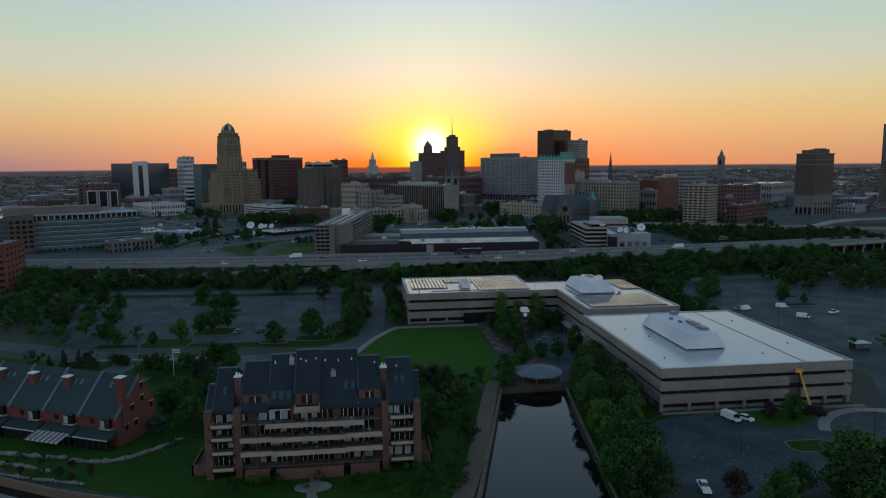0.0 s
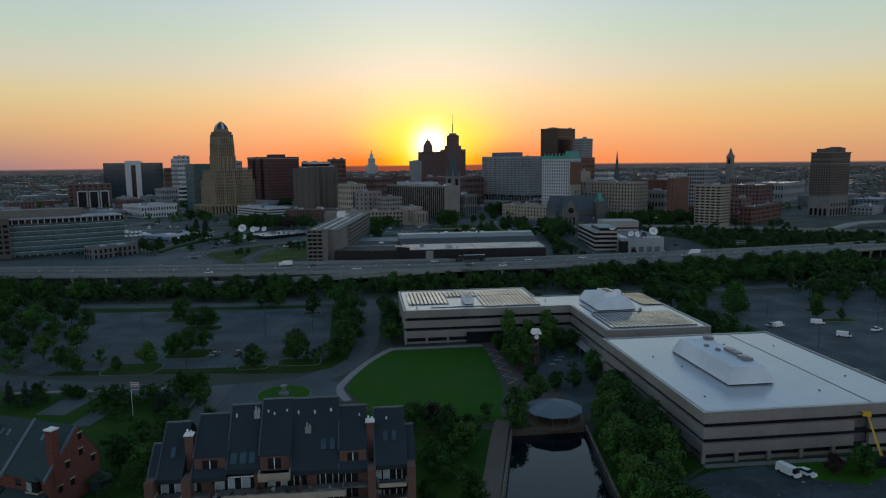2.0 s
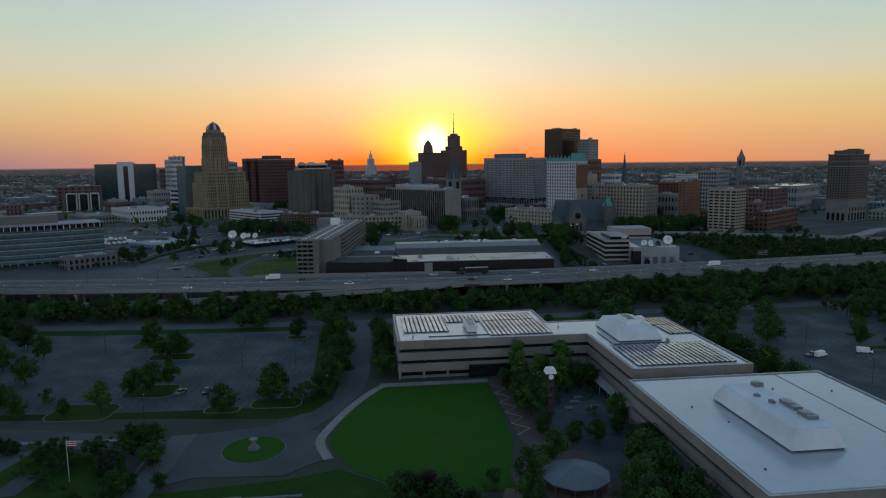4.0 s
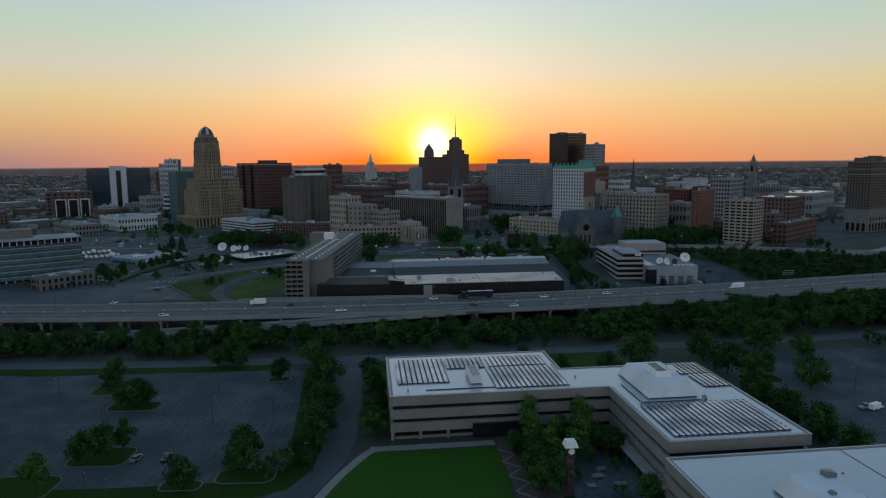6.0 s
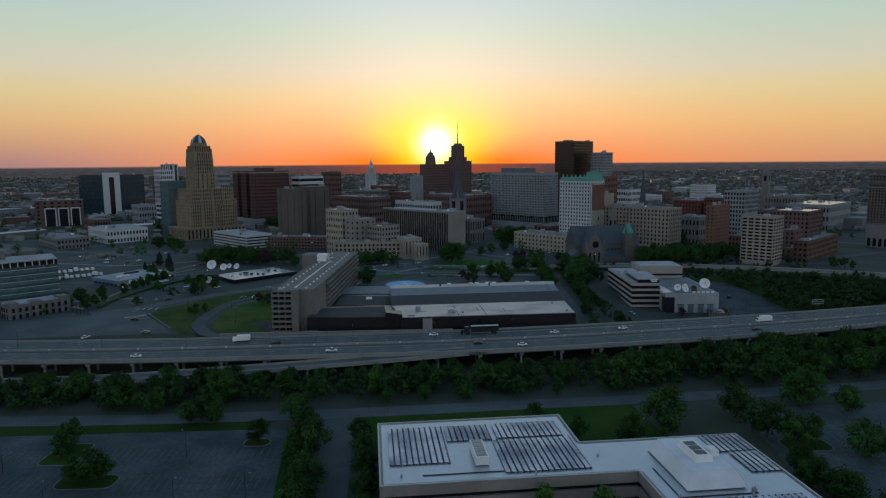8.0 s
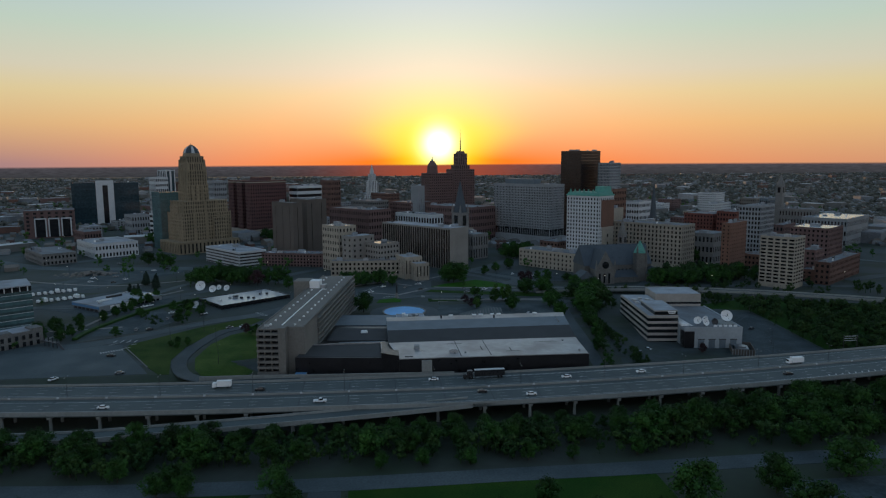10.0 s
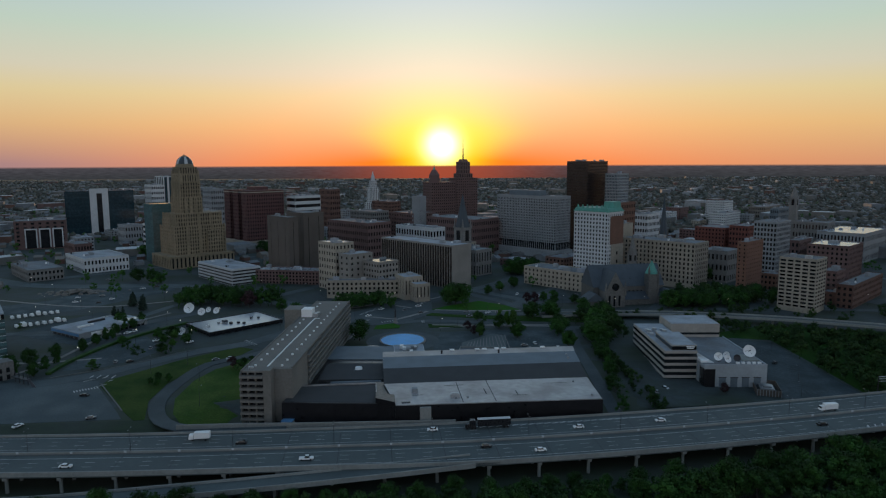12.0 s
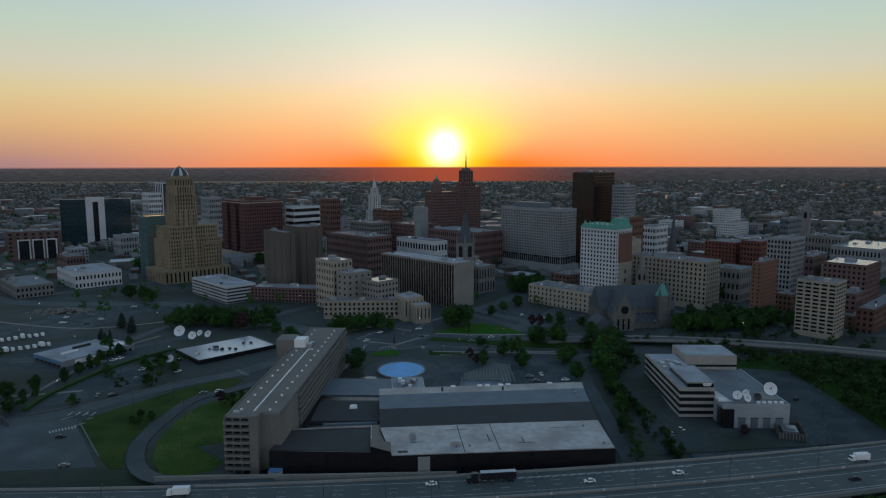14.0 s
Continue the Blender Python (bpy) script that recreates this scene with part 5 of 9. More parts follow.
# left edge woods
for x, y, h, k in ((-162, 332, 10, "broad"), (-150, 318, 9, "round"), (-133, 306, 10, "round"), (-121, 300, 9, "pale"), (-106, 284, 8, "broad"), (-114, 313, 9, "round"), (-126, 284, 8, "bush"), (-100, 279, 6, "round"), (-140, 300, 7, "bush"), (-145, 346, 11, "broad"), (-135, 360, 10, "round"), (-168, 360, 11, "broad"), (-150, 378, 10, "round"), (-180, 345, 10, "broad"),
                   (-130, 330, 9, "round"), (-122, 345, 9, "round"), (-175, 385, 12, "broad"), (-190, 400, 12, "round"), (-96, 290, 5, "bush"), (-112, 292, 6, "bush")):
    plant(k, x, y, h, group="trees by the left road")
# round the offices and the inlet
for x, y, h, k in ((68.3, 178, 10, "broad"), (65, 162, 9, "round"), (62, 140, 11, "broad"), (71.6, 196, 9, "round"), (72, 186, 8, "bush"), (70, 168, 8, "pale"), (66, 150, 9, "round"), (58, 128, 10, "broad"), (79, 199, 7, "bush"),
                   (108, 132, 11, "pale"), (102, 124, 10, "broad"), (118, 126, 11, "broad"), (78, 128, 6, "red"), (92, 128, 7, "round"), (118.3, 168.5, 6.5, "round"), (112, 170, 4.5, "red"), (126, 120, 10, "broad"), (84, 122, 8, "round"), (140, 128, 10, "broad"), (160, 136, 9, "broad"),
                   (24, 203, 8, "broad"), (24.5, 164, 8, "round"), (21, 209, 7, "red"), (15.9, 210, 7, "broad"), (27.3, 192, 8, "pale"), (30, 200, 7, "round"), (5.4, 142, 3, "bush"), (13.2, 144, 4, "bush"), (20, 150, 5, "bush"), (21, 178, 6, "bush"), (17, 190, 6, "bush")):
    plant(k, x, y, h, group="trees round the inlet")
for x, y, h, k in ((-55, 245, 8, "round"), (-57.5, 196, 7, "round"), (-51.8, 195, 6, "pale"), (-73, 240, 5, "bush"), (-121, 254, 6, "bush"), (-103, 258, 4, "bush"), (-60, 236, 6, "conifer"), (-56, 232, 7, "conifer"), (-108, 248, 7, "conifer"), (-102, 246, 7, "conifer"), (-112, 246, 6, "conifer"), (-66, 244, 5, "bush"), (-80, 246, 5, "bush"),
                   (-54, 206, 6, "bush"), (-58, 185, 4, "bush"), (-55, 180, 3, "bush"), (-50, 210, 5, "round"), (-48, 238, 6, "broad"), (-52, 186, 5, "bush"), (-46, 200, 5, "bush"), (-51, 248, 7, "round")):
    plant(k, x, y, h, group="garden trees")
# right car park
for x, y, h, k in ((160, 337, 10, "broad"), (168, 340, 9, "round"), (212, 316, 7, "round"), (220, 310, 5, "round"), (222, 330, 8, "round"), (150, 300, 9, "broad"), (150, 283, 10, "broad"), (150, 268, 9, "broad"), (148, 318, 9, "round"), (152, 256, 8, "round"),
                   (240, 352, 9, "broad"), (256, 358, 9, "broad"), (276, 350, 9, "round"), (300, 360, 10, "broad"), (186, 232, 4, "bush"), (200, 232, 5, "bush"), (225, 228, 6, "broad"), (245, 250, 8, "broad")):
    plant(k, x, y, h, group="car park trees")


# ---- civic tower ----
def tier(par, p, q, z0, z1, floors, bx, by, wall="limestone", wf=0.45, hf=0.75, depth=0.5, name="tier", cx=0.0, cy=0.0):
    """A centred storey block of half sizes p, q with pane rows on its two near faces."""
    g = Geo().box(cx - p + depth, cy - q + depth, z0, cx + p, cy + q, z1 - 0.02)
    w = Geo()
    off = pose(cx - p, cy - q, 0)
    storeys(w, par, "x", 2 * q, z0, z1, floors, by, wf, hf, depth, "glass", off=off)
    storeys(w, par, "y", 2 * p, z0, z1, floors, bx, wf, hf, depth, "glass", off=off)
    g.add([(x + cx - p, y + cy - q, z) for x, y, z in w.v], w.f)
    return part(name, g, wall, par)


hall = thing("city_hall_tower", "tall stepped sandstone city hall tower with a banded dome", "civic tower", pose(-188, 992, 0, 0, 0, 38))
FOOT.append((-188, 935, 38, 60, 80))
tier(hall, 37, 27, 5, 20, 1, 16, 12, wf=0.4, hf=0.72, cx=5)
tier(hall, 30, 19.5, 20, 52, 8, 21, 14, wf=0.42, hf=0.6, cx=6)
tier(hall, 27, 17.5, 52, 66, 3, 19, 13, wf=0.42, hf=0.62, cx=6)
tier(hall, 12.6, 12.6, 66, 84, 4, 9, 9, wf=0.42, hf=0.66)
tier(hall, 11.8, 11.8, 84, 101, 4, 8, 8, wf=0.42, hf=0.66)
tier(hall, 11.0, 11.0, 101, 110, 1, 8, 8, wf=0.4, hf=0.8)
tier(hall, 10.0, 10.0, 110, 118, 1, 7, 7, wf=0.4, hf=0.8)
for p, q, z0, z1, cx in ((30.4, 19.9, 20, 52, 6), (27.4, 17.9, 52, 66, 6), (13.0, 13.0, 66, 84, 0), (12.2, 12.2, 84, 101, 0)):
    for k in range(5):
        f = -1 + 2 * k / 4
        part("pilaster", Geo().box(cx + f * (p - 0.9) - 0.8, -q, z0, cx + f * (p - 0.9) + 0.8, -q + 1.2, z1 + 1.0, (0.25, 0.1)), "limestone", hall)
        part("pilaster", Geo().box(cx - p, f * (q - 0.9) - 0.8, z0, cx - p + 1.2, f * (q - 0.9) + 0.8, z1 + 1.0, (0.1, 0.25)), "limestone", hall)
for z, p, q, cx in ((20, 30.8, 20.3, 6), (52, 27.8, 18.3, 6), (66, 13.4, 13.4, 0), (84, 12.5, 12.5, 0), (101, 11.6, 11.6, 0), (110, 10.6, 10.6, 0)):
    part("ledge", Geo().box(cx - p, -q, z - 0.5, cx + p, q, z + 0.5), "limestone", hall)
for cx, cy, p, q, z1 in ((-14, 6, 8, 12, 60), (22, -17, 9, 6, 46), (30, 0, 7, 16, 40)):
    tier(hall, p, q, 20, z1, max(3, round((z1 - 20) / 4)), max(3, round(p / 1.4)), max(3, round(q / 1.4)), wf=0.42, hf=0.6, name="shoulder", cx=cx, cy=cy)
for sx, sy in ((-1, -1), (1, -1), (-1, 1), (1, 1)):
    part("buttress", Geo().box(sx * 10.4 - 1.4, sy * 10.4 - 1.4, 99, sx * 10.4 + 1.4, sy * 10.4 + 1.4, 114, (0.7, 0.7)), "limestone", hall)
part("drum", Geo().frustum(0, 0, 117.5, 10.2, 121.5, 9.2, 8, 0.39), "limestone", hall)
for i in range(16):
    a0, a1 = 0.39 + i * math.pi / 8, 0.39 + (i + 1) * math.pi / 8
    g = Geo()
    for z0, r0, z1, r1 in ((121.4, 9.4, 125.6, 8.0), (125.6, 8.0, 129.4, 4.4)):
        v = [(r0 * math.cos(a0), r0 * math.sin(a0), z0), (r0 * math.cos(a1), r0 * math.sin(a1), z0), (r1 * math.cos(a1), r1 * math.sin(a1), z1), (r1 * math.cos(a0), r1 * math.sin(a0), z1),
             (0, 0, z0), (0, 0, z1)]
        g.add(v, [(0, 1, 2, 3), (0, 4, 1), (3, 2, 5), (0, 3, 5, 4), (1, 4, 5, 2)])
    part("dome_panel", g, "white_wall" if i % 3 == 1 else "dark_slate", hall, "white tiled dome panel" if i % 3 == 1 else "dark tiled dome panel")
part("finial", Geo().frustum(0, 0, 129.3, 4.2, 131.0, 2.0, 8).frustum(0, 0, 131.0, 0.8, 133, 0.1, 6), "limestone", hall)

# white tower's copper crown, and its brick neighbour
crown = white_tower
part("cornice", Geo().box(-0.6, -0.6, 76, 26.4, 37.4, 77.2), "copper", crown)
part("brick_side", Geo().box(4, -0.5, 46, 26, 0.2, 72), "orange_brick", crown, "orange brick side wall")
part("lower_side", Geo().box(6, -0.6, 5, 26.2, 0.2, 46), "beige", crown, "plain tan side wall")
for i in range(4):
    part("side_window", Geo().box(14.5, -0.7, 12 + i * 8, 16.5, -0.5, 15 + i * 8), "glass", crown)
part("penthouse", Geo().box(6, 30, 80.8, 20, 78, 87), "slate_blue", gry_block, "blue-grey roof penthouse")
part("arcade_base", Geo().box(-3, -3, 5, 32, 96, 15), "grey_wall", gry_block)
arcade = Geo()
for i in range(30):
    arcade.box(-0.35, 1.2 + i * 3.06, 16.0, 0.2, 3.1 + i * 3.06, 24.5)
for i in range(9):
    arcade.box(1.4 + i * 3.2, -0.35, 16.0, 3.4 + i * 3.2, 0.2, 24.5)
part("arcade_glazing", arcade, "glass", gry_block, "tall dark glazing between columns")
part("mansard", Geo().box(0.2, 0.2, 77.2, 25.6, 36.8, 79.4, (0.8, 0.8)), "copper", crown)
part("penthouse", Geo().box(12, 2, 79.2, 25, 13, 85.0, (0.6, 0.6)), "copper", crown)
for i in range(7):
    part("crocket", Geo().box(0.2 + 0.4, 1.5 + i * 5.2, 79.4, 1.8, 3.2 + i * 5.2, 82.4, (0.4, 0.4)), "copper", crown)


def spire_tower(name, label, x, y, w, z0, z1, z2, wall, cap, n=4):
    t = thing(name, label, "spire", pose(x, y, 0, 0, 0, 38))
    part("shaft", Geo().box(-w, -w, z0, w, w, z1), wall, t)
    part("spire", Geo().frustum(0, 0, z1, w * 1.25, z2, 0.08, n * 2, math.pi / (n * 2)), cap, t)
    for sx in (-1, 1):
        for sy in (-1, 1):
            part("pinnacle", Geo().frustum(sx * w * 0.9, sy * w * 0.9, z1 - 1, w * 0.24, z1 + w * 1.5, 0.05, 6), wall, t)
    part("belfry_opening", Geo().box(-w * 0.4, -w - 0.08, z1 - w * 2.2, w * 0.4, -w + 0.3, z1 - w * 0.5), "glass", t)
    part("belfry_opening", Geo().box(-w - 0.08, -w * 0.4, z1 - w * 2.2, -w + 0.3, w * 0.4, z1 - w * 0.5), "glass", t)
    return t


spire_tower("brown_church_spire", "slender dark brown church spire", 333, 884, 3.4, 5, 44, 87, "umber", "dark_slate")
spire_tower("post_clock_tower", "gothic stone tower with a pointed roof", 556, 1000, 4.2, 5, 76, 91, "stone", "stone")
spire_tower("grey_cathedral_spire", "grey stone cathedral tower with a tall spire", 116, 880, 6.4, 5, 56, 90, "stone", "dark_slate")
block("cathedral_nave", "grey stone cathedral nave with mansard roof", (128, 868), 38, 52, 24, 33, "stone", floors=2, bay=4, wf=0.4, hf=0.7, roof="slate_blue", units=3)

big_hotel = thing("brown_hotel", "large maroon brick former hotel with deep light wells", "hotel", pose(-146, 1129, 0, 0, 0, 38))
FOOT.append((-146, 1129, 38, 66, 57))
for i in range(3):
    tier(big_hotel, 28.5, 7.5, 5, 84.8, 16, 16, 4, "maroon_brick", wf=0.4, hf=0.5, name="wing", cx=28.5, cy=7.5 + i * 25)
part("rear_slab", Geo().box(16, 14, 5, 56.5, 51, 84), "maroon_brick", big_hotel)
part("podium", Geo().box(-2, -2, 5, 57.5, 67, 16), "beige", big_hotel)
for i in range(3):
    part("cornice", Geo().box(-0.6, -0.6 + i * 25, 81.8, 57.4, 15.6 + i * 25, 83.0), "beige", big_hotel)
part("roof_house", Geo().box(24, 20, 84, 44, 44, 89), "maroon_brick", big_hotel)

# twin-topped and spired towers before the sun
lib = thing("domed_tower", "brown brick office tower with a domed lantern", "tower", pose(126, 1236, 0, 0, 0, 20))
tier(lib, 20, 16, 5, 92, 20, 12, 9, "brown_brick", hf=0.5)
part("lantern", Geo().frustum(-10, -4, 91.5, 9, 103, 8.4, 8).frustum(-10, -4, 103, 8.4, 111, 3.5, 8), "brown_brick", lib)
part("finial", Geo().frustum(-10, -4, 111, 2.2, 114, 1.2, 8).frustum(-10, -4, 114, 0.8, 119, 0.15, 6), "copper", lib)
rnd_t = thing("spired_tower", "brown stepped office tower with a tall mast", "tower", pose(172, 1300, 0, 0, 0, 20))
tier(rnd_t, 19, 15, 5, 97, 22, 11, 9, "brown_brick", hf=0.5)
tier(rnd_t, 12, 11, 97, 104, 1, 6, 6, "brown_brick")
tier(rnd_t, 8.5, 8.5, 104, 123, 3, 4, 4, "brown_brick")
part("crown", Geo().box(-6, -6, 123, 6, 6, 127, (1.5, 1.5)), "brown_brick", rnd_t)
part("mast", Geo().frustum(0, 0, 127, 1.2, 145, 0.7, 6).frustum(0, 0, 145, 0.5, 164, 0.12, 6), "dark_metal", rnd_t)

elec = thing("white_lantern_tower", "white stone tower stepping up to a lantern", "tower", pose(23.6, 1660, 0, 0, 0, 38))
for p, z0, z1, n in ((13, 5, 37, 7), (9.5, 37, 69, 7), (6, 69, 84, 3)):
    tier(elec, p, p, z0, z1, n, 4, 4, "white_wall")
part("lantern", Geo().frustum(0, 0, 84, 4.6, 94, 3.6, 8).frustum(0, 0, 94, 2.6, 104, 0.3, 8), "white_wall", elec)

# dark glass block's white panel
panel = glass_block
part("frame", Geo().box(-1.2, 38, 5, 0.3, 47, 82).box(-1.2, 55, 5, 0.3, 65, 82).box(-1.25, 47, 74, 0.3, 55, 82), "white_wall", panel)
part("uplight", Geo().box(-2.0, 41, 6.5, -1.3, 44, 8.0), "lamp_glow", panel)
part("uplight", Geo().box(-2.0, 58, 6.5, -1.3, 61, 8.0), "lamp_glow", panel)
part("strip_window", Geo().box(-0.4, 47, 5, 0.1, 55, 74), "glass", panel)
frames = framed_block
for a, b in ((4, 17), (19, 33), (35, 50)):
    part("frame", Geo().box(-0.7, a, 8, 0.1, a + 1.6, 34).box(-0.7, b - 1.6, 8, 0.1, b, 34).box(-0.72, a, 32.5, 0.1, b, 34.2), "white_wall", frames)
    part("pane", Geo().box(-0.25, a + 1.6, 7, 0.05, b - 1.6, 32.5), "glass", frames)

# stone church with copper turret
church = thing("stone_church", "grey stone church with steep slate roof and green turret", "church", pose(203, 722, -1.2, 0, 0, 4) @ Matrix.Scale(1.18, 4))
part("nave_wall", Geo().box(0, 0, 4, 52, 22, 18), "church_stone", church)
part("nave_roof", Geo().prism([(0, -0.5), (52, -0.5), (52, 22.5), (0, 22.5)], 17.9, lambda x, y: 18.2).add([(-0.5, -0.6, 18), (52.5, -0.6, 18), (52.5, 22.6, 18), (-0.5, 22.6, 18), (-0.5, 11, 32), (52.5, 11, 32)], [(0, 1, 5, 4), (2, 3, 4, 5), (0, 4, 3), (1, 2, 5), (0, 3, 2, 1)]), "dark_slate", church)
part("transept_wall", Geo().box(4, -12, 4, 18, 0.5, 17).add([(4, -12, 17), (18, -12, 17), (11, -12, 30), (4, -11, 17), (18, -11, 17), (11, -11, 30)], [(0, 1, 2), (5, 4, 3), (0, 3, 4, 1), (1, 4, 5, 2), (2, 5, 3, 0)]), "church_stone", church)
part("transept_roof", Geo().add([(3.4, -11, 17), (18.6, -11, 17), (18.6, 11, 17), (3.4, 11, 17), (11, -11, 30.2), (11, 11, 30.2)], [(0, 1, 4), (3, 5, 2), (0, 4, 5, 3), (1, 2, 5, 4), (0, 3, 2, 1)]), "dark_slate", church)
part("rose_window", Geo().tube((11, -12.1, 20), (11, -11.8, 20), 2.6, 2.6, 16), "glass", church)
part("chapel_wall", Geo().box(-8, -9, 4, 5, 4, 10), "church_stone", church)
part("chapel_roof", Geo().box(-8.5, -9.5, 10, 5.5, 4.5, 15, (6.4, 1)), "dark_slate", church)
part("tower", Geo().box(38, -6, 4, 45, 1, 27), "church_stone", church)
part("turret_roof", Geo().frustum(41.5, -2.5, 27, 4.6, 36, 0.2, 8, 0.39), "copper", church)
for i in range(6):
    part("lancet_window", Geo().box(20 + i * 3, -0.15, 8, 21.2 + i * 3, 0.3, 15), "glass", church)
for i in range(3):
    part("lancet_window", Geo().box(6 + i * 3.6, -12.15, 7, 7.4 + i * 3.6, -11.7, 14), "glass", church)
for i in range(5):
    part("buttress", Geo().box(19.2 + i * 3.6, -1.4, 4, 20.0 + i * 3.6, 0.2, 14, (0, 0.5)), "church_stone", church)
part("aisle_wall", Geo().box(19, -7, 4, 38, 0.3, 10), "church_stone", church)
part("aisle_roof", Geo().add([(18.6, -7.5, 10), (38.4, -7.5, 10), (38.4, 0.2, 14.6), (18.6, 0.2, 14.6), (18.6, 0.2, 10), (38.4, 0.2, 10)], [(0, 1, 2, 3), (0, 3, 4), (1, 5, 2), (0, 4, 5, 1), (3, 2, 5, 4)]), "dark_slate", church)
part("vestry_wall", Geo().box(45, -10, 4, 58, 4, 12), "church_stone", church)
part("vestry_roof", Geo().box(44.6, -10.4, 12, 58.4, 4.4, 16.5, (6.2, 0.8)), "dark_slate", church)
for i in range(4):
    part("vestry_window", Geo().box(46.4 + i * 3, -10.15, 6, 47.6 + i * 3, -9.8, 9.6), "glass", church)
for i in range(5):
    part("dormer", Geo().box(22 + i * 5.6, 3.0, 20.5, 23.6 + i * 5.6, 6, 23.5, (0.5, 0.2)), "dark_slate", church)
for x, y in ((4, -12), (18, -12), (38, -6), (45, -6)):
    part("pinnacle", Geo().frustum(x, y, 14, 0.9, 20 if y < -8 else 29, 0.7, 6).frustum(x, y, 20 if y < -8 else 29, 0.9, 24 if y < -8 else 33, 0.05, 6), "church_stone", church)
spire_tower("grey_stone_turret", "thin grey stone church turret", 262, 790, 3.0, 5, 38, 56, "stone", "stone")

# ---- hotel slab and convention hall ----
hotel = thing("hotel_slab", "long concrete hotel slab with stepped balconies", "hotel", pose(-36, 499, 0, 0, 0, -8.0))
part("core", Geo().box(1.2, 6, 3, 20.4, 155, 27.6), "dark_concrete", hotel)
part("roof", Geo().box(0.5, 0.5, 27.6, 12.0, 156, 28.3).box(12.0, 6.2, 27.6, 22.2, 156, 28.3), "taupe", hotel, "brown gravel roof")
part("roof_edge", Geo().box(0, 0.2, 27.7, 0.6, 156, 28.75).box(21.9, 6, 27.7, 22.5, 156, 28.75), "hotel_concrete", hotel)
part("left_wall", Geo().box(0, 1.5, 3, 1.2, 156, 28.0), "hotel_concrete", hotel)
part("end_wall", Geo().box(0, 155, 3, 22.5, 156.3, 28.0), "hotel_concrete", hotel)
part("front_pier", Geo().box(10.4, -0.4, 3, 14.0, 6, 28.9), "hotel_concrete", hotel)
part("front_wall", Geo().box(14.0, 5, 3, 22.4, 6, 28.2), "hotel_concrete", hotel)
part("side_wall", Geo().box(21.4, 6, 3, 22.5, 34, 28.2), "hotel_concrete", hotel)
for k in range(8):
    z = 5.6 + k * 2.85
    part("front_balcony", Geo().box(-0.3, -1.0, z - 0.25, 10.4, 1.2, z + 0.9), "hotel_concrete", hotel)
    part("front_glazing", Geo().box(0.4, 1.2, z + 0.9, 10.4, 1.6, z + 2.7), "glass", hotel)
    part("side_balcony", Geo().box(20.4, 34, z - 0.2, 23.4, 155, z + 0.75), "hotel_concrete", hotel)
    part("side_glazing", Geo().box(20.4, 34, z + 0.75, 20.7, 155, z + 2.65), "glass", hotel)
for x in (0.0, 3.4, 6.8):
    part("balcony_fin", Geo().box(x, -0.8, 4, x + 0.3, 1.3, 28.0), "hotel_concrete", hotel)
for i in range(31):
    part("party_wall", Geo().box(20.5, 34 + i * 4, 4, 21.3, 34.3 + i * 4, 28.0), "hotel_concrete", hotel)
part("lift_tower", Geo().box(-9.2, 108, 3, 1.2, 120, 33), "hotel_concrete", hotel)
part("plant_room", Geo().box(1.3, 108, 28.2, 7.8, 116, 33), "white_paint", hotel)
part("roof_machine", Geo().box(8.4, 108, 28.2, 11, 112, 30.4).box(9, 114, 28.2, 11, 117, 29.8), "metal", hotel)
part("roof_pipe", Geo().box(10.2, 4, 28.3, 10.8, 104, 28.7).box(10.2, 104, 28.3, 13.2, 104.6, 28.7), "white_paint", hotel)
for i in range(16):
    for x in (4.0, 16.5):
        part("roof_vent", Geo().box(x, 8 + i * 9.2, 28.2, x + 0.9, 8.9 + i * 9.2, 29.0), "white_paint", hotel)
part("roof_aerial", Geo().tube((3, 3, 28.2), (3, 3, 31), 0.06).tube((4.2, 2.4, 28.2), (4.2, 2.4, 30), 0.06).box(2.2, 4.4, 28.2, 4.6, 5.6, 29.2), "metal", hotel)
shed = thing("roof_shed", "small blue-roofed service shed beside the hotel", "shed", pose(-17.5, 492, 0, 0, 0, -9))
part("wall", Geo().box(0, 0, 0.5, 5, 5, 6.4), "white_wall", shed)
part("roof", Geo().box(-0.2, -0.2, 6.4, 5.2, 5.2, 6.7), "blue_paint", shed)

conv = thing("convention_hall", "low dark-walled hall with a long vaulted grey roof", "hall")
part("dark_wall", Geo().prism([(-17.5, 495.5), (26, 490), (33, 484.5), (44, 484.2), (44, 520), (-13, 520)], 0, 14.0), "black_wall", conv)
part("dark_roof", Geo().prism([(-16.9, 496.5), (25, 491), (25, 515), (-13.5, 517)], 13.95, 14.15), "dark_roof", conv)
part("roof_step", Geo().prism([(25, 490.5), (33.6, 484.3), (33.6, 494), (25, 499)], 13.9, 16.4), "black_wall", conv)
part("hall_wall", Geo().prism([(33.6, 484), (128, 482), (134, 553), (32, 560)], 0, 14.6), "black_wall", conv)
part("front_roof", Geo().prism([(34, 484.4), (127.6, 482.4), (130.5, 513), (29, 514.5)], 14.5, 14.95), "worn_roof", conv, "pale patched flat roof")
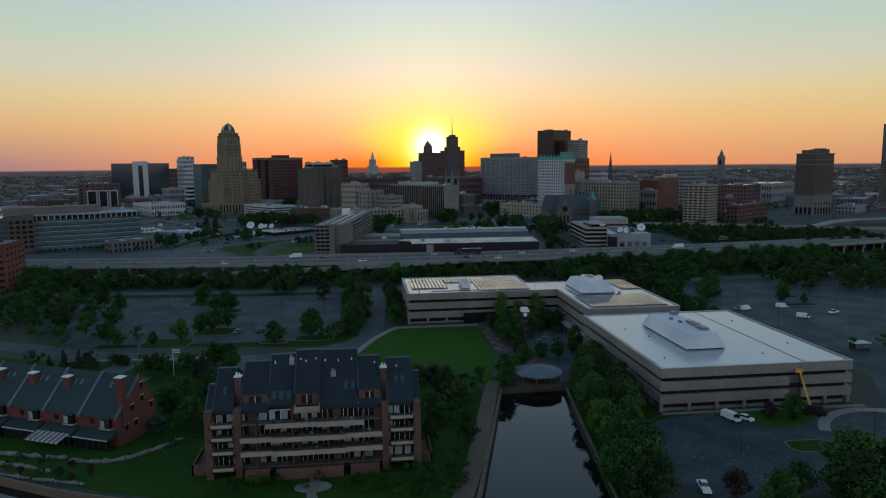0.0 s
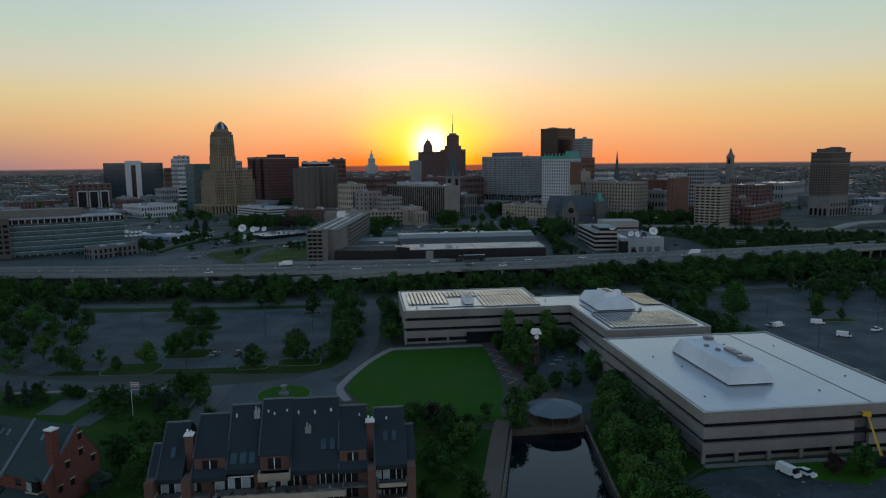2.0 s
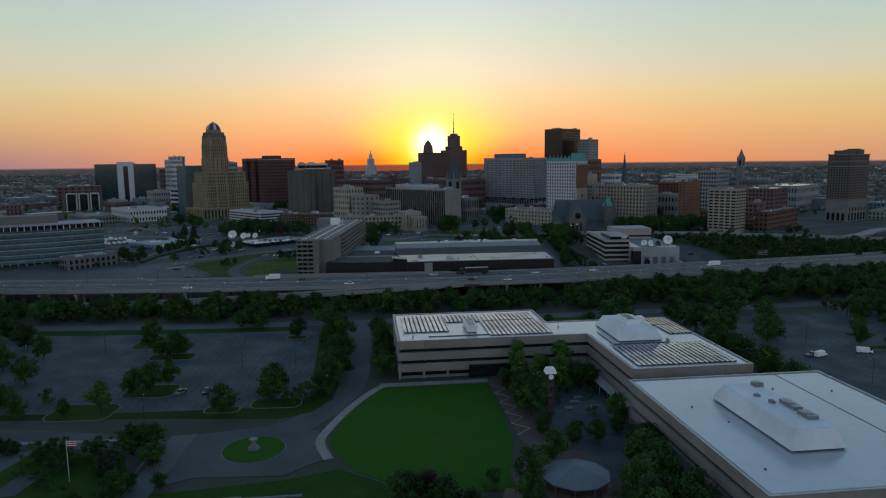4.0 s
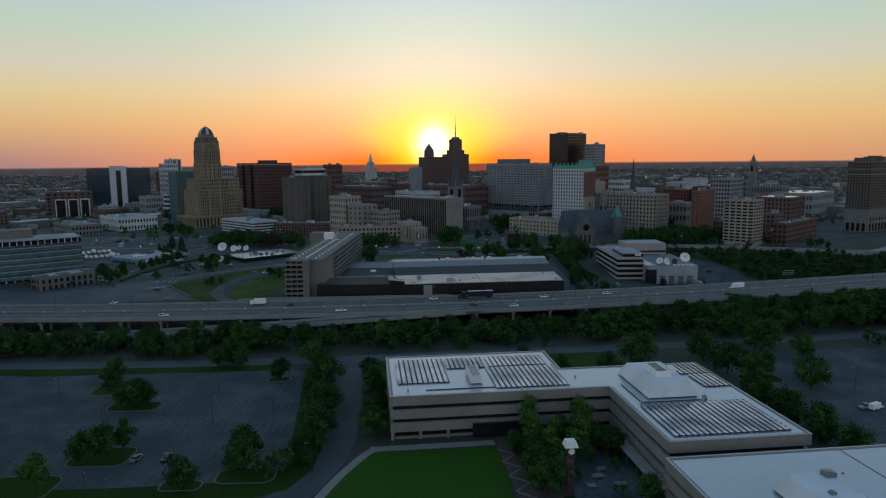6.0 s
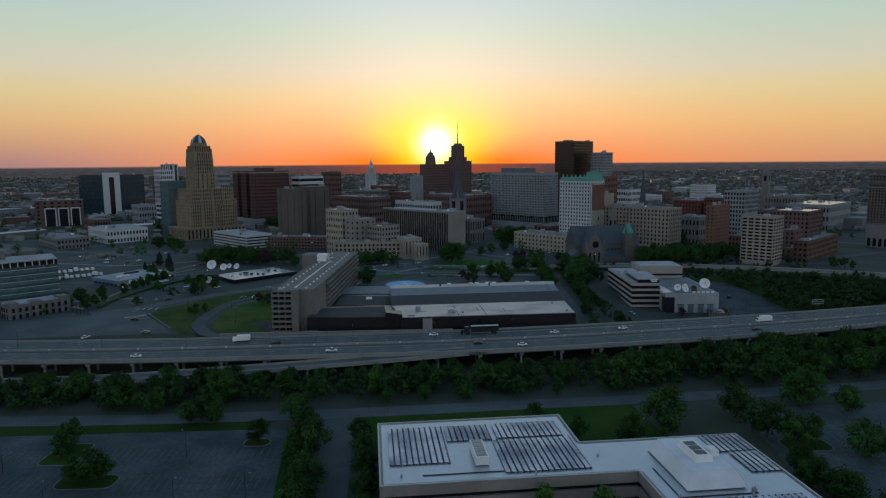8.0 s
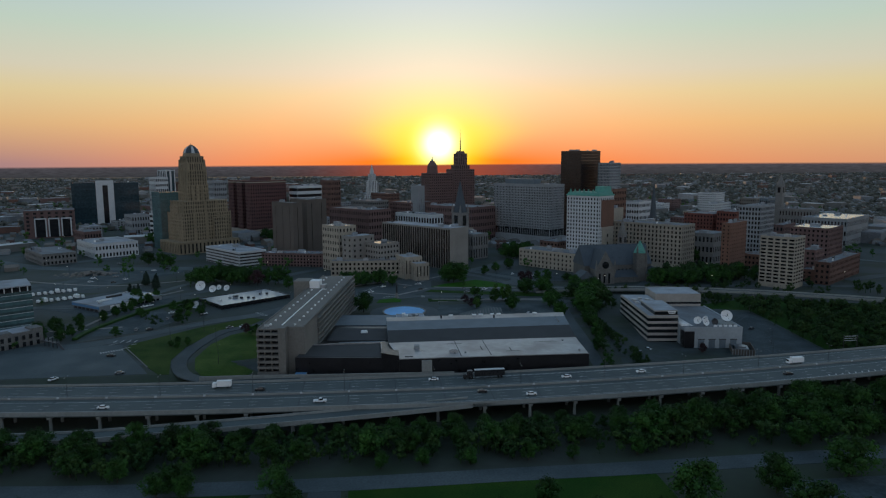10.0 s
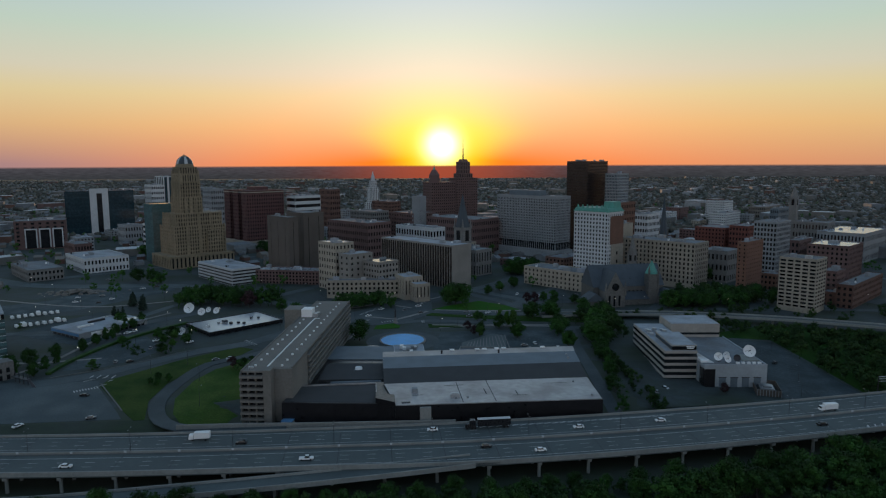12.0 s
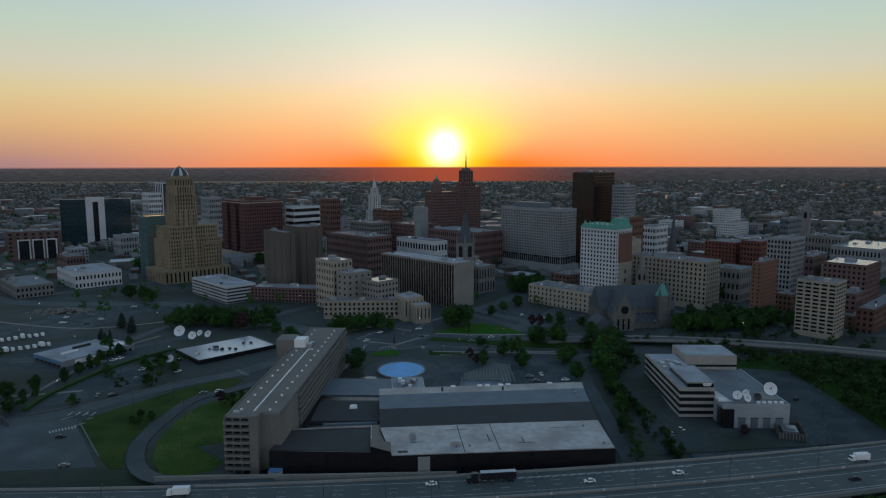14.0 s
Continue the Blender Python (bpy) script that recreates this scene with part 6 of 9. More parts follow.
for a, b, z0, z1, m in ((513.6, 531, 14.9, 17.4, "dark_roof"), (531, 547, 17.4, 18.7, "slate_blue"), (547, 556, 18.7, 18.9, "worn_roof")):
    xl, xr = 29.0, 130.5 + (a - 513) * 0.11
    part("vault_section", Geo().add([(xl, a, z0), (xr, a, z0), (xr + 1.7, b, z1), (xl, b, z1), (xl, a, z0 - 4), (xr, a, z0 - 4), (xr + 1.7, b, z1 - 4), (xl, b, z1 - 4)],
                                    [(0, 1, 2, 3), (7, 6, 5, 4), (0, 4, 5, 1), (1, 5, 6, 2), (2, 6, 7, 3), (3, 7, 4, 0)]), m, conv)
part("front_door_bay", Geo().box(44.5, 482.6, 0, 49.5, 484.5, 14.0), "concrete", conv)
for x in (64, 79):
    part("roof_joint", Geo().box(x, 484.6, 14.9, x + 0.35, 513, 15.02), "dark_roof", conv)
for x, y, s in ((42, 500, 2.6), (61, 489, 0.9), (66.5, 489.6, 0.9), (124, 486.5, 0.9), (121, 506, 0.8), (127.5, 541, 0.9), (128, 546, 0.9), (127, 536, 0.9)):
    part("roof_vent", Geo().box(x, y, 14.8, x + s, y + s, 15.2 + s * 0.6 + (3.2 if y > 515 else 0)), "grey_wall", conv)
for x, y, w, d in ((30.5, 486, 4, 2.2), (52, 508, 10, 0.35), (70, 494, 0.5, 8), (82, 491, 7, 0.4), (84.5, 491.5, 0.4, 6), (100, 506, 12, 0.3), (36, 496, 5, 0.4)):
    part("roof_patch", Geo().box(x + 6, y, 14.93, x + 6 + w, y + d, 14.99), "dark_roof", conv)
part("roof_unit", Geo().box(59, 490.5, 14.9, 63.4, 493, 16.6).box(59.6, 490.9, 16.6, 62.8, 492.6, 17.0), "metal", conv)
part("dark_roof_edge", Geo().box(-16, 517.2, 14.0, 25, 517.6, 14.7).box(25, 491, 14.0, 25.4, 517, 14.75), "worn_roof", conv)
for x, y in ((61, 550), (92, 548)):
    part("roof_stack", Geo().frustum(x, y, 18.4, 0.5, 20.6, 0.5, 8), "dark_metal", conv)
for x in (66, 80, 84, 91, 95, 117):
    part("roof_fan", Geo().box(x, 554, 18.6, x + 2.4, 556, 19.5), "white_paint", conv)
low = thing("linking_hall", "dark flat-roofed link between hotel and hall", "hall")
part("wall", Geo().prism([(-9, 520), (31, 516), (34, 596), (2, 600)], 2, 11.0), "black_wall", low)
part("roof", Geo().prism([(-6, 572), (36, 566), (36, 594), (1, 598)], 10.9, 11.5), "slate_blue", low)
part("roof", Geo().prism([(-4, 532), (30, 529), (31, 556), (-1, 560)], 10.9, 12.4), "dark_roof", low)
part("skylight_strip", Geo().box(2, 527, 10.9, 28, 530, 12.0, (0.3, 0.5)), "slate_blue", low)
part("roof_hatch", Geo().box(14, 546, 12.3, 18, 550, 13.4, (0.5, 0.5)), "white_paint", low)
annex = thing("white_annex", "low white-roofed annex crowded with ducts", "annex")
part("wall", Geo().box(36, 560, 3, 54, 596, 11.6), "white_wall", annex)
part("roof", Geo().box(36.3, 560.3, 11.6, 53.7, 595.7, 11.8), "pale_roof", annex)
for i in range(14):
    rr = random.Random(i)
    x, y, s = rr.uniform(38, 50), rr.uniform(564, 590), rr.uniform(0.8, 2.6)
    part("duct", Geo().box(x, y, 11.75, x + s, y + s * 1.4, 12.2 + s * 0.8), ("metal", "white_paint", "grey_wall")[i % 3], annex)
bar = thing("loading_block", "long dark low block behind the hall", "block")
part("wall", Geo().box(96, 574, 3, 134, 580, 9.6), "black_wall", bar)
part("roof", Geo().box(96.3, 574.3, 9.5, 133.7, 579.7, 9.8), "pale_roof", bar)
for i in range(7):
    part("rooftop_unit", Geo().box(99 + i * 5, 575.5, 9.7, 101.6 + i * 5, 578, 11), "metal", bar)
flat("tennis_court", [(72.5, 578.4), (96.6, 576), (101.2, 603.6), (78.6, 607.9)], "slate_blue", "blue-grey fenced sports court", "court", 0.1)
flat("car_park", [(60, 600), (72, 582), (150, 578), (156, 640), (118, 650), (70, 648)], "lot", "dark asphalt car park behind the hall", "car park", 0.05)
flat("pool_terrace", oval(43, 629, 24, 24), "asphalt", "dark paved terrace round the pool", "terrace", 0.07)
pool = thing("round_pool", "round bright blue pool with a pale rim", "pool")
part("basin", Geo().prism(oval(43, 629, 14.2, 16, 40), 4.9, land(43, 629) + 0.75), "pool", pool)
rim = Geo()
o, i_ = oval(43, 629, 15.2, 17, 40), oval(43, 629, 14.2, 16, 40)
for k in range(40):
    j = (k + 1) % 40
    rim.prism([o[k], o[j], i_[j], i_[k]], 4.9, land(43, 629) + 1.0)
part("rim", rim, "paving", pool)
spa = thing("round_fountain", "small round dark fountain basin", "fountain")
part("rim", Geo().prism(oval(23, 612, 5, 4.6), 4.9, 6.3), "paving", spa)
part("basin", Geo().prism(oval(23, 612, 4.2, 3.8), 6.2, 6.36), "glass", spa)


# ---- broadcasting building with dishes ----
def band_block(t, x0, y0, x1, y1, zb, bands, gap):
    """White bands with dark glass strips between."""
    part("glass_core", Geo().box(x0 + 0.2, y0 + 0.2, zb, x1 - 0.2, y1 - 0.2, bands[-1][1] - 0.8), "glass", t)
    for a, b in bands:
        part("white_band", Geo().box(x0, y0, a, x1, y1, b), "band_panel", t)
    part("roof", Geo().box(x0 + 0.5, y0 + 0.5, bands[-1][1] - 0.1, x1 - 0.5, y1 - 0.5, bands[-1][1] + 0.12), "pale_roof", t)


tv = thing("broadcast_building", "white and black banded office with rooftop dishes", "office building", pose(184, 542.5, 0, 0, 0, -6.5) @ pose(-181, -540, 0))
band_block(tv, 181, 540, 199, 604, 0.5, [(2.9, 4.4), (6.3, 7.9), (9.9, 11.4), (13.4, 14.9), (16.8, 18.2)], 1.8)
band_block(tv, 185, 541, 199, 571, 18, [(18.25, 18.5), (20.6, 21.2)], 1)
band_block(tv, 200, 588, 230, 612, 3, [(9, 11), (12.8, 15.0), (16.4, 21.8)], 1)
part("studio_wall", Geo().box(199, 529, 0, 232.5, 588, 13.2), "studio_panel", tv)
part("ground_storey", Geo().box(181.1, 540.1, 0, 198.9, 603, 1.8), "dull_brick", tv)
part("roof_parapet", Geo().box(199, 529, 13.2, 232.5, 529.6, 14.0).box(231.9, 529.6, 13.2, 232.5, 588, 14.0), "studio_panel", tv)
for i in range(9):
    part("roof_unit", Geo().box(183 + (i % 3) * 4.6, 574 + (i // 3) * 5, 18.1, 185.2 + (i % 3) * 4.6, 576.4 + (i // 3) * 5, 19.4 + (i % 2) * 0.7), "metal", tv)
for i in range(5):
    part("roof_box", Geo().box(217 + i * 2.9, 531, 13.4, 218.6 + i * 2.9, 532.4, 14.5), "white_paint", tv)
part("dish_plinth", Geo().box(222.5, 536, 13.4, 231.5, 547, 14.2), "concrete", tv)
part("studio_roof", Geo().box(199.4, 529.4, 13.2, 232.1, 587.6, 13.5), "grey_roof", tv)
part("entrance", Geo().box(199, 528, 0, 204.5, 536, 11.5), "black_wall", tv)
part("entrance_skylight", Geo().add([(199, 534, 13.5), (206, 534, 13.5), (199, 545, 17)], [(0, 1, 2), (2, 1, 0)]).box(199, 534, 13.4, 203, 540, 14.6), "white_paint", tv)
for i in range(4):
    part("garage_door", Geo().box(207 + i * 6.2, 528.8, 0.5, 210.6 + i * 6.2, 529.1, 6.6), "slate_blue", tv)
    part("door_frame", Geo().box(206.7 + i * 6.2, 528.7, 6.6, 210.9 + i * 6.2, 529.1, 6.95), "dark_metal", tv)
part("sign_bar", Geo().box(193.0, 540.8, 20.1, 197.6, 541.1, 20.7), "white_paint", tv)
part("sign_bar", Geo().box(193.4, 540.8, 19.3, 197.2, 541.1, 19.8), "white_paint", tv)


def dish(x, y, z, r, az, el, name="satellite_dish", label="white rooftop satellite dish on a steel mount", colour="white_paint"):
    t = thing(name, label, "satellite dish", pose(x, y, z))
    part("mount", Geo().tube((0, 0, -r * 1.25), (0, 0, 0), r * 0.12, r * 0.08, 8).tube((-r * 0.5, 0, -r * 1.25), (0, 0, -r * 0.2), 0.08).tube((r * 0.5, 0, -r * 1.25), (0, 0, -r * 0.2), 0.08), "dark_metal", t)
    g = Geo()
    n, rings = 24, 5
    for k in range(rings + 1):
        q = k / rings * r
        g.v += [(q * math.cos(2 * math.pi * i / n), q * math.sin(2 * math.pi * i / n), 0.30 * q * q / r) for i in range(n)]
        if k:
            b = (k - 1) * n
            g.f += [(b + i, b + (i + 1) % n, b + n + (i + 1) % n, b + n + i) for i in range(n)]
    turn = look((0, 0, 0), Vector((math.sin(radians(az)) * math.cos(radians(el)), math.cos(radians(az)) * math.cos(radians(el)), math.sin(radians(el))))) @ pose(0, 0, 0, 180, 0, 0)
    part("reflector", g, colour, t, m=turn, smooth=True)
    feed = Geo().tube((r * 0.7, 0, 0.15 * r), (0, 0, r * 0.62), 0.05).tube((-r * 0.35, r * 0.6, 0.15 * r), (0, 0, r * 0.62), 0.05).tube((-r * 0.35, -r * 0.6, 0.15 * r), (0, 0, r * 0.62), 0.05).frustum(0, 0, r * 0.55, r * 0.1, r * 0.75, r * 0.07, 8)
    part("feed", feed, "dark_metal", t, m=turn)
    return t


dish(230.7, 538.7, 17.6, 3.4, 190, 28)
dish(211, 534.5, 16.4, 2.3, 225, 30)
dish(214.5, 532.0, 15.8, 2.1, 170, 28)
dish(217, 537, 16.4, 1.9, 240, 30)
dish(220.5, 533.0, 15.8, 2.0, 185, 15, "black_mesh_dish", "black mesh rooftop satellite dish", "dark_metal")
dish(-119.8, 731, 9, 4.2, 190, 30, "ground_dish", "large white ground-mounted satellite dish")
dish(-107, 717, 9, 3.0, 190, 30, "ground_dish", "white ground-mounted satellite dish")
dish(-104, 726, 8.5, 2.2, 200, 30, "ground_dish", "small white ground-mounted satellite dish")
dish(-97, 722, 8.6, 2.6, 200, 30, "ground_dish", "white ground-mounted satellite dish")
dish(-107, 663, 7.2, 2.8, 200, 30, "ground_dish", "white ground-mounted satellite dish")
block("flat_studio", "low black building with a bright white flat roof", (-86.5, 653), 38, 38, 56, 8.6, "black_wall", "glass", floors=1, bay=5, wf=0.7, hf=0.5, roof="white_roof", units=0, attic=0.7)
fl = thing("roof_plant", "cluster of dark rooftop machines", "rooftop plant", pose(-86.5, 653, 0, 0, 0, 38))
for i in range(11):
    rr = random.Random(40 + i)
    x, y, s = (rr.uniform(16, 26), rr.uniform(14, 24), rr.uniform(1.2, 3.0)) if i < 6 else (rr.uniform(4, 50), rr.uniform(4, 34), rr.uniform(0.8, 1.8))
    part("machine", Geo().box(x, y, 8.1, x + s, y + s * 1.2, 8.6 + s * 0.5), ("dark_metal", "grey_wall")[i % 2], fl)

# ---- green glass office and stone house by the highway ----
go = thing("green_glass_office", "long curved office with pale green glass bands", "office building", pose(-282, 562, 0, 0, 0, 29.6))


def bow(x):
    return 4.0 * math.sin(math.pi * min(max((x - 21) / 80, 0), 1))


for k in range(7):
    z0 = 6.5 + k * 3.95
    xs = [21 + 80 * i / 18 for i in range(19)]
    outer = lambda d: [(x, d - bow(x)) for x in xs]
    if k < 6:
        part("glass_band", Geo().prism(outer(0.0) + [(101, 30), (21, 30)], z0, z0 + 2.3), "green_glass", go, "pale green glass band")
        part("window_strip", Geo().prism(outer(0.35) + [(100.6, 29.5), (21, 29.5)], z0 + 2.3, z0 + 3.95), "teal_glass", go)
        part("sill_line", Geo().prism(outer(-0.12) + [(101.1, 30), (21, 30)], z0 + 2.1, z0 + 2.32), "white_wall", go)
    else:
        part("window_strip", Geo().prism(outer(1.8) + [(99, 28), (21, 28)], z0, z0 + 3.2), "glass", go)
        part("roof", Geo().prism(outer(0.2) + [(100.5, 29.5), (21, 29.5)], z0 + 3.2, z0 + 3.9), "pale_roof", go)
for i in range(19):
    x = 23 + i * 4.2
    part("mullion", Geo().box(x, 1.2 - bow(x), 30.2, x + 0.6, 1.9 - bow(x), 33.4), "white_wall", go)
part("ground_floor", Geo().box(-50, 3, 3, 98, 28, 6.6), "dark_concrete", go)
for i in range(16):
    x = 23 + i * 5
    part("column", Geo().frustum(x, 1.0 - bow(x), 3.5, 0.5, 6.6, 0.5, 8), "white_wall", go)
part("penthouse", Geo().box(2, 12, 33.5, 72, 28, 40), "taupe", go)
part("stair_core", Geo().box(3, -4, 3, 21.2, 26, 35), "umber", go, "dark brown stair core")
part("west_wing", Geo().box(-60, 2, 3, 3, 30, 33), "green_glass", go)
for k in range(6):
    for i in range(4):
        part("window", Geo().box(4.2 + i * 4.3, -4.15, 8.6 + k * 3.95, 7.0 + i * 4.3, -3.95, 10.8 + k * 3.95), "glass", go)
    part("window_strip", Geo().box(-59, 1.85, 8.8 + k * 3.95, 2.8, 2.1, 10.4 + k * 3.95), "teal_glass", go)
stone_h = thing("stone_house", "two-storey pale stone house with arched windows", "house", pose(-197, 552, 0, 0, 0, 46))
part("wall", Geo().box(0, 0, 3.2, 34, 14, 13.5).box(-0.4, -0.6, 3.2, 5, 6, 15).box(12, -0.6, 3.2, 18, 6, 14.6).box(28, -0.6, 3.2, 34.4, 8, 15), "stone", stone_h)
part("roof", Geo().box(0.5, 0.5, 13.4, 33.5, 13.5, 14.0), "pale_roof", stone_h)
for i in range(9):
    for z in (5.2, 9.2):
        part("window", Geo().box(1 + i * 3.7, -0.72, z, 2.6 + i * 3.7, -0.55, z + 2.6), "glass", stone_h)
for i in range(3):
    for z in (5.2, 9.2):
        part("window", Geo().box(-0.52, 2 + i * 4, z, -0.38, 3.6 + i * 4, z + 2.6), "glass", stone_h)
tower_l = block("brick_apartment_block", "red brick apartment block with pale balconies", (-202, 403), 97, 40, 30, 29.6, "red_brick", floors=8, bay=6, wf=0.5, hf=0.4, z0=-0.5, units=2, single=True)
depot = thing("service_depot", "low grey service depot with a wide roof", "depot", pose(-171, 655, 0, 0, 0, 52))
part("wall", Geo().box(0, 0, 3, 50, 34, 9.4), "grey_wall", depot)
part("roof", Geo().box(-0.3, -0.3, 9.4, 50.3, 34.3, 9.9), "pale_roof", depot)
part("white_roof_bay", Geo().box(34, 2, 9.8, 48, 12, 10.6, (0.4, 1)), "white_roof", depot)
for i in range(12):
    part("rooftop_unit", Geo().box(5 + (i * 11.7) % 38, 8 + (i * 7.3) % 22, 9.8, 6.6 + (i * 11.7) % 38 + (i % 3), 9.6 + (i * 7.3) % 22, 10.7 + 0.3 * (i % 3)), ("metal", "white_paint", "dark_metal")[i % 3], depot)
part("white_fascia", Geo().box(8, -0.6, 6.4, 24, -0.25, 9.0), "white_paint", depot)
for i in range(7):
    part("side_window", Geo().box(26 + i * 3.2, -0.35, 5.2, 28.2 + i * 3.2, -0.1, 7.4), "glass", depot)
part("blue_fascia", Geo().box(-0.5, 0, 7.6, -0.2, 34, 9.3), "blue_paint", depot)
for i in range(6):
    part("bay_door", Geo().box(-0.4, 2 + i * 5.2, 3, -0.1, 5.6 + i * 5.2, 7.2), "dark_metal", depot)

# ---- homes on the waterfront ----
condo = thing("condominium_block", "brick condominium with stepped dark shingle roofs and cream balconies", "apartment building")
part("body", Geo().box(-37.5, 156.5, -0.2, 11.6, 178, 15.6), "dull_brick", condo)
# roof bays: x0, x1, ridge y, ridge z, eave y, eave z
for x0, x1, ry, rz, ey, ez in ((-37.8, -36.1, 161, 20.6, 155.2, 15.8), (-36.1, -31.4, 164, 23.6, 155.0, 15.9), (-29.7, -23.5, 164, 24.9, 156.6, 18.9), (-29.9, -23.5, 160.5, 19.6, 154.8, 15.9), (-23.5, -17.4, 164.3, 26.4, 155.6, 16.8),
                               (-17.4, -11.6, 164.5, 27.2, 155.6, 19.2), (-11.6, -2.5, 164.5, 27.0, 155.0, 16.0), (-2.5, 3.0, 164, 25.2, 156.4, 19.0), (-2.5, 3.2, 160, 19.6, 154.8, 15.9), (4.4, 10.6, 164, 24.4, 155.2, 16.0), (10.6, 12.4, 162, 21.4, 156.0, 15.6)):
    g = Geo().add([(x0, ey, ez), (x1, ey, ez), (x1, ry, rz), (x0, ry, rz), (x1, ry + 12, ez - 1), (x0, ry + 12, ez - 1), (x0, ey, ez - 0.5), (x1, ey, ez - 0.5), (x0, ry + 12, 13.5), (x1, ry + 12, 13.5), (x0, ey, ez - 0.9), (x1, ey, ez - 0.9)],
                  [(0, 1, 2, 3), (3, 2, 4, 5), (0, 6, 7, 1), (0, 3, 5, 8, 10, 6), (1, 7, 11, 9, 4, 2), (5, 4, 9, 8), (6, 10, 11, 7)])
    part("roof_bay", g, "shingle", condo)
    part("ridge_cap", Geo().box(x0 - 0.05, ry - 0.2, rz - 0.12, x1 + 0.05, ry + 0.2, rz + 0.14), "slate_blue", condo)
    part("verge_board", Geo().add([(x0 - 0.12, ey, ez), (x0 + 0.14, ey, ez), (x0 + 0.14, ry, rz), (x0 - 0.12, ry, rz), (x0 - 0.12, ey, ez + 0.18), (x0 + 0.14, ey, ez + 0.18), (x0 + 0.14, ry, rz + 0.18), (x0 - 0.12, ry, rz + 0.18)],
                                  [(0, 3, 2, 1), (4, 5, 6, 7), (0, 1, 5, 4), (2, 3, 7, 6), (0, 4, 7, 3), (1, 2, 6, 5)]), "dark_slate", condo)
for x0, x1, z0, z1, y in ((-29.4, -23.7, 16.6, 18.9, 156.4), (-17.2, -11.8, 16.2, 19.0, 155.5), (-2.3, 2.8, 16.6, 18.9, 156.2)):
    part("dormer_wall", Geo().box(x0, y, z0, x1, y + 4, z1), "dull_brick", condo)
    part("dormer_window", Geo().box(x0 + 1.5, y - 0.12, z0 + 0.4, x1 - 1.5, y + 0.1, z1 - 0.3), "glass", condo)
    part("dormer_frame", Geo().box((x0 + x1) / 2 - 0.08, y - 0.18, z0 + 0.4, (x0 + x1) / 2 + 0.08, y - 0.1, z1 - 0.3), "white_paint", condo)
part("dormer_balcony", Geo().box(-17.4, 153.4, 15.2, -11.5, 153.7, 16.5).box(-17.4, 153.4, 15.0, -11.5, 156.4, 15.3).box(-17.4, 153.6, 15.2, -17.15, 155.6, 16.5).box(-11.75, 153.6, 15.2, -11.5, 155.6, 16.5), "cream", condo)
for x in (-37.0, -30.4, 3.8, 11.4):
    part("brick_pier", Geo().box(x - 0.8, 153.4, -0.2, x + 0.8, 157, 16.2), "dull_brick", condo)
for x, z, y in ((-30.8, 22.6, 159.5), (3.7, 23.2, 160)):
    part("chimney", Geo().box(x - 0.75, y - 0.8, 12, x + 0.75, y + 0.8, z), "dull_brick", condo)
    part("chimney_cap", Geo().box(x - 0.9, y - 0.95, z, x + 0.9, y + 0.95, z + 0.25).frustum(x - 0.3, y, z + 0.25, 0.22, z + 1.1, 0.18, 8).frustum(x + 0.35, y, z + 0.25, 0.22, z + 0.9, 0.18, 8), "white_paint", condo)
for x, z, y in ((-18.4, 25.6, 162.6), (-8.4, 22.6, 160.2)):
    part("roof_flue", Geo().box(x - 0.6, y - 0.5, z - 1.5, x + 0.6, y + 0.5, z).frustum(x - 0.2, y, z, 0.2, z + 0.9, 0.16, 8).frustum(x + 0.3, y, z, 0.18, z + 0.6, 0.15, 8), "metal", condo)
FLOORS = (2.2, 6.2, 9.5, 12.6)
cur_rnd = random.Random(12)
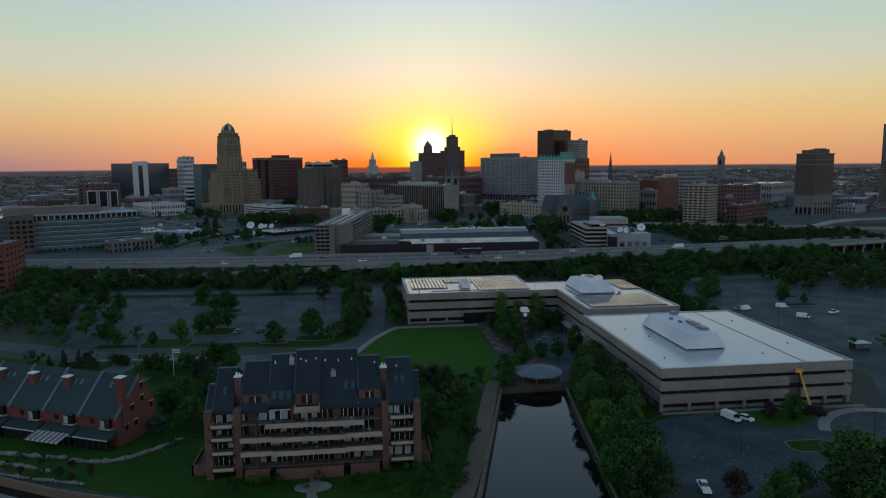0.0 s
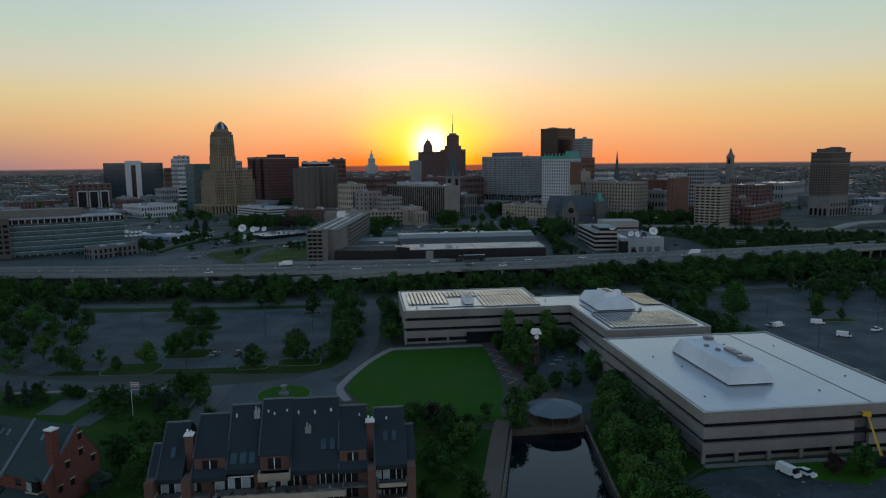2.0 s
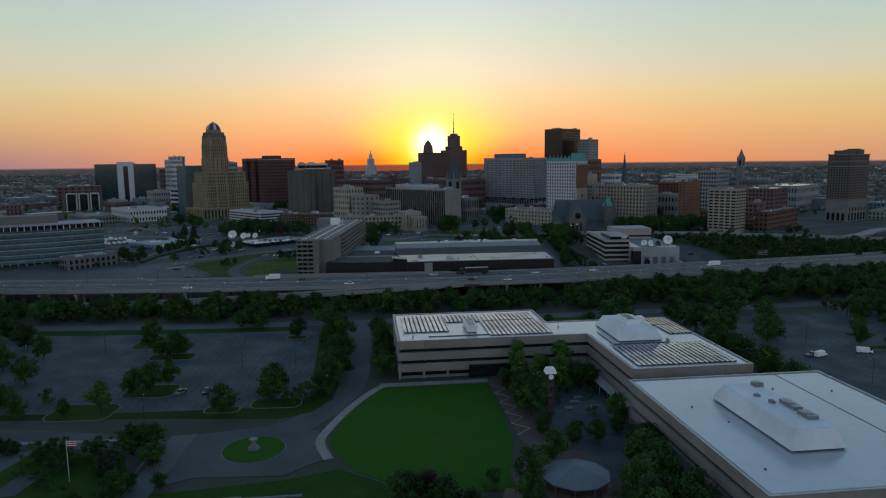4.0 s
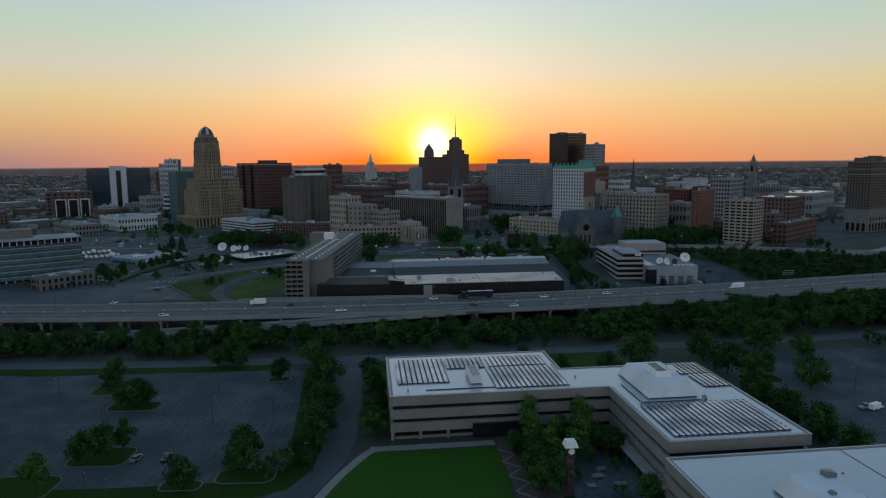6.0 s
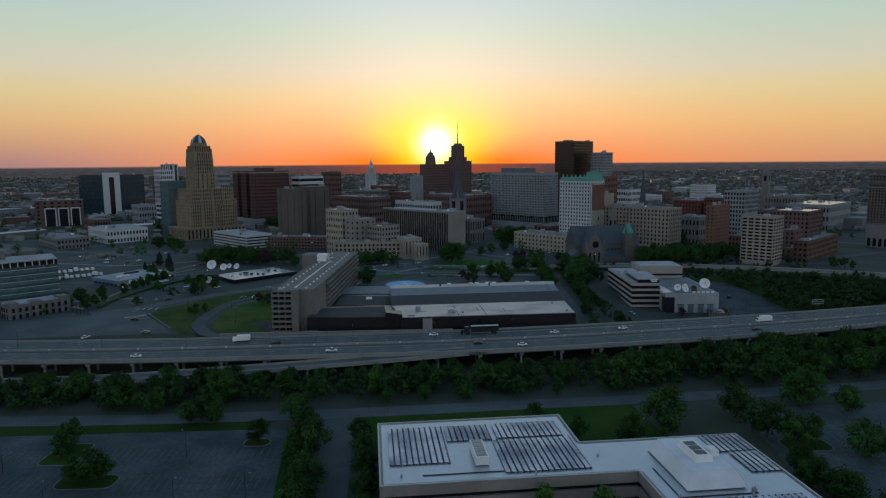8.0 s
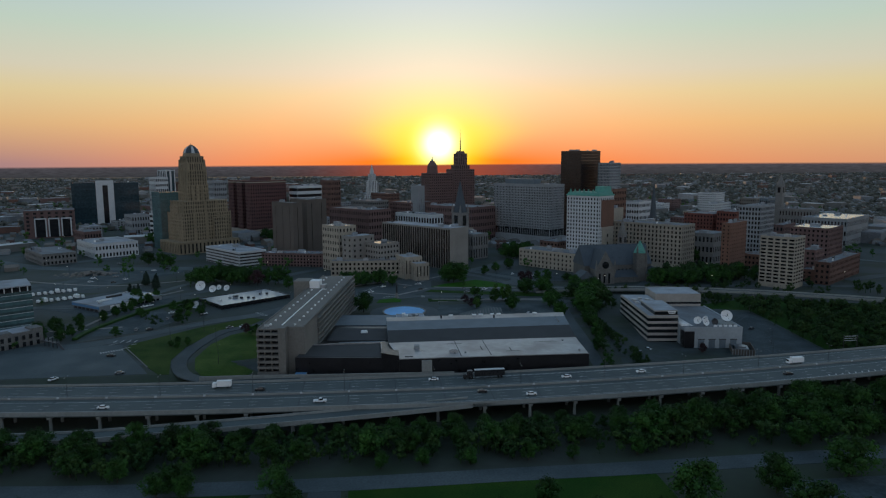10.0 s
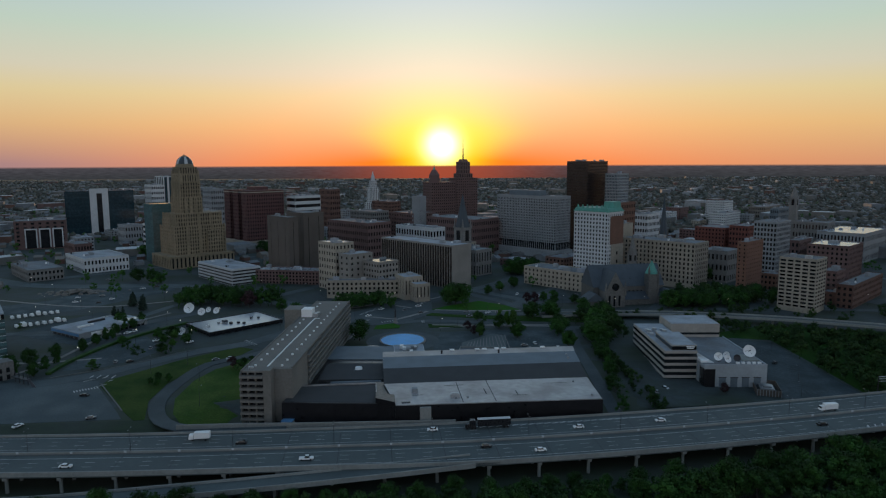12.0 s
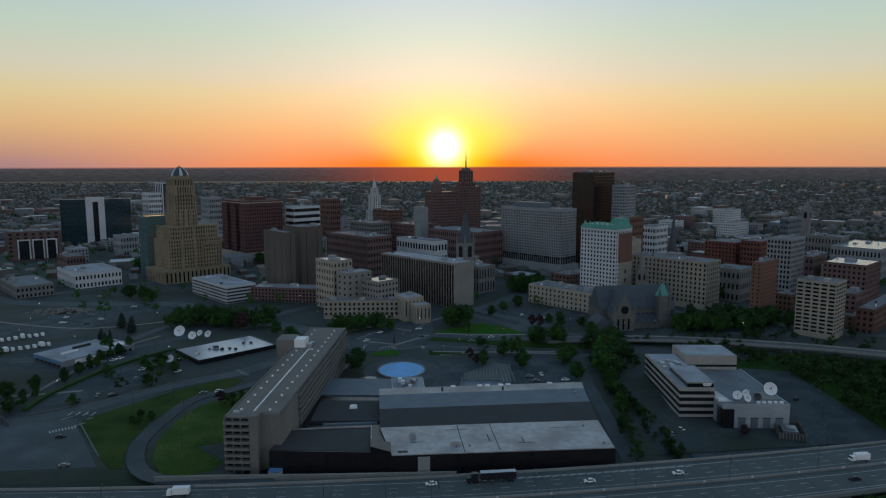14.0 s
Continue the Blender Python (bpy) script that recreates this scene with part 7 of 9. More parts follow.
for k, z in enumerate(FLOORS):
    tall = 3.0 if k else 3.4
    part("floor_slab", Geo().box(-37.4, 154.2, z - 0.3, 11.4, 157, z), "dark_concrete", condo)
    part("window_wall", Geo().box(-36, 156.2, z, 10.4, 156.55, z + tall), "glass", condo)
    for i in range(19):
        x = -35.6 + i * 2.45
        if i % 4 == 3:
            part("brick_panel", Geo().box(x, 155.9, z, x + 1.9, 156.3, z + tall + 0.2), "dull_brick", condo)
            continue
        g = Geo().box(x, 156.05, z + 0.1, x + 0.11, 156.25, z + tall - 0.5).box(x + 1.1, 156.05, z + 0.1, x + 1.2, 156.25, z + tall - 0.5).box(x, 156.05, z + tall - 0.6, x + 2.3, 156.25, z + tall - 0.45)
        part("window_frame", g, "white_paint", condo)
        if cur_rnd.random() < 0.42:
            part("curtain", Geo().box(x + 0.15, 156.0, z + 0.25, x + cur_rnd.uniform(0.9, 2.2), 156.12, z + tall - 0.7), "curtain", condo)
    # wing balconies
    for x0, x1, y0, y1 in ((-36.4, -31.2, 152.6, 155.8), (4.8, 10.6, 153.0, 156.0)):
        part("balcony", Geo().box(x0, y0, z - 0.35, x1, y0 + 0.25, z + 0.7).box(x0, y0, z - 0.35, x1, y1, z - 0.05).box(x0, y0, z - 0.35, x0 + 0.25, y1, z + 0.7).box(x1 - 0.25, y0, z - 0.35, x1, y1, z + 0.7), "cream", condo)
        part("railing", Geo().box(x0, y0 + 0.08, z + 1.0, x1, y0 + 0.15, z + 1.07), "dark_metal", condo)
    # long balconies across the middle, stepping forward in three bays
    for x0, x1, y0 in ((-29.6, -22.4, 151.6), (-22.4, -5.4, 151.0), (-5.4, 3.0, 151.5)) if k < 3 else ((-23.8, -12.0, 151.8), (-12.0, -1.2, 151.4)):
        if k == 0:
            part("garden_wall", Geo().box(x0 + 0.8, y0, -0.2, x1 - 0.8, y0 + 0.3, 2.7).box(x0 + 0.8, y0 + 0.3, 1.6, x1 - 0.8, 155.8, 1.9), "dull_brick", condo)
            continue
        part("balcony", Geo().box(x0, y0, z - 0.4, x1, y0 + 0.3, z + 0.72).box(x0, y0 + 0.3, z - 0.4, x1, 155.8, z - 0.1), "cream", condo)
        part("railing", Geo().box(x0, y0 + 0.1, z + 1.02, x1, y0 + 0.17, z + 1.1), "dark_metal", condo)
    for x in (-26.0, -17.8, -9.6, -1.6):
        part("balcony_divider", Geo().box(x - 0.12, 152.2, z, x + 0.12, 156, z + (2.9 if k < 3 else 1.6)), "dull_brick", condo)
for x, y, z in ((-22.4, 162.6, 24.9), (-16.2, 162.4, 25.4), (-15.0, 162.0, 25.0), (-12.6, 162.4, 25.4), (-10.4, 162.5, 24.9), (-7.2, 162.4, 24.8), (-4.0, 162.6, 25.0), (1.6, 162.2, 23.8), (7.0, 162.2, 22.8)):
    part("roof_vent", Geo().frustum(x, y, z - 1.2, 0.16, z + 0.25, 0.16, 7), "white_paint", condo)
for x, y, z, w in ((-34.2, 158.0, 18.5, 0.9), (-22.9, 156.2, 17.4, 1.2), (-21.1, 156.2, 17.4, 1.2), (-19.4, 156.2, 17.4, 1.1), (-5.9, 157.4, 18.75, 1.0), (-4.2, 157.4, 18.75, 1.0), (6.2, 158.6, 19.2, 0.9), (7.9, 158.6, 19.2, 0.9)):
    part("skylight", Geo().add([(x, y, z + 0.05), (x + w, y, z + 0.05), (x + w, y + 1.5, z + 1.55), (x, y + 1.5, z + 1.55), (x, y, z + 0.28), (x + w, y, z + 0.28), (x + w, y + 1.5, z + 1.78), (x, y + 1.5, z + 1.78)],
                               [(0, 3, 2, 1), (4, 5, 6, 7), (0, 1, 5, 4), (2, 3, 7, 6), (0, 4, 7, 3), (1, 2, 6, 5)]), "blue_glass", condo)
for s in (-1, 1):
    x = -39.5 if s < 0 else 13.0
    part("terrace_wall", Geo().box(x - 2.2, 156, -0.2, x + 2.2, 156.4, 2.6).box(x + s * 2.0 - 0.2, 156, -0.2, x + s * 2.0 + 0.2, 166, 2.6).box(x - 2.2, 156.3, 1.3, x + 2.2, 166, 1.6), "dull_brick", condo)
for i in range(3):
    for z in (2.4, 5.8, 9.2, 12.4):
        part("end_window", Geo().box(10.45, 160 + i * 5, z, 10.6, 161.4 + i * 5, z + 1.8), "glass", condo)


def town_house(x0, y0, end=False, awning=False):
    """One house of the row: brick, dark roof sloping to the water, bay window, glazed porch, chimney."""
    t = thing("town_house", "brick row house with dark roof and striped awning" if awning else "red brick end house with gable and chimney" if end else "brick row house with dark shingle roof", "house", pose(x0, y0, 0, 0, 0, -24) @ Matrix.Scale(0.92, 4), "row of brick houses")
    w = 13.0
    part("wall", Geo().box(0, 0, -0.2, w, 15, 9.0).add([(w - 0.3, 0, 9), (w, 0, 9), (w, 15, 9), (w - 0.3, 15, 9), (w - 0.3, 9, 17.9), (w, 9, 17.9)], [(0, 1, 5, 4), (1, 2, 5), (2, 3, 4, 5), (3, 0, 4)]), "red_brick", t)
    part("roof", Geo().add([(0, -1, 8.6), (w - 0.3, -1, 8.6), (w - 0.3, 9, 18.2), (0, 9, 18.2), (w - 0.3, 16, 8.8), (0, 16, 8.8)], [(0, 1, 2, 3), (3, 2, 4, 5), (0, 3, 5), (1, 4, 2), (0, 5, 4, 1)]), "green_shingle", t)
    for x in (0, w - 0.35):
        part("parapet", Geo().add([(x, -1.2, 8.8), (x + 0.5, -1.2, 8.8), (x + 0.5, 9, 18.6), (x, 9, 18.6), (x, -1.2, 8.0), (x + 0.5, -1.2, 8.0), (x + 0.5, 9, 17.8), (x, 9, 17.8)],
                                  [(0, 1, 2, 3), (7, 6, 5, 4), (0, 4, 5, 1), (1, 5, 6, 2), (2, 6, 7, 3), (3, 7, 4, 0)]), "slate_blue", t)
    cx = w - 1.6 if end else 2.2
    cy = 1.5 if end else 4.5
    part("chimney", Geo().box(cx, cy, 6, cx + 2.0, cy + 1.9, 19.6 if end else 17.0), "red_brick", t)
    part("chimney_cap", Geo().box(cx - 0.2, cy - 0.2, 19.6 if end else 17.0, cx + 2.2, cy + 2.1, 19.9 if end else 17.3), "white_paint", t)
    part("bay_window", Geo().box(7.6, -1.3, 5.6, 11.0, 0.2, 8.4, (0.5, 0.3)), "glass", t)
    part("bay_sill", Geo().box(7.4, -1.5, 5.2, 11.2, 0.1, 5.6), "cream", t)
    part("bay_head", Geo().box(7.2, -1.6, 8.4, 11.4, 0.3, 9.1, (0.8, 0.5)), "green_shingle", t)
    part("window", Geo().box(3.0, -0.1, 5.9, 4.6, 0.1, 7.4), "glass", t)
    part("bay_blind", Geo().box(7.9, -1.42, 5.75, 9.3, -1.3, 7.9), "curtain", t)
    part("porch_fascia", Geo().box(0.3, -4.12, 3.15, w - 0.5, -3.98, 3.45), "white_wall", t)
    for sx in (5.0, 7.2):
        part("rooflight", Geo().add([(sx, 5.6, 15.05), (sx + 0.8, 5.6, 15.05), (sx + 0.8, 6.8, 16.2), (sx, 6.8, 16.2), (sx, 5.6, 14.8), (sx + 0.8, 5.6, 14.8), (sx + 0.8, 6.8, 15.9), (sx, 6.8, 15.9)], [(0, 1, 2, 3), (0, 4, 5, 1), (1, 5, 6, 2), (3, 7, 4, 0), (2, 6, 7, 3)]), "slate_blue", t)
    part("porch_roof", Geo().add([(0.4, -4, 3.5), (w - 0.6, -4, 3.5), (w - 0.6, 0, 5.0), (0.4, 0, 5.0), (0.4, -4, 3.2), (w - 0.6, -4, 3.2), (w - 0.6, 0, 3.2), (0.4, 0, 3.2)],
                                 [(0, 1, 2, 3), (7, 6, 5, 4), (0, 4, 5, 1), (1, 5, 6, 2), (2, 6, 7, 3), (3, 7, 4, 0)]), "green_shingle", t)
    part("porch_glass", Geo().box(0.8, -3.6, 0, w - 1, -3.4, 3.2), "glass", t)
    for i in range(6):
        part("porch_post", Geo().box(0.7 + i * 2.2, -3.75, 0, 0.9 + i * 2.2, -3.5, 3.2), "dark_metal", t)
    if awning:
        for i in range(14):
            part("awning_stripe", Geo().add([(0.2 + i * 0.85, -8, 2.8), (1.05 + i * 0.85, -8, 2.8), (1.05 + i * 0.85, -3.8, 3.9), (0.2 + i * 0.85, -3.8, 3.9), (0.2 + i * 0.85, -8, 2.5), (1.05 + i * 0.85, -8, 2.5)],
                                            [(0, 1, 2, 3), (3, 2, 1, 0), (0, 4, 5, 1)]), "white_paint" if i % 2 else "grey_paint", t)
    if end:
        for y, z in ((2.5, 4.0), (6.0, 4.2), (5.0, 9.0), (9.0, 10.5), (12.5, 7.5), (9, 14.5)):
            part("gable_window", Geo().box(w - 0.05, y, z, w + 0.12, y + 1.1, z + 1.6), "glass", t)
            part("window_trim", Geo().box(w - 0.02, y - 0.2, z + 1.6, w + 0.2, y + 1.3, z + 1.9), "cream", t)
        part("porch_annex", Geo().box(w, 11, -0.2, w + 3.4, 15, 3.2).frustum(w + 1.7, 13, 3.2, 2.9, 4.8, 0.4, 8), "green_shingle", t)
    return t


for i in range(4):
    town_house(-75.5 - i * 10.95, 180.5 + i * 4.87, end=i == 0, awning=i == 1)


# dry-stone terraces and garden walls on the bank
def stone_row(pts, n, size, z, name="boulder_wall", label="rough pale boulders holding a garden terrace"):
    rr = random.Random(n)
    t = thing(name, label, "stone wall")
    p = bend(pts, 1.0)
    for i in range(n):
        x, y = p[int(i * (len(p) - 1) / max(n - 1, 1))][:2]
        s = size * rr.uniform(0.7, 1.3)
        g = Geo()
        g.add([(x + q[0] * s * rr.uniform(0.8, 1.1), y + q[1] * s * 0.8 * rr.uniform(0.8, 1.1), z + s * 0.3 + q[2] * s * 0.6) for q in ICO_V], ICO_F)
        part("boulder", g, "stone", t)


stone_row([(-96, 176), (-84, 172), (-76, 170)], 22, 1.0, 0.2)
stone_row([(-96, 171), (-84, 166.5), (-77, 163)], 22, 0.9, 0.1)
stone_row([(-73, 168), (-66, 166.5), (-60, 168), (-54, 173), (-50, 178)], 30, 1.0, 0.1)
stone_row([(-90, 164), (-78, 159), (-66, 155)], 24, 0.7, 0.1)
for i, (x, y) in enumerate(((-83, 163), (-78, 161), (-73, 160), (-88, 167), (-69, 157), (-80, 168), (-72, 165), (-87, 171), (-66, 160))):
    plant("bush" if i % 2 else "red", x, y, 1.6 + 0.3 * (i % 3), group="bank shrubs")
road("footpath", [(-13, 153), (-12.6, 148), (-13, 142), (-10, 134)], 1.1, "paving", "pale stone entrance path", "path", 0.2, 2)
flat("stone_terrace", oval(-13, 146.5, 4.2, 2.6), "paving", "pale stone paved round by the entrance", "terrace", 0.16)
for x, y in ((-27.5, 150.2), (-25.6, 149.6), (-23.8, 150.0), (8.5, 152.0), (10.6, 153.0), (4.6, 151.4), (-31, 150.6)):
    plant("pale", x, y, 1.7, group="yellow shrubs")
furn_rnd = random.Random(3)
for k in range(1, 4):
    for i in range(9):
        x, y, z = -25.4 + i * (3.1 if k < 3 else 2.6) + furn_rnd.uniform(-0.6, 0.6), 153.3 + furn_rnd.uniform(-0.5, 0.5), FLOORS[k] - 0.1
        t = thing("balcony_chair", "small dark patio chair on the balcony", "chair", pose(x, y, z, 0, 0, furn_rnd.uniform(0, 360)), "balcony furniture")
        part("seat", Geo().box(-0.35, -0.35, 0.38, 0.35, 0.35, 0.48), ("grey_wall", "dark_metal", "red_brick", "wood")[i % 4], t)
        part("backrest", Geo().box(-0.35, 0.28, 0.48, 0.35, 0.36, 1.05), ("grey_wall", "dark_metal", "red_brick", "wood")[i % 4], t)
        for sx in (-0.3, 0.3):
            for sy in (-0.3, 0.3):
                part("leg", Geo().box(sx - 0.03, sy - 0.03, 0, sx + 0.03, sy + 0.03, 0.4), "dark_metal", t)
for i in range(16):
    plant("bush", -36 + i * 3.0, 147.5 + 2.2 * math.sin(i * 1.7), 1.3 + 0.5 * (i % 3), group="foundation shrubs")
seawall = Geo().ribbon([(-120, 178.6, 0.5), (-86.4, 160.8, 0.5), (-72, 153.2, 0.5), (-59, 147.8, 0.5), (-20, 134, 0.5), (18.5, 119.5, 0.5), (42.6, 206, 0.5)], 0.3, 0, 2.4)
setting("seawall", seawall, "wood", "dark timber seawall with a pale cap", "seawall")
setting("seawall_east", Geo().ribbon([(63.9, 206, 0.4), (42.2, 60, 0.4)], 0.3, 0, 2.4), "wood", "dark timber seawall along the inlet", "seawall")
setting("seawall_end", Geo().ribbon([(42.6, 206, 0.4), (63.9, 206, 0.4)], 0.3, 0, 2.4), "wood", "timber quay end below the pavilion", "seawall")

# pavilion, clock tower, boom lift
gaz = thing("pavilion", "octagonal pavilion with a grey-blue faceted roof", "pavilion", pose(56.5, 212.8, 0))
for i in range(10):
    a0, a1 = 2 * math.pi * i / 10, 2 * math.pi * (i + 1) / 10
    part("roof_facet", Geo().add([(8.4 * math.cos(a0), 8.4 * math.sin(a0), 3.3), (8.4 * math.cos(a1), 8.4 * math.sin(a1), 3.3), (0, 0, 5.6), (8.4 * math.cos(a0), 8.4 * math.sin(a0), 3.05), (8.4 * math.cos(a1), 8.4 * math.sin(a1), 3.05), (0, 0, 5.2)],
                                 [(0, 1, 2), (5, 4, 3), (0, 3, 4, 1), (1, 4, 5, 2), (2, 5, 3, 0)]), "slate_blue", gaz)
    part("post", Geo().frustum(7.6 * math.cos(a0), 7.6 * math.sin(a0), 0, 0.16, 3.2, 0.14, 8), "wood", gaz)
    part("rail", Geo().tube((7.6 * math.cos(a0), 7.6 * math.sin(a0), 1.0), (7.6 * math.cos(a1), 7.6 * math.sin(a1), 1.0), 0.06), "wood", gaz)
part("platform", Geo().frustum(0, 0, -0.2, 9.0, 0.35, 9.0, 10), "wood", gaz)
clock = thing("clock_tower", "slender court clock tower with a white cap", "clock tower", pose(63, 258.5, 0))
for sx in (-1, 1):
    for sy in (-1, 1):
        part("post", Geo().box(sx * 0.7 - 0.12, sy * 0.7 - 0.12, 0, sx * 0.7 + 0.12, sy * 0.7 + 0.12, 13), "maroon_brick", clock)
for z in (3, 6, 9):
    part("brace", Geo().box(-0.9, -0.9, z, 0.9, 0.9, z + 0.4), "maroon_brick", clock)
part("head", Geo().box(-1.1, -1.1, 11.2, 1.1, 1.1, 13.4), "dark_metal", clock)
part("cap", Geo().box(-1.7, -1.7, 13.4, 1.7, 1.7, 14.9, (0.5, 0.5)), "white_paint", clock)
part("dial", Geo().tube((0, -1.2, 12.3), (0, -1.08, 12.3), 0.8, 0.8, 20), "white_paint", clock)
for seat in SEATS:
    part("slats", seat, "grey_paint", thing("slatted_bench", "pale slatted bench standing in the office court", "bench", pose(0, 0, 0.1), "court benches"))
boom = thing("boom_lift", "yellow telescopic boom lift raised to the facade", "boom lift", pose(127, 171.5, 0, 0, 0, -28))
part("chassis", Geo().box(-3, -1.2, 0.5, 3, 1.2, 1.5), "black_paint", boom)
part("turret", Geo().box(-2.4, -1.0, 1.5, 2.0, 1.0, 2.8), "black_paint", boom)
for x in (-2.1, 2.1):
    for y in (-1.2, 1.2):
        part("wheel", Geo().tube((x, y - 0.25, 0.6), (x, y + 0.25, 0.6), 0.6, 0.6, 14), "tyre", boom)
part("boom", Geo().tube((-1.2, 0, 2.6), (-3.4, 3.6, 9.8), 0.42, 0.3, 4).tube((-3.3, 3.5, 9.5), (-3.9, 4.6, 11.4), 0.25, 0.22, 4), "yellow_paint", boom)
part("basket", Geo().box(-4.9, 4.2, 10.6, -3.0, 5.3, 11.7), "yellow_paint", boom)
kiosk = thing("site_kiosk", "small white-roofed glazed kiosk", "kiosk", pose(188, 231, 0))
part("wall", Geo().box(-3, -1.8, 0, 3, 1.8, 2.8), "dark_metal", kiosk)
part("roof", Geo().box(-3.3, -2.1, 2.8, 3.3, 2.1, 3.05), "white_wall", kiosk)
for i in range(4):
    part("pane", Geo().box(-2.8 + i * 1.45, -1.86, 1.0, -1.6 + i * 1.45, -1.78, 2.4), "green_glass", kiosk)


# ---- vehicles ----
def vehicle(kind, x, y, z, heading, paint):
    dims = {"car": (4.6, 1.85, 1.45), "van": (5.6, 2.0, 2.2), "pickup": (5.6, 1.95, 1.8), "box": (8.5, 2.5, 3.4)}[kind]
    words = {"car": ("car", "car"), "van": ("van", "van"), "pickup": ("pickup_truck", "pickup truck"), "box": ("box_truck", "box truck")}[kind]
    tone = {"white_paint": "white", "black_paint": "black", "grey_paint": "silver grey", "red_paint": "red", "blue_paint": "blue"}[paint]
    t = thing(words[0], f"{tone} {words[1]} standing on asphalt", words[1], pose(x, y, z, 0, 0, heading), "vehicles")
    l, w, h = dims
    if kind == "car":
        g = Geo().box(-l / 2, -w / 2, 0.3, l / 2, w / 2, 0.95, (0.12, 0.08))
        part("body", g, paint, t)
        part("cabin", Geo().box(-l * 0.36, -w * 0.44, 0.93, l * 0.26, w * 0.44, h, (0.55, 0.14)), "glass", t)
        part("roof", Geo().box(-l * 0.24, -w * 0.36, h - 0.02, l * 0.14, w * 0.36, h + 0.05), paint, t)
    elif kind == "van":
        part("body", Geo().box(-l / 2, -w / 2, 0.35, l * 0.3, w / 2, h, (0.1, 0.1)).box(l * 0.28, -w / 2, 0.35, l / 2, w / 2, 1.15, (0.1, 0.1)), paint, t)
        part("windscreen", Geo().box(l * 0.27, -w * 0.44, 1.1, l * 0.42, w * 0.44, h - 0.1, (0.12, 0.08)), "glass", t)
    elif kind == "pickup":
        part("body", Geo().box(-l / 2, -w / 2, 0.45, l / 2, w / 2, 1.05, (0.08, 0.06)), paint, t)
        part("cabin", Geo().box(-l * 0.12, -w * 0.45, 1.04, l * 0.24, w * 0.45, h, (0.35, 0.12)), "glass", t)
        part("roof", Geo().box(-l * 0.06, -w * 0.36, h - 0.02, l * 0.17, w * 0.36, h + 0.05), paint, t)
    else:
        part("box_body", Geo().box(-l / 2, -w / 2, 0.9, l * 0.24, w / 2, h), paint, t)
        part("cab", Geo().box(l * 0.26, -w * 0.46, 0.6, l / 2, w * 0.46, 2.5, (0.25, 0.1)), paint, t)
        part("windscreen", Geo().box(l * 0.44, -w * 0.4, 1.5, l * 0.49, w * 0.4, 2.3), "glass", t)
    for sx in (-0.31, 0.31):
        for sy in (-1, 1):
            part("wheel", Geo().tube((sx * l, sy * (w / 2 - 0.2), 0.34), (sx * l, sy * (w / 2 + 0.02), 0.34), 0.34, 0.34, 12), "tyre", t)
    return t


def tractor_trailer(x, y, z, heading):
    t = thing("articulated_lorry", "black articulated lorry with a long trailer", "lorry", pose(x, y, z, 0, 0, heading), "vehicles")
    part("trailer", Geo().box(-8, -1.28, 1.2, 6.4, 1.28, 4.1), "black_paint", t)
    part("trailer_roof", Geo().box(-8, -1.25, 4.1, 6.4, 1.25, 4.16), "metal", t)
    part("cab", Geo().box(7.2, -1.2, 0.8, 10.0, 1.2, 3.9, (0.2, 0.15)).box(10.0, -1.0, 0.8, 12.0, 1.0, 2.2, (0.2, 0.12)), "black_paint", t)
    part("windscreen", Geo().box(9.6, -1.0, 2.2, 9.95, 1.0, 3.2), "glass", t)
    for xx in (-6.6, -5.2, 7.6, 8.8, 11.2):
        for s in (-1, 1):
            part("wheel", Geo().tube((xx, s * 1.0, 0.5), (xx, s * 1.28, 0.5), 0.5, 0.5, 12), "tyre", t)


tractor_trailer(75, 471.5, HWY, 181)
for kind, x, y, h, paint in (("car", 49, 470.7, 180, "white_paint"), ("car", 112, 466.8, 181, "white_paint"), ("car", 69, 451.5, 0, "black_paint"), ("car", 90, 445.6, 0, "white_paint"), ("pickup", -2, 447.8, 0, "white_paint"),
                             ("car", 218, 458.0, 4, "black_paint"), ("box", -48, 472, 180, "white_paint"), ("car", -92, 451, 0, "white_paint"), ("car", -30, 466, 180, "black_paint"), ("car", 150, 470, 182, "white_paint"), ("box", 232, 474, 183, "white_paint")):
    vehicle(kind, x, y, HWY + 0.02, h, paint)
for kind, x, y, h, paint in (("van", 184.3, 302.6, 20, "white_paint"), ("pickup", 181, 303.5, 20, "grey_paint"), ("van", 204.5, 304.6, -20, "white_paint"), ("van", 200.6, 282.8, -40, "white_paint"), ("pickup", 220.6, 289.2, 200, "white_paint"),
                             ("car", -55.6, 295.0, 70, "grey_paint"), ("pickup", -46.9, 294.0, 85, "black_paint"), ("van", 101.4, 171.2, -70, "white_paint"), ("car", 105.3, 170.4, -66, "white_paint"), ("pickup", 73.5, 133.5, 78, "white_paint"),
                             ("car", 168, 246, 80, "black_paint"), ("car", 171, 238, 80, "grey_paint"), ("car", 178.6, 528.6, -60, "white_paint")):
    vehicle(kind, x, y, land(x, y) + 0.1, h, paint)
car_rnd = random.Random(9)
PAINTS = ["white_paint", "grey_paint", "grey_paint", "black_paint", "black_paint", "white_paint", "grey_paint"]
for i in range(16):
    vehicle("box" if i % 5 == 4 else "van", -248 + (i % 8) * 3.6 + (i // 8) * 18, 724 + (i % 8) * 2.4 - (i // 8) * 30, land(0, 690) + 0.1, 128 + car_rnd.uniform(-6, 6), "white_paint")
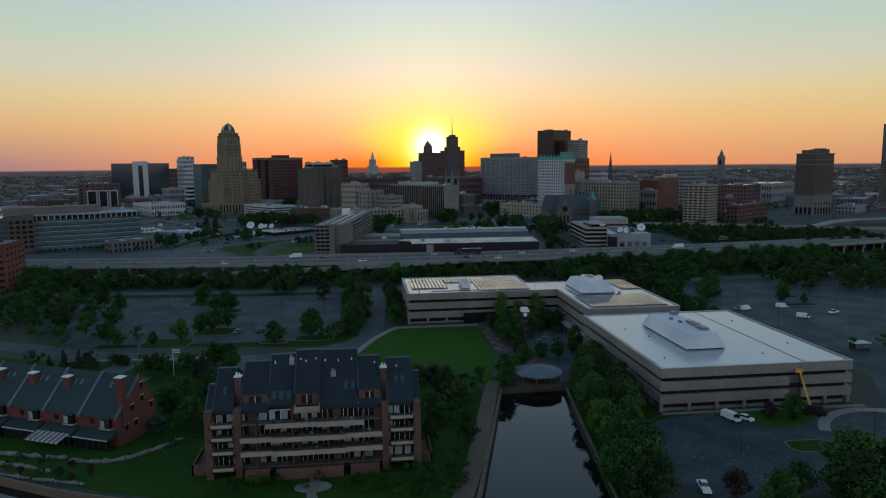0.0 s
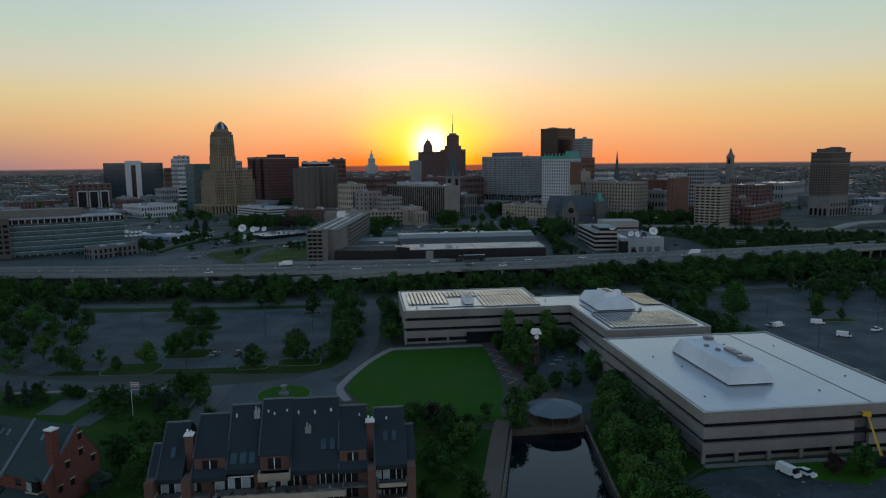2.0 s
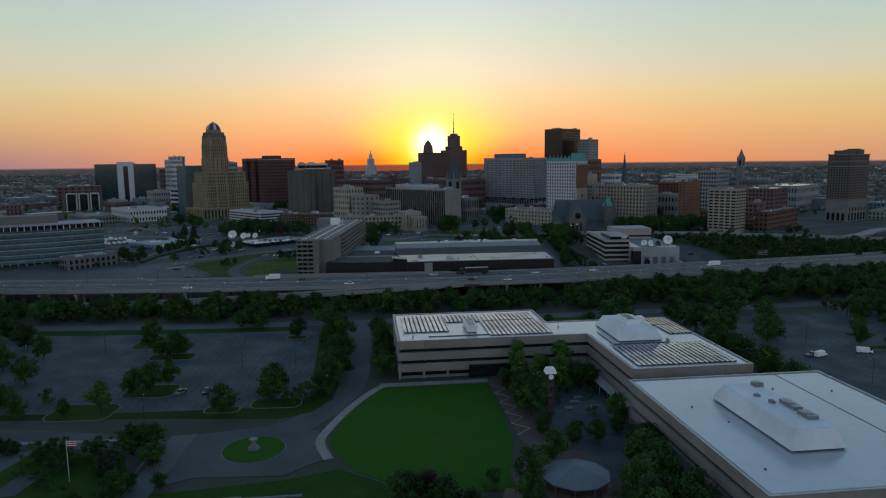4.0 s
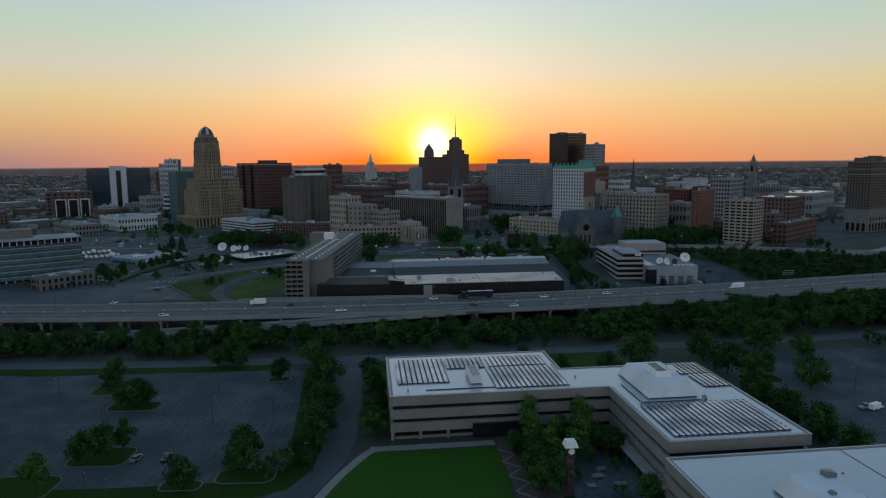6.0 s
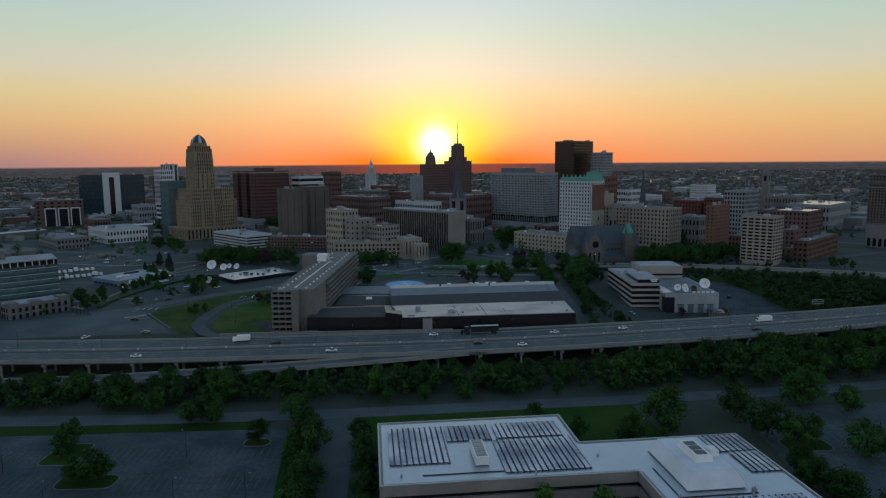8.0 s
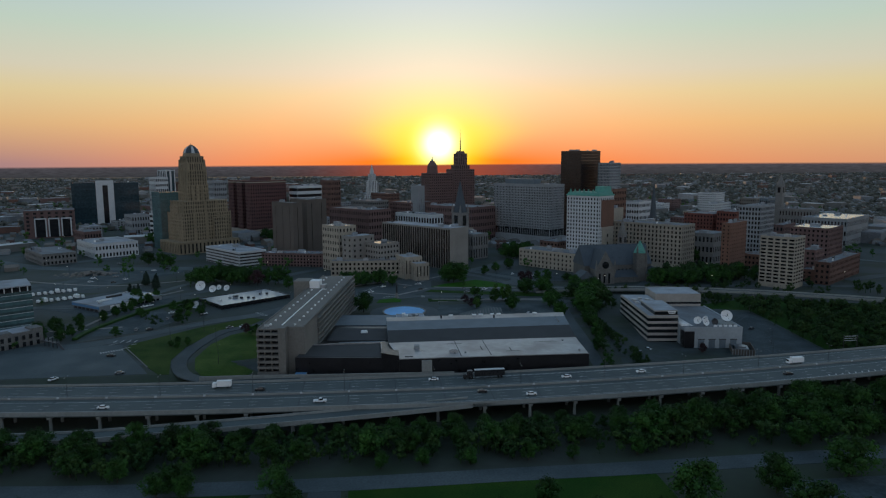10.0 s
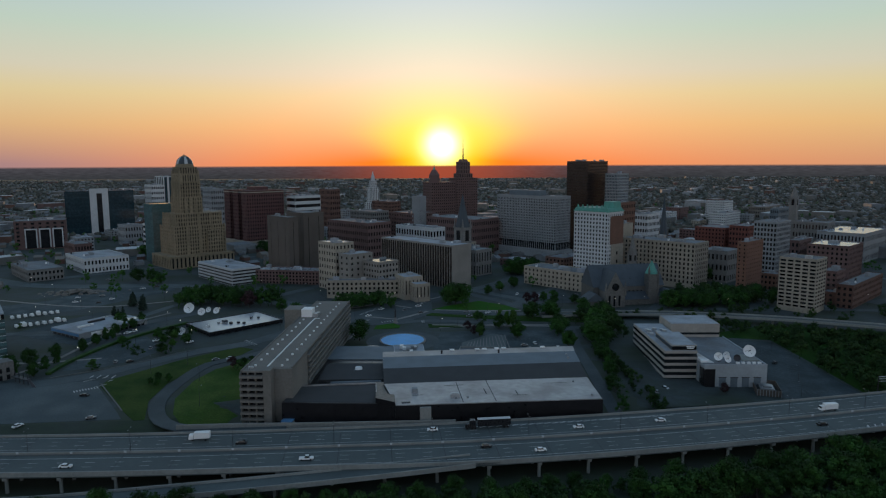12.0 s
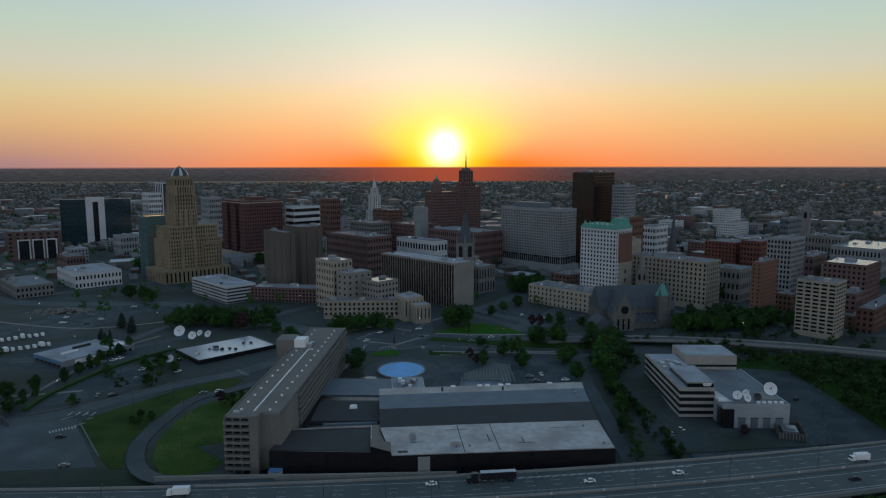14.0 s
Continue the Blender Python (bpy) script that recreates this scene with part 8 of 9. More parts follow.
for x, y, h in ((-150, 664, 40), (-145, 668, 40), (-142, 672, 40), (-117, 628, 100), (-114, 634, 10), (-160, 655, 60), (-120, 600, 30), (-96, 640, 40), (-70, 598, 30), (-62, 600, 30),
                (-122, 541.5, 170), (-106, 509, 10), (-135, 503, 60), (-119, 646, 40), (-114, 652, 40), (-128, 600, 100), (150, 770, 60), (158, 764, 60), (166, 758, 60), (174, 744, 60), (180, 760, 60), (30, 722, 40), (48, 716, 60), (96, 705, -10), (120, 699, -10), (160, 691, 170), (54, 780, 50), (70, 800, 50), (84, 822, 50), (-200, 790, 20), (-214, 806, 20), (-226, 780, 20), (-190, 838, 20), (-180, 846, 20), (-232, 800, 20), (-205, 775, 20), (172, 524, 75), (260, 560, 40), (120, 608, 0), (128, 612, 90), (96, 690, 10), (60, 706, 20), (140, 600, 0), (122, 600, 0), (20, 700, 40), (-30, 690, 60), (60, 730, 10), (112, 700, 30), (200, 760, 10), (170, 752, 60), (160, 758, 60), (-40, 845, 50), (-220, 905, 10), (-240, 890, 10), (-250, 1060, 30), (-280, 1080, 30)):
    vehicle("car", x, y, land(x, y) + 0.12, h, car_rnd.choice(PAINTS))


pen = thing("generator_pen", "dark slatted enclosure round a roof-high generator", "enclosure", pose(231, 521, land(231, 521), 0, 0, -22))
for x0, y0, x1, y1 in ((-6, -9, 6, -8.7), (-6, 8.7, 6, 9), (-6, -8.7, -5.7, 8.7), (5.7, -8.7, 6, 8.7)):
    part("fence_side", Geo().box(x0, y0, 0, x1, y1, 3.2), "umber", pen)
for i in range(9):
    part("fence_post", Geo().box(-5.9 + i * 1.45, -9.25, 0, -5.6 + i * 1.45, -9.0, 3.4), "grey_wall", pen)
part("generator", Geo().box(-3.6, -5, 0.2, 3.4, 4, 2.6).box(-2.2, -3, 2.6, 2.0, 2, 3.4), "grey_paint", pen)

# ---- lamps, masts, flag ----
def lamp_post(x, y, z, h, turn=0.0, double=False, lit=False):
    t = thing("street_lamp", "slim grey street lamp post", "street lamp", pose(x, y, z, 0, 0, turn), "street lamps")
    part("pole", Geo().tube((0, 0, -0.2), (0, 0, h), 0.12, 0.06, 8), "dark_metal", t)
    for s in ((-1, 1) if double else (1,)):
        part("arm", Geo().tube((0, 0, h - 0.1), (s * 1.6, 0, h + 0.15), 0.04), "dark_metal", t)
        part("lamp_head", Geo().box(min(s * 1.4, s * 2.0), -0.15, h + 0.08, max(s * 1.4, s * 2.0), 0.15, h + 0.22), "lamp_glow" if lit else "grey_paint", t)


for x in range(-200, 330, 40):
    lamp_post(x + 8.0, hw_mid(x + 8.0), HWY + 0.9, 9, 90, True)
for x, y in ((-75, 322), (-40, 322), (-45, 355), (-100, 350), (-20, 322), (190, 320), (230, 300), (225, 335), (180, 270), (92, 150), (108, 345), (-115, 310), (-4, 280), (-60, 270), (128, 150), (250, 320)):
    lamp_post(x, y, 0, 9, (x * 37) % 360)
for x, y in ((-70, 560), (-84, 590), (-100, 575), (-60, 520), (-150, 600), (-40, 660), (10, 690), (60, 670), (110, 690), (160, 690), (200, 560), (255, 530), (270, 580), (240, 505), (330, 640), (-130, 640), (-140, 760), (-60, 790), (40, 740)):
    lamp_post(x, y, land(x, y), 10, (x * 53) % 360, lit=int(x + y) % 3 == 0)
flag = thing("flagpole", "white flagpole with a limp flag", "flagpole", pose(-66, 232, 0))
part("pole", Geo().tube((0, 0, 0), (0, 0, 11), 0.1, 0.05), "white_paint", flag)
for i in range(6):
    part("stripe", Geo().add([(0.1, 0, 10.6 - i * 0.25), (2.2, 0.4, 10.3 - i * 0.25), (2.2, 0.4, 10.1 - i * 0.25), (0.1, 0, 10.4 - i * 0.25), (0.1, 0.05, 10.6 - i * 0.25), (2.2, 0.45, 10.3 - i * 0.25), (2.2, 0.45, 10.1 - i * 0.25), (0.1, 0.05, 10.4 - i * 0.25)], [(0, 1, 2, 3), (7, 6, 5, 4), (0, 4, 5, 1), (2, 6, 7, 3)]), "red_paint" if i % 2 else "white_paint", flag)
statue = thing("island_fountain", "dark stone ornament on the round island", "ornament", pose(-23.6, 245, 0.3))
part("base", Geo().frustum(0, 0, 0, 1.8, 0.7, 1.5, 8), "stone", statue)
part("column", Geo().frustum(0, 0, 0.7, 0.7, 2.6, 0.5, 8).frustum(0, 0, 2.6, 1.2, 2.9, 1.2, 8), "stone", statue)
pole_m = thing("traffic_gantry", "grey lattice sign gantry beside the highway", "gantry", pose(284, 503, 0))
for x in (-4, 4):
    part("post", Geo().tube((x, 0, 0), (x, 0, 13), 0.28, 0.22, 6), "dark_metal", pole_m)
for z in (10.4, 11.6, 12.8):
    part("beam", Geo().tube((-4, 0, z), (4, 0, z), 0.16, 0.16, 6), "metal", pole_m)
gantry = thing("lattice_footbridge", "steel lattice stair bridge beside the stone house", "footbridge", pose(-164, 566, 0, 0, 0, -35))
part("stair", Geo().box(-7, -1.4, 8, 7, 1.4, 8.4).tube((7, 0, 8.2), (14, 0, 3.6), 0.8, 0.8, 4), "dark_metal", gantry)
for x in (-6, -2, 2, 6):
    part("post", Geo().tube((x, 0, 3), (x, 0, 11), 0.25, 0.25, 6), "dark_metal", gantry)

# ---- streets of the city side ----
road("road", [(-420, 520), (-260, 548), (-170, 562), (-141, 570), (-121, 586), (-88, 617), (-58, 634), (-36, 660), (-4, 700)], 6.0)
road("road", [(30, 716), (70, 711), (104, 702), (138, 695), (210, 686), (250, 684)], 4.6)
road("road", [(40, 677), (65, 681), (100, 672), (131, 661), (173, 648)], 3.8)
road("street", [(30, 715), (80, 768), (132, 815), (190, 890), (280, 1000)], 6.0, label="grey city street between blocks")
road("street", [(-300, 660), (-220, 676), (-160, 690), (-120, 720), (-60, 790), (20, 900)], 5.0, label="grey city street past the depot")
road("street", [(100, 790), (111, 772), (123, 756), (144, 719), (175, 702), (222, 697), (330, 690), (430, 672)], 4.6, label="grey city street before the church")
flat("junction", [(-12, 690), (20, 672), (44, 674), (66, 700), (70, 716), (72, 745), (95, 772), (70, 792), (36, 740), (8, 716)], "asphalt", "broad pale asphalt junction", "road", 0.2)
for pts in ([(41, 687), (66, 711)], [(42, 735), (54, 725)], [(72, 758), (89, 774)], [(18, 699), (40, 688)], [(66, 668), (150, 655)], [(72, 716), (104, 709), (139, 706)], [(-2, 726), (40, 752)]):
    road("footpath", pts, 1.2, "paving", "pale concrete pavement at the junction", "path", 0.3, 8)
road("street", [(-420, 960), (-300, 870), (-163, 850), (-100, 800), (-20, 730)], 9.0, label="wide grey avenue before the civic tower")
road("slip_road", [(-14, 484, 7.6), (-50, 486.5, 6.8), (-66, 494, 6.2), (-76, 508, 5.6), (-82, 530, 5.4), (-80, 560, 5.2), (-72, 590, 5.3), (-50, 606, 5.5), (-20, 640, 5.7)], 3.7, "asphalt", "curving grey slip road", "road", 0.15)
flat("grass_bank", [(-62, 497), (-70, 511), (-75, 532), (-73, 560), (-66, 580), (-50, 596), (-36, 606), (-30, 580), (-34, 540), (-40, 500), (-48, 492)], "slope_grass", "bright grass inside the slip road's curve", "grass", 0.16)
flat("grass_bank", [(-120, 566), (-119.8, 556), (-96, 519), (-86, 505), (-81, 505), (-87, 530), (-86, 556), (-78, 584), (-58, 606), (-52, 620), (-62, 626), (-90, 602)], "slope_grass", "bright grass wedge beside the slip road", "grass", 0.16)
flat("car_park", [(-260, 507), (-92, 507), (-97, 516), (-121, 556), (-124, 566), (-142, 566), (-260, 540)], "asphalt", "wide worn asphalt apron", "car park", 0.075)
flat("car_park", [(-153, 586), (-152, 606), (-142, 638), (-130, 660), (-108, 626), (-117, 606), (-132, 592)], "lot", "asphalt car park with faint bays", "car park", 0.06)
flat("car_park", [(-225, 676), (-165, 640), (-128, 690), (-190, 740)], "lot", "depot yard of dark asphalt", "car park", 0.07)
flat("plaza_grass", [(24, 661), (42, 662), (43, 669), (38, 676), (26, 671)], "grass", "curved plaza lawn", "lawn", 0.28)
flat("plaza_grass", [(70, 717), (82, 728), (112, 746), (132, 724), (139, 708), (104, 710)], "grass", "triangular lawn at the junction", "lawn", 0.26)
flat("plaza_grass", [(69, 705), (87, 697), (137, 687), (187, 669), (184, 662), (134, 672), (95, 687), (63, 698)], "rough_grass", "long plaza lawn strip", "lawn", 0.26)
flat("plaza_grass", [(63, 671), (83, 667), (87, 659), (63, 661)], "rough_grass", "short plaza planting bed", "lawn", 0.26)
flat("pool_deck", [(81, 620), (104, 640), (113, 634), (106, 597), (101.5, 598), (102, 606), (80, 610)], "deck", "grey slatted terrace beside the court", "terrace", 0.12)
dk = Geo()
for i in range(13):
    x = 83 + i * 2.2
    dk.ribbon([(x, 611 if i < 9 else 601), (x + 3, min(620 + i * 1.7, 640 - (i - 9) * 1.6 if i > 9 else 640))], 0.25, lambda a, b: land(a, b) + 0.2, 0.1)
setting("terrace_slats", dk, "paving", "pale slats across the terrace", "terrace", "stuff")
court_wall = thing("court_fence", "low pale fence round the sports court", "fence")
for a_, b_ in (((72.5, 578.4), (96.6, 576)), ((96.6, 576), (101.2, 603.6)), ((101.2, 603.6), (78.6, 607.9)), ((78.6, 607.9), (72.5, 578.4))):
    part("fence_side", Geo().ribbon([a_, b_], 0.15, lambda x, y: land(x, y) + 1.3, 1.5), "concrete", court_wall)
monument = thing("street_monument", "slim dark bronze monument on a pale plinth", "monument", pose(39.7, 677, land(40, 677)))
part("plinth", Geo().frustum(0, 0, 0, 2.0, 1.6, 1.5, 8).frustum(0, 0, 1.6, 1.1, 4.2, 0.9, 8), "stone", monument)
part("column", Geo().frustum(0, 0, 4.2, 0.7, 8.6, 0.45, 8).frustum(0, 0, 8.6, 0.8, 9.0, 0.8, 8).frustum(0, 0, 9.0, 0.5, 11.2, 0.15, 8), "dark_metal", monument)
flat("car_park", [(-282, 770), (-251, 791), (-238, 850), (-170, 860), (-158, 828), (-183, 791), (-212, 746), (-262, 738)], "lot", "wide asphalt lot before the civic tower", "car park", 0.09)
road("street", [(-230, 676), (-185, 671), (-166, 674), (-158, 706), (-148, 733), (-137, 761), (-110, 790)], 3.6, label="grey city street beside the depot")
flat("car_park", [(122, 766), (146, 787), (192, 766), (188, 730), (154, 729)], "lot", "fenced dark car park before the houses", "car park", 0.12)
flat("car_park", [(172, 486), (240, 488), (278, 497), (282, 600), (240, 615), (238, 522), (198, 520), (180, 538), (172, 600), (166, 600)], "lot", "dark asphalt yard round the broadcast building", "car park", 0.06)
flat("grass_bank", [(240, 618), (284, 604), (280, 498), (420, 515), (420, 600), (300, 640)], "rough_grass", "wooded bank beside the ramp", "grass", 0.05)
road("drive", [(140, 492), (145, 540), (151, 590), (156, 620), (162, 648)], 3.4, label="narrow drive past the hall", lift=0.14)
def zebra(x0, y0, x1, y1, n, length, name="crossing_bars"):
    """Painted bars of a crossing set side by side between two points."""
    g = Geo()
    d = Vector((x1 - x0, y1 - y0)).normalized()
    for i in range(n):
        x, y = x0 + (x1 - x0) * i / (n - 1), y0 + (y1 - y0) * i / (n - 1)
        g.ribbon([(x + d.y * length / 2, y - d.x * length / 2), (x - d.y * length / 2, y + d.x * length / 2)], 0.3, lambda a, b: land(a, b) + 0.31, 0.05)
    setting(name, g, "line", "worn white crossing bars on asphalt", "markings", "stuff")


zebra(-130, 548.5, -120.6, 554, 9, 3)
zebra(-130, 567, -120, 557, 2, 6)
zebra(-131, 573, -119, 572, 4, 5)
zebra(-123, 571, -118, 565, 2, 3)
for q4 in ((14, 706, 26, 724, 9, 3), (44, 690, 62, 706, 9, 3), (58, 730, 66, 746, 7, 3), (30, 680, 40, 684, 6, 2.6), (100, 768, 108, 776, 6, 2.6), (60, 682, 60, 676, 5, 2.5), (-60, 640, -52, 630, 5, 3)):
    zebra(*q4)
kerb([(-121, 560), (-95.5, 518)], 0.35, 0.4, False)
kerb([(-153, 574), (-121, 592), (-88, 623)], 0.25, 0.35, False)
bays(-150, 604, -140, 636, 13, 5.0)
bays(-133, 598, -118, 622, 11, 5.0)
bays(-141, 592, -126, 628, 14, 5.0)
bays(116, 600, 142, 598, 11, 5.0)
bays(116, 622, 144, 620, 11, 5.0)
bays(128, 762, 184, 752, 20, 5.0)
bays(140, 740, 184, 736, 16, 5.0)
bays(244, 516, 268, 512, 10, 5.0)
bays(246, 560, 276, 590, 14, 5.0)
rr2 = thing("east_ramp", "curving concrete elevated ramp", "ramp", kind="structure")
q = bend([(150, 684, 7.0), (183, 680, 8.5), (241, 668, 9.7), (310, 643, 10), (361, 616, 10), (460, 560, 10), (600, 520, 9)], 12)
part("deck", Geo().ribbon(q, 5.0, 0, 1.4), "deck", rr2)
for s in (-4.9, 4.9):
    w = []
    for i, p in enumerate(q):
        a, b = Vector(q[max(i - 1, 0)]), Vector(q[min(i + 1, len(q) - 1)])
        d = (b - a).normalized()
        w.append((p[0] - d.y * s, p[1] + d.x * s, p[2] + 0.9))
    part("parapet", Geo().ribbon(w, 0.2, 0, 1.8), "concrete", rr2)
for i in range(3, len(q), 3):
    part("pier_column", Geo().frustum(q[i][0], q[i][1], 0, 0.9, q[i][2] - 1.2, 0.9, 8), "concrete", rr2)
loop = thing("loop_ramp", "curving pale concrete loop ramp on columns", "ramp", kind="structure")
lp = bend([(395, 585, 9.6), (440, 606, 10.2), (480, 634, 10.8), (530, 645, 11.2), (640, 650, 11.6)], 12)
part("deck", Geo().ribbon(lp, 4.8, 0, 1.3), "concrete", loop)
for i in range(2, len(lp), 3):
    part("pier_column", Geo().frustum(lp[i][0], lp[i][1], 0, 0.8, lp[i][2] - 1.2, 0.8, 8), "concrete", loop)
retain = Geo().ribbon([(-62, 488, 8.6), (-36, 486, 9.0), (0, 483, 9.0), (60, 479.5, 9.0)], 0.3, 0, 9)
setting("retaining_wall", retain, "concrete", "pale concrete retaining wall beside the highway", "wall")

# ---- city trees ----
for x, y, h, k in ((-134, 768, 12, "conifer"), (-126, 762, 13, "broad"), (-117, 764, 13, "broad"), (-111, 766, 14, "broad"), (-100, 760, 14, "broad"), (-92, 758, 13, "broad"), (-84, 750, 12, "broad"), (-76, 744, 12, "red"), (-60, 752, 12, "broad"), (-68, 748, 11, "broad"), (-48, 725, 10, "round"), (-34.6, 706, 10, "broad"),
                   (-1, 728, 11, "broad"), (8, 732, 11, "broad"), (16, 735, 10, "broad"), (29, 741, 11, "broad"), (24, 738, 10, "round"), (91, 736, 16, "broad"), (97.6, 718, 7, "bush"), (14.6, 632, 13, "broad"), (100, 676, 7, "round"), (112, 654, 9, "round"), (119, 660, 10, "upright"), (120, 628, 9, "round"), (97, 642, 7, "round"), (92, 638, 6, "red"),
                   (143, 688, 10, "broad"), (158, 686, 11, "broad"), (148, 630, 11, "broad"), (147, 602, 9, "round"), (184.5, 691, 11, "broad"), (176, 634, 12, "broad"), (170, 620, 11, "broad"), (158, 560, 7, "broad"), (160, 575, 8, "broad"), (155, 548, 7, "broad"), (150, 530, 7, "broad"), (148, 518, 7, "bush"), (146, 506, 6, "bush"), (144, 498, 6, "bush"), (164, 590, 9, "broad"), (172, 606, 11, "broad"), (194, 672, 12, "broad"), (182, 650, 13, "broad"), (190, 640, 12, "broad"), (150, 733, 8, "red"), (165, 736, 8, "round"), (175, 742, 8, "round"),
                   (-174, 762, 9, "conifer"), (-160, 743, 10, "conifer"), (-159, 696, 8, "broad"), (-156, 644, 6, "round"), (-160, 633, 6, "round"), (-168, 614, 8, "round"), (-172, 720, 8, "conifer"), (-165, 708, 8, "conifer"), (-50, 579, 6, "bush"), (-46, 582, 6, "bush"), (-86, 560, 4.5, "round"), (-90, 553, 4, "round"), (-107, 618, 6, "round"), (-208, 880, 12, "broad"), (-190, 868, 12, "broad"), (-182, 862, 10, "broad"), (-150, 655, 6, "round"), (-176, 600, 9, "broad"), (-182, 592, 8, "round"), (-161, 600, 5, "round"), (-162, 589, 5, "round"), (-157, 626, 6, "round"), (-155, 642, 5, "round"), (-153, 652, 5, "round"), (-151, 666, 6, "round"), (-150, 677, 6, "round"), (-146, 683, 6, "round"), (-144, 694, 6, "round"), (-157.6, 740, 10, "conifer"), (-171, 758, 10, "conifer"), (-139, 642, 5, "broad"), (-135, 585, 5, "bush"), (-111, 656, 7, "broad"), (-103, 615, 5, "bush"), (87, 738, 15, "broad"), (97, 740, 15, "broad"), (101, 667, 8, "bush"), (89, 651, 6, "red"), (95, 634, 7, "pale"), (113, 656, 12, "upright"), (122, 655, 12, "upright"), (120, 631, 10, "round"), (142, 679, 11, "broad"), (157, 680, 12, "broad"), (152, 640, 11, "broad"), (147, 601, 10, "round"), (180, 672, 11, "broad"), (195, 677, 11, "broad"), (154, 805, 9, "broad"), (124, 771, 8, "round"), (138, 790, 8, "round"), (155, 728, 9, "red"), (172, 727, 7, "round"), (189, 727, 7, "round"), (168, 611, 13, "broad"), (159, 574, 8, "broad"), (-120, 612, 6, "bush"), (-130, 626, 6, "bush"), (-113, 640, 6, "round"), (-120, 652, 7, "round"), (-100, 660, 6, "bush")):
    plant(k, x, y, h, group="city trees")
for i in range(14):
    plant("broad", 258 + i * 7 + tree_rnd.uniform(-2, 2), 706 + tree_rnd.uniform(-12, 14), tree_rnd.uniform(10, 14), group="wooded square")
for x, y in ((172, 868), (180, 876), (186, 884), (192, 892), (166, 880), (178, 896), (-120, 1090), (-110, 1080), (-70, 1040), (330, 800), (345, 815), (-230, 1020), (-245, 1040), (-260, 1060)):
    plant("broad", x, y, 14, group="city trees")

# ---- blocks and trees that fill the city between the measured buildings ----
flat("city_floor", [(-700, 700), (-420, 484), (640, 520), (900, 700), (900, 1500), (-700, 1500)], "city_floor", "dark paved city ground of streets and yards", "city ground", 0.03)
for pts, half in (([(-300, 905), (-200, 985), (-60, 1100), (120, 1240), (300, 1380)], 7), ([(110, 690), (190, 792), (290, 920), (420, 1090)], 6), ([(-330, 1000), (-240, 1100), (-100, 1280)], 6), ([(240, 690), (330, 810), (440, 950), (560, 1100)], 6),
                  ([(-60, 1010), (30, 905), (110, 800), (170, 720)], 5), ([(60, 1130), (170, 1000), (290, 850), (390, 720)], 5), ([(230, 1180), (340, 1040), (450, 900), (540, 790)], 5), ([(-420, 1120), (-300, 1130), (-180, 1160)], 6), ([(430, 700), (520, 730), (640, 760)], 6), ([(380, 690), (470, 800), (560, 930)], 5)):
    road("street", pts, half, label="grey city street between blocks", lift=0.16, step=14)
for pts in ([(-262, 690), (-226, 640), (-190, 606), (-140, 610)], [(-182, 572), (-168, 602), (-162, 640), (-155, 690), (-134, 730)], [(-300, 800), (-200, 760), (-120, 790)], [(-10, 606), (8, 640), (20, 690)], [(70, 660), (110, 664), (150, 660), (176, 672)]):
    road("footpath", pts, 1.2, "paving", "narrow pale footpath", "path", 0.2, 8)
hedges = thing("hedge", "long clipped hedge beside the slope path", "hedge")
part("foliage", Geo().ribbon(bend([(-157, 580), (-156, 602), (-146, 638), (-133, 664), (-112, 692)], 6), 1.4, lambda x, y: land(x, y) + 1.5, 1.7), "leaf", hedges)
fill_rnd = random.Random(21)
FILL = [("infill_block", "low brick city building with flat roof", "brown_brick"), ("infill_block", "low red brick city building with flat roof", "dull_brick"), ("infill_block", "low grey city building with flat roof", "grey_wall"),
        ("infill_block", "low tan city building with flat roof", "beige"), ("infill_block", "low stone city building with flat roof", "stone"), ("infill_block", "low white city building with flat roof", "white_wall")]
made = 0
for _ in range(4000):
    if made >= 85:
        break
    x, y = fill_rnd.uniform(-520, 760), 850 + 700 * fill_rnd.random() ** 1.3
    if abs(x - 60) > 0.62 * (y - 100):
        continue
    a, b, h = fill_rnd.uniform(14, 38), fill_rnd.uniform(14, 36), fill_rnd.choice((8, 11, 14, 18, 24))
    cx, cy = x + 0.788 * b / 2 - 0.616 * a / 2, y + 0.616 * b / 2 + 0.788 * a / 2
    if not free(cx, cy, 0.55 * max(a, b) + 3):
        continue
    name, label, wall = fill_rnd.choice(FILL)
    block(name, label, (x, y), 38, a, b, land(x, y) + h, wall, floors=max(2, round(h / 4)), bay=4.5, wf=0.45, hf=0.5, roof=fill_rnd.choice(("grey_roof", "pale_roof", "dark_roof", "pale_roof")), units=2, seed=made)
    made += 1


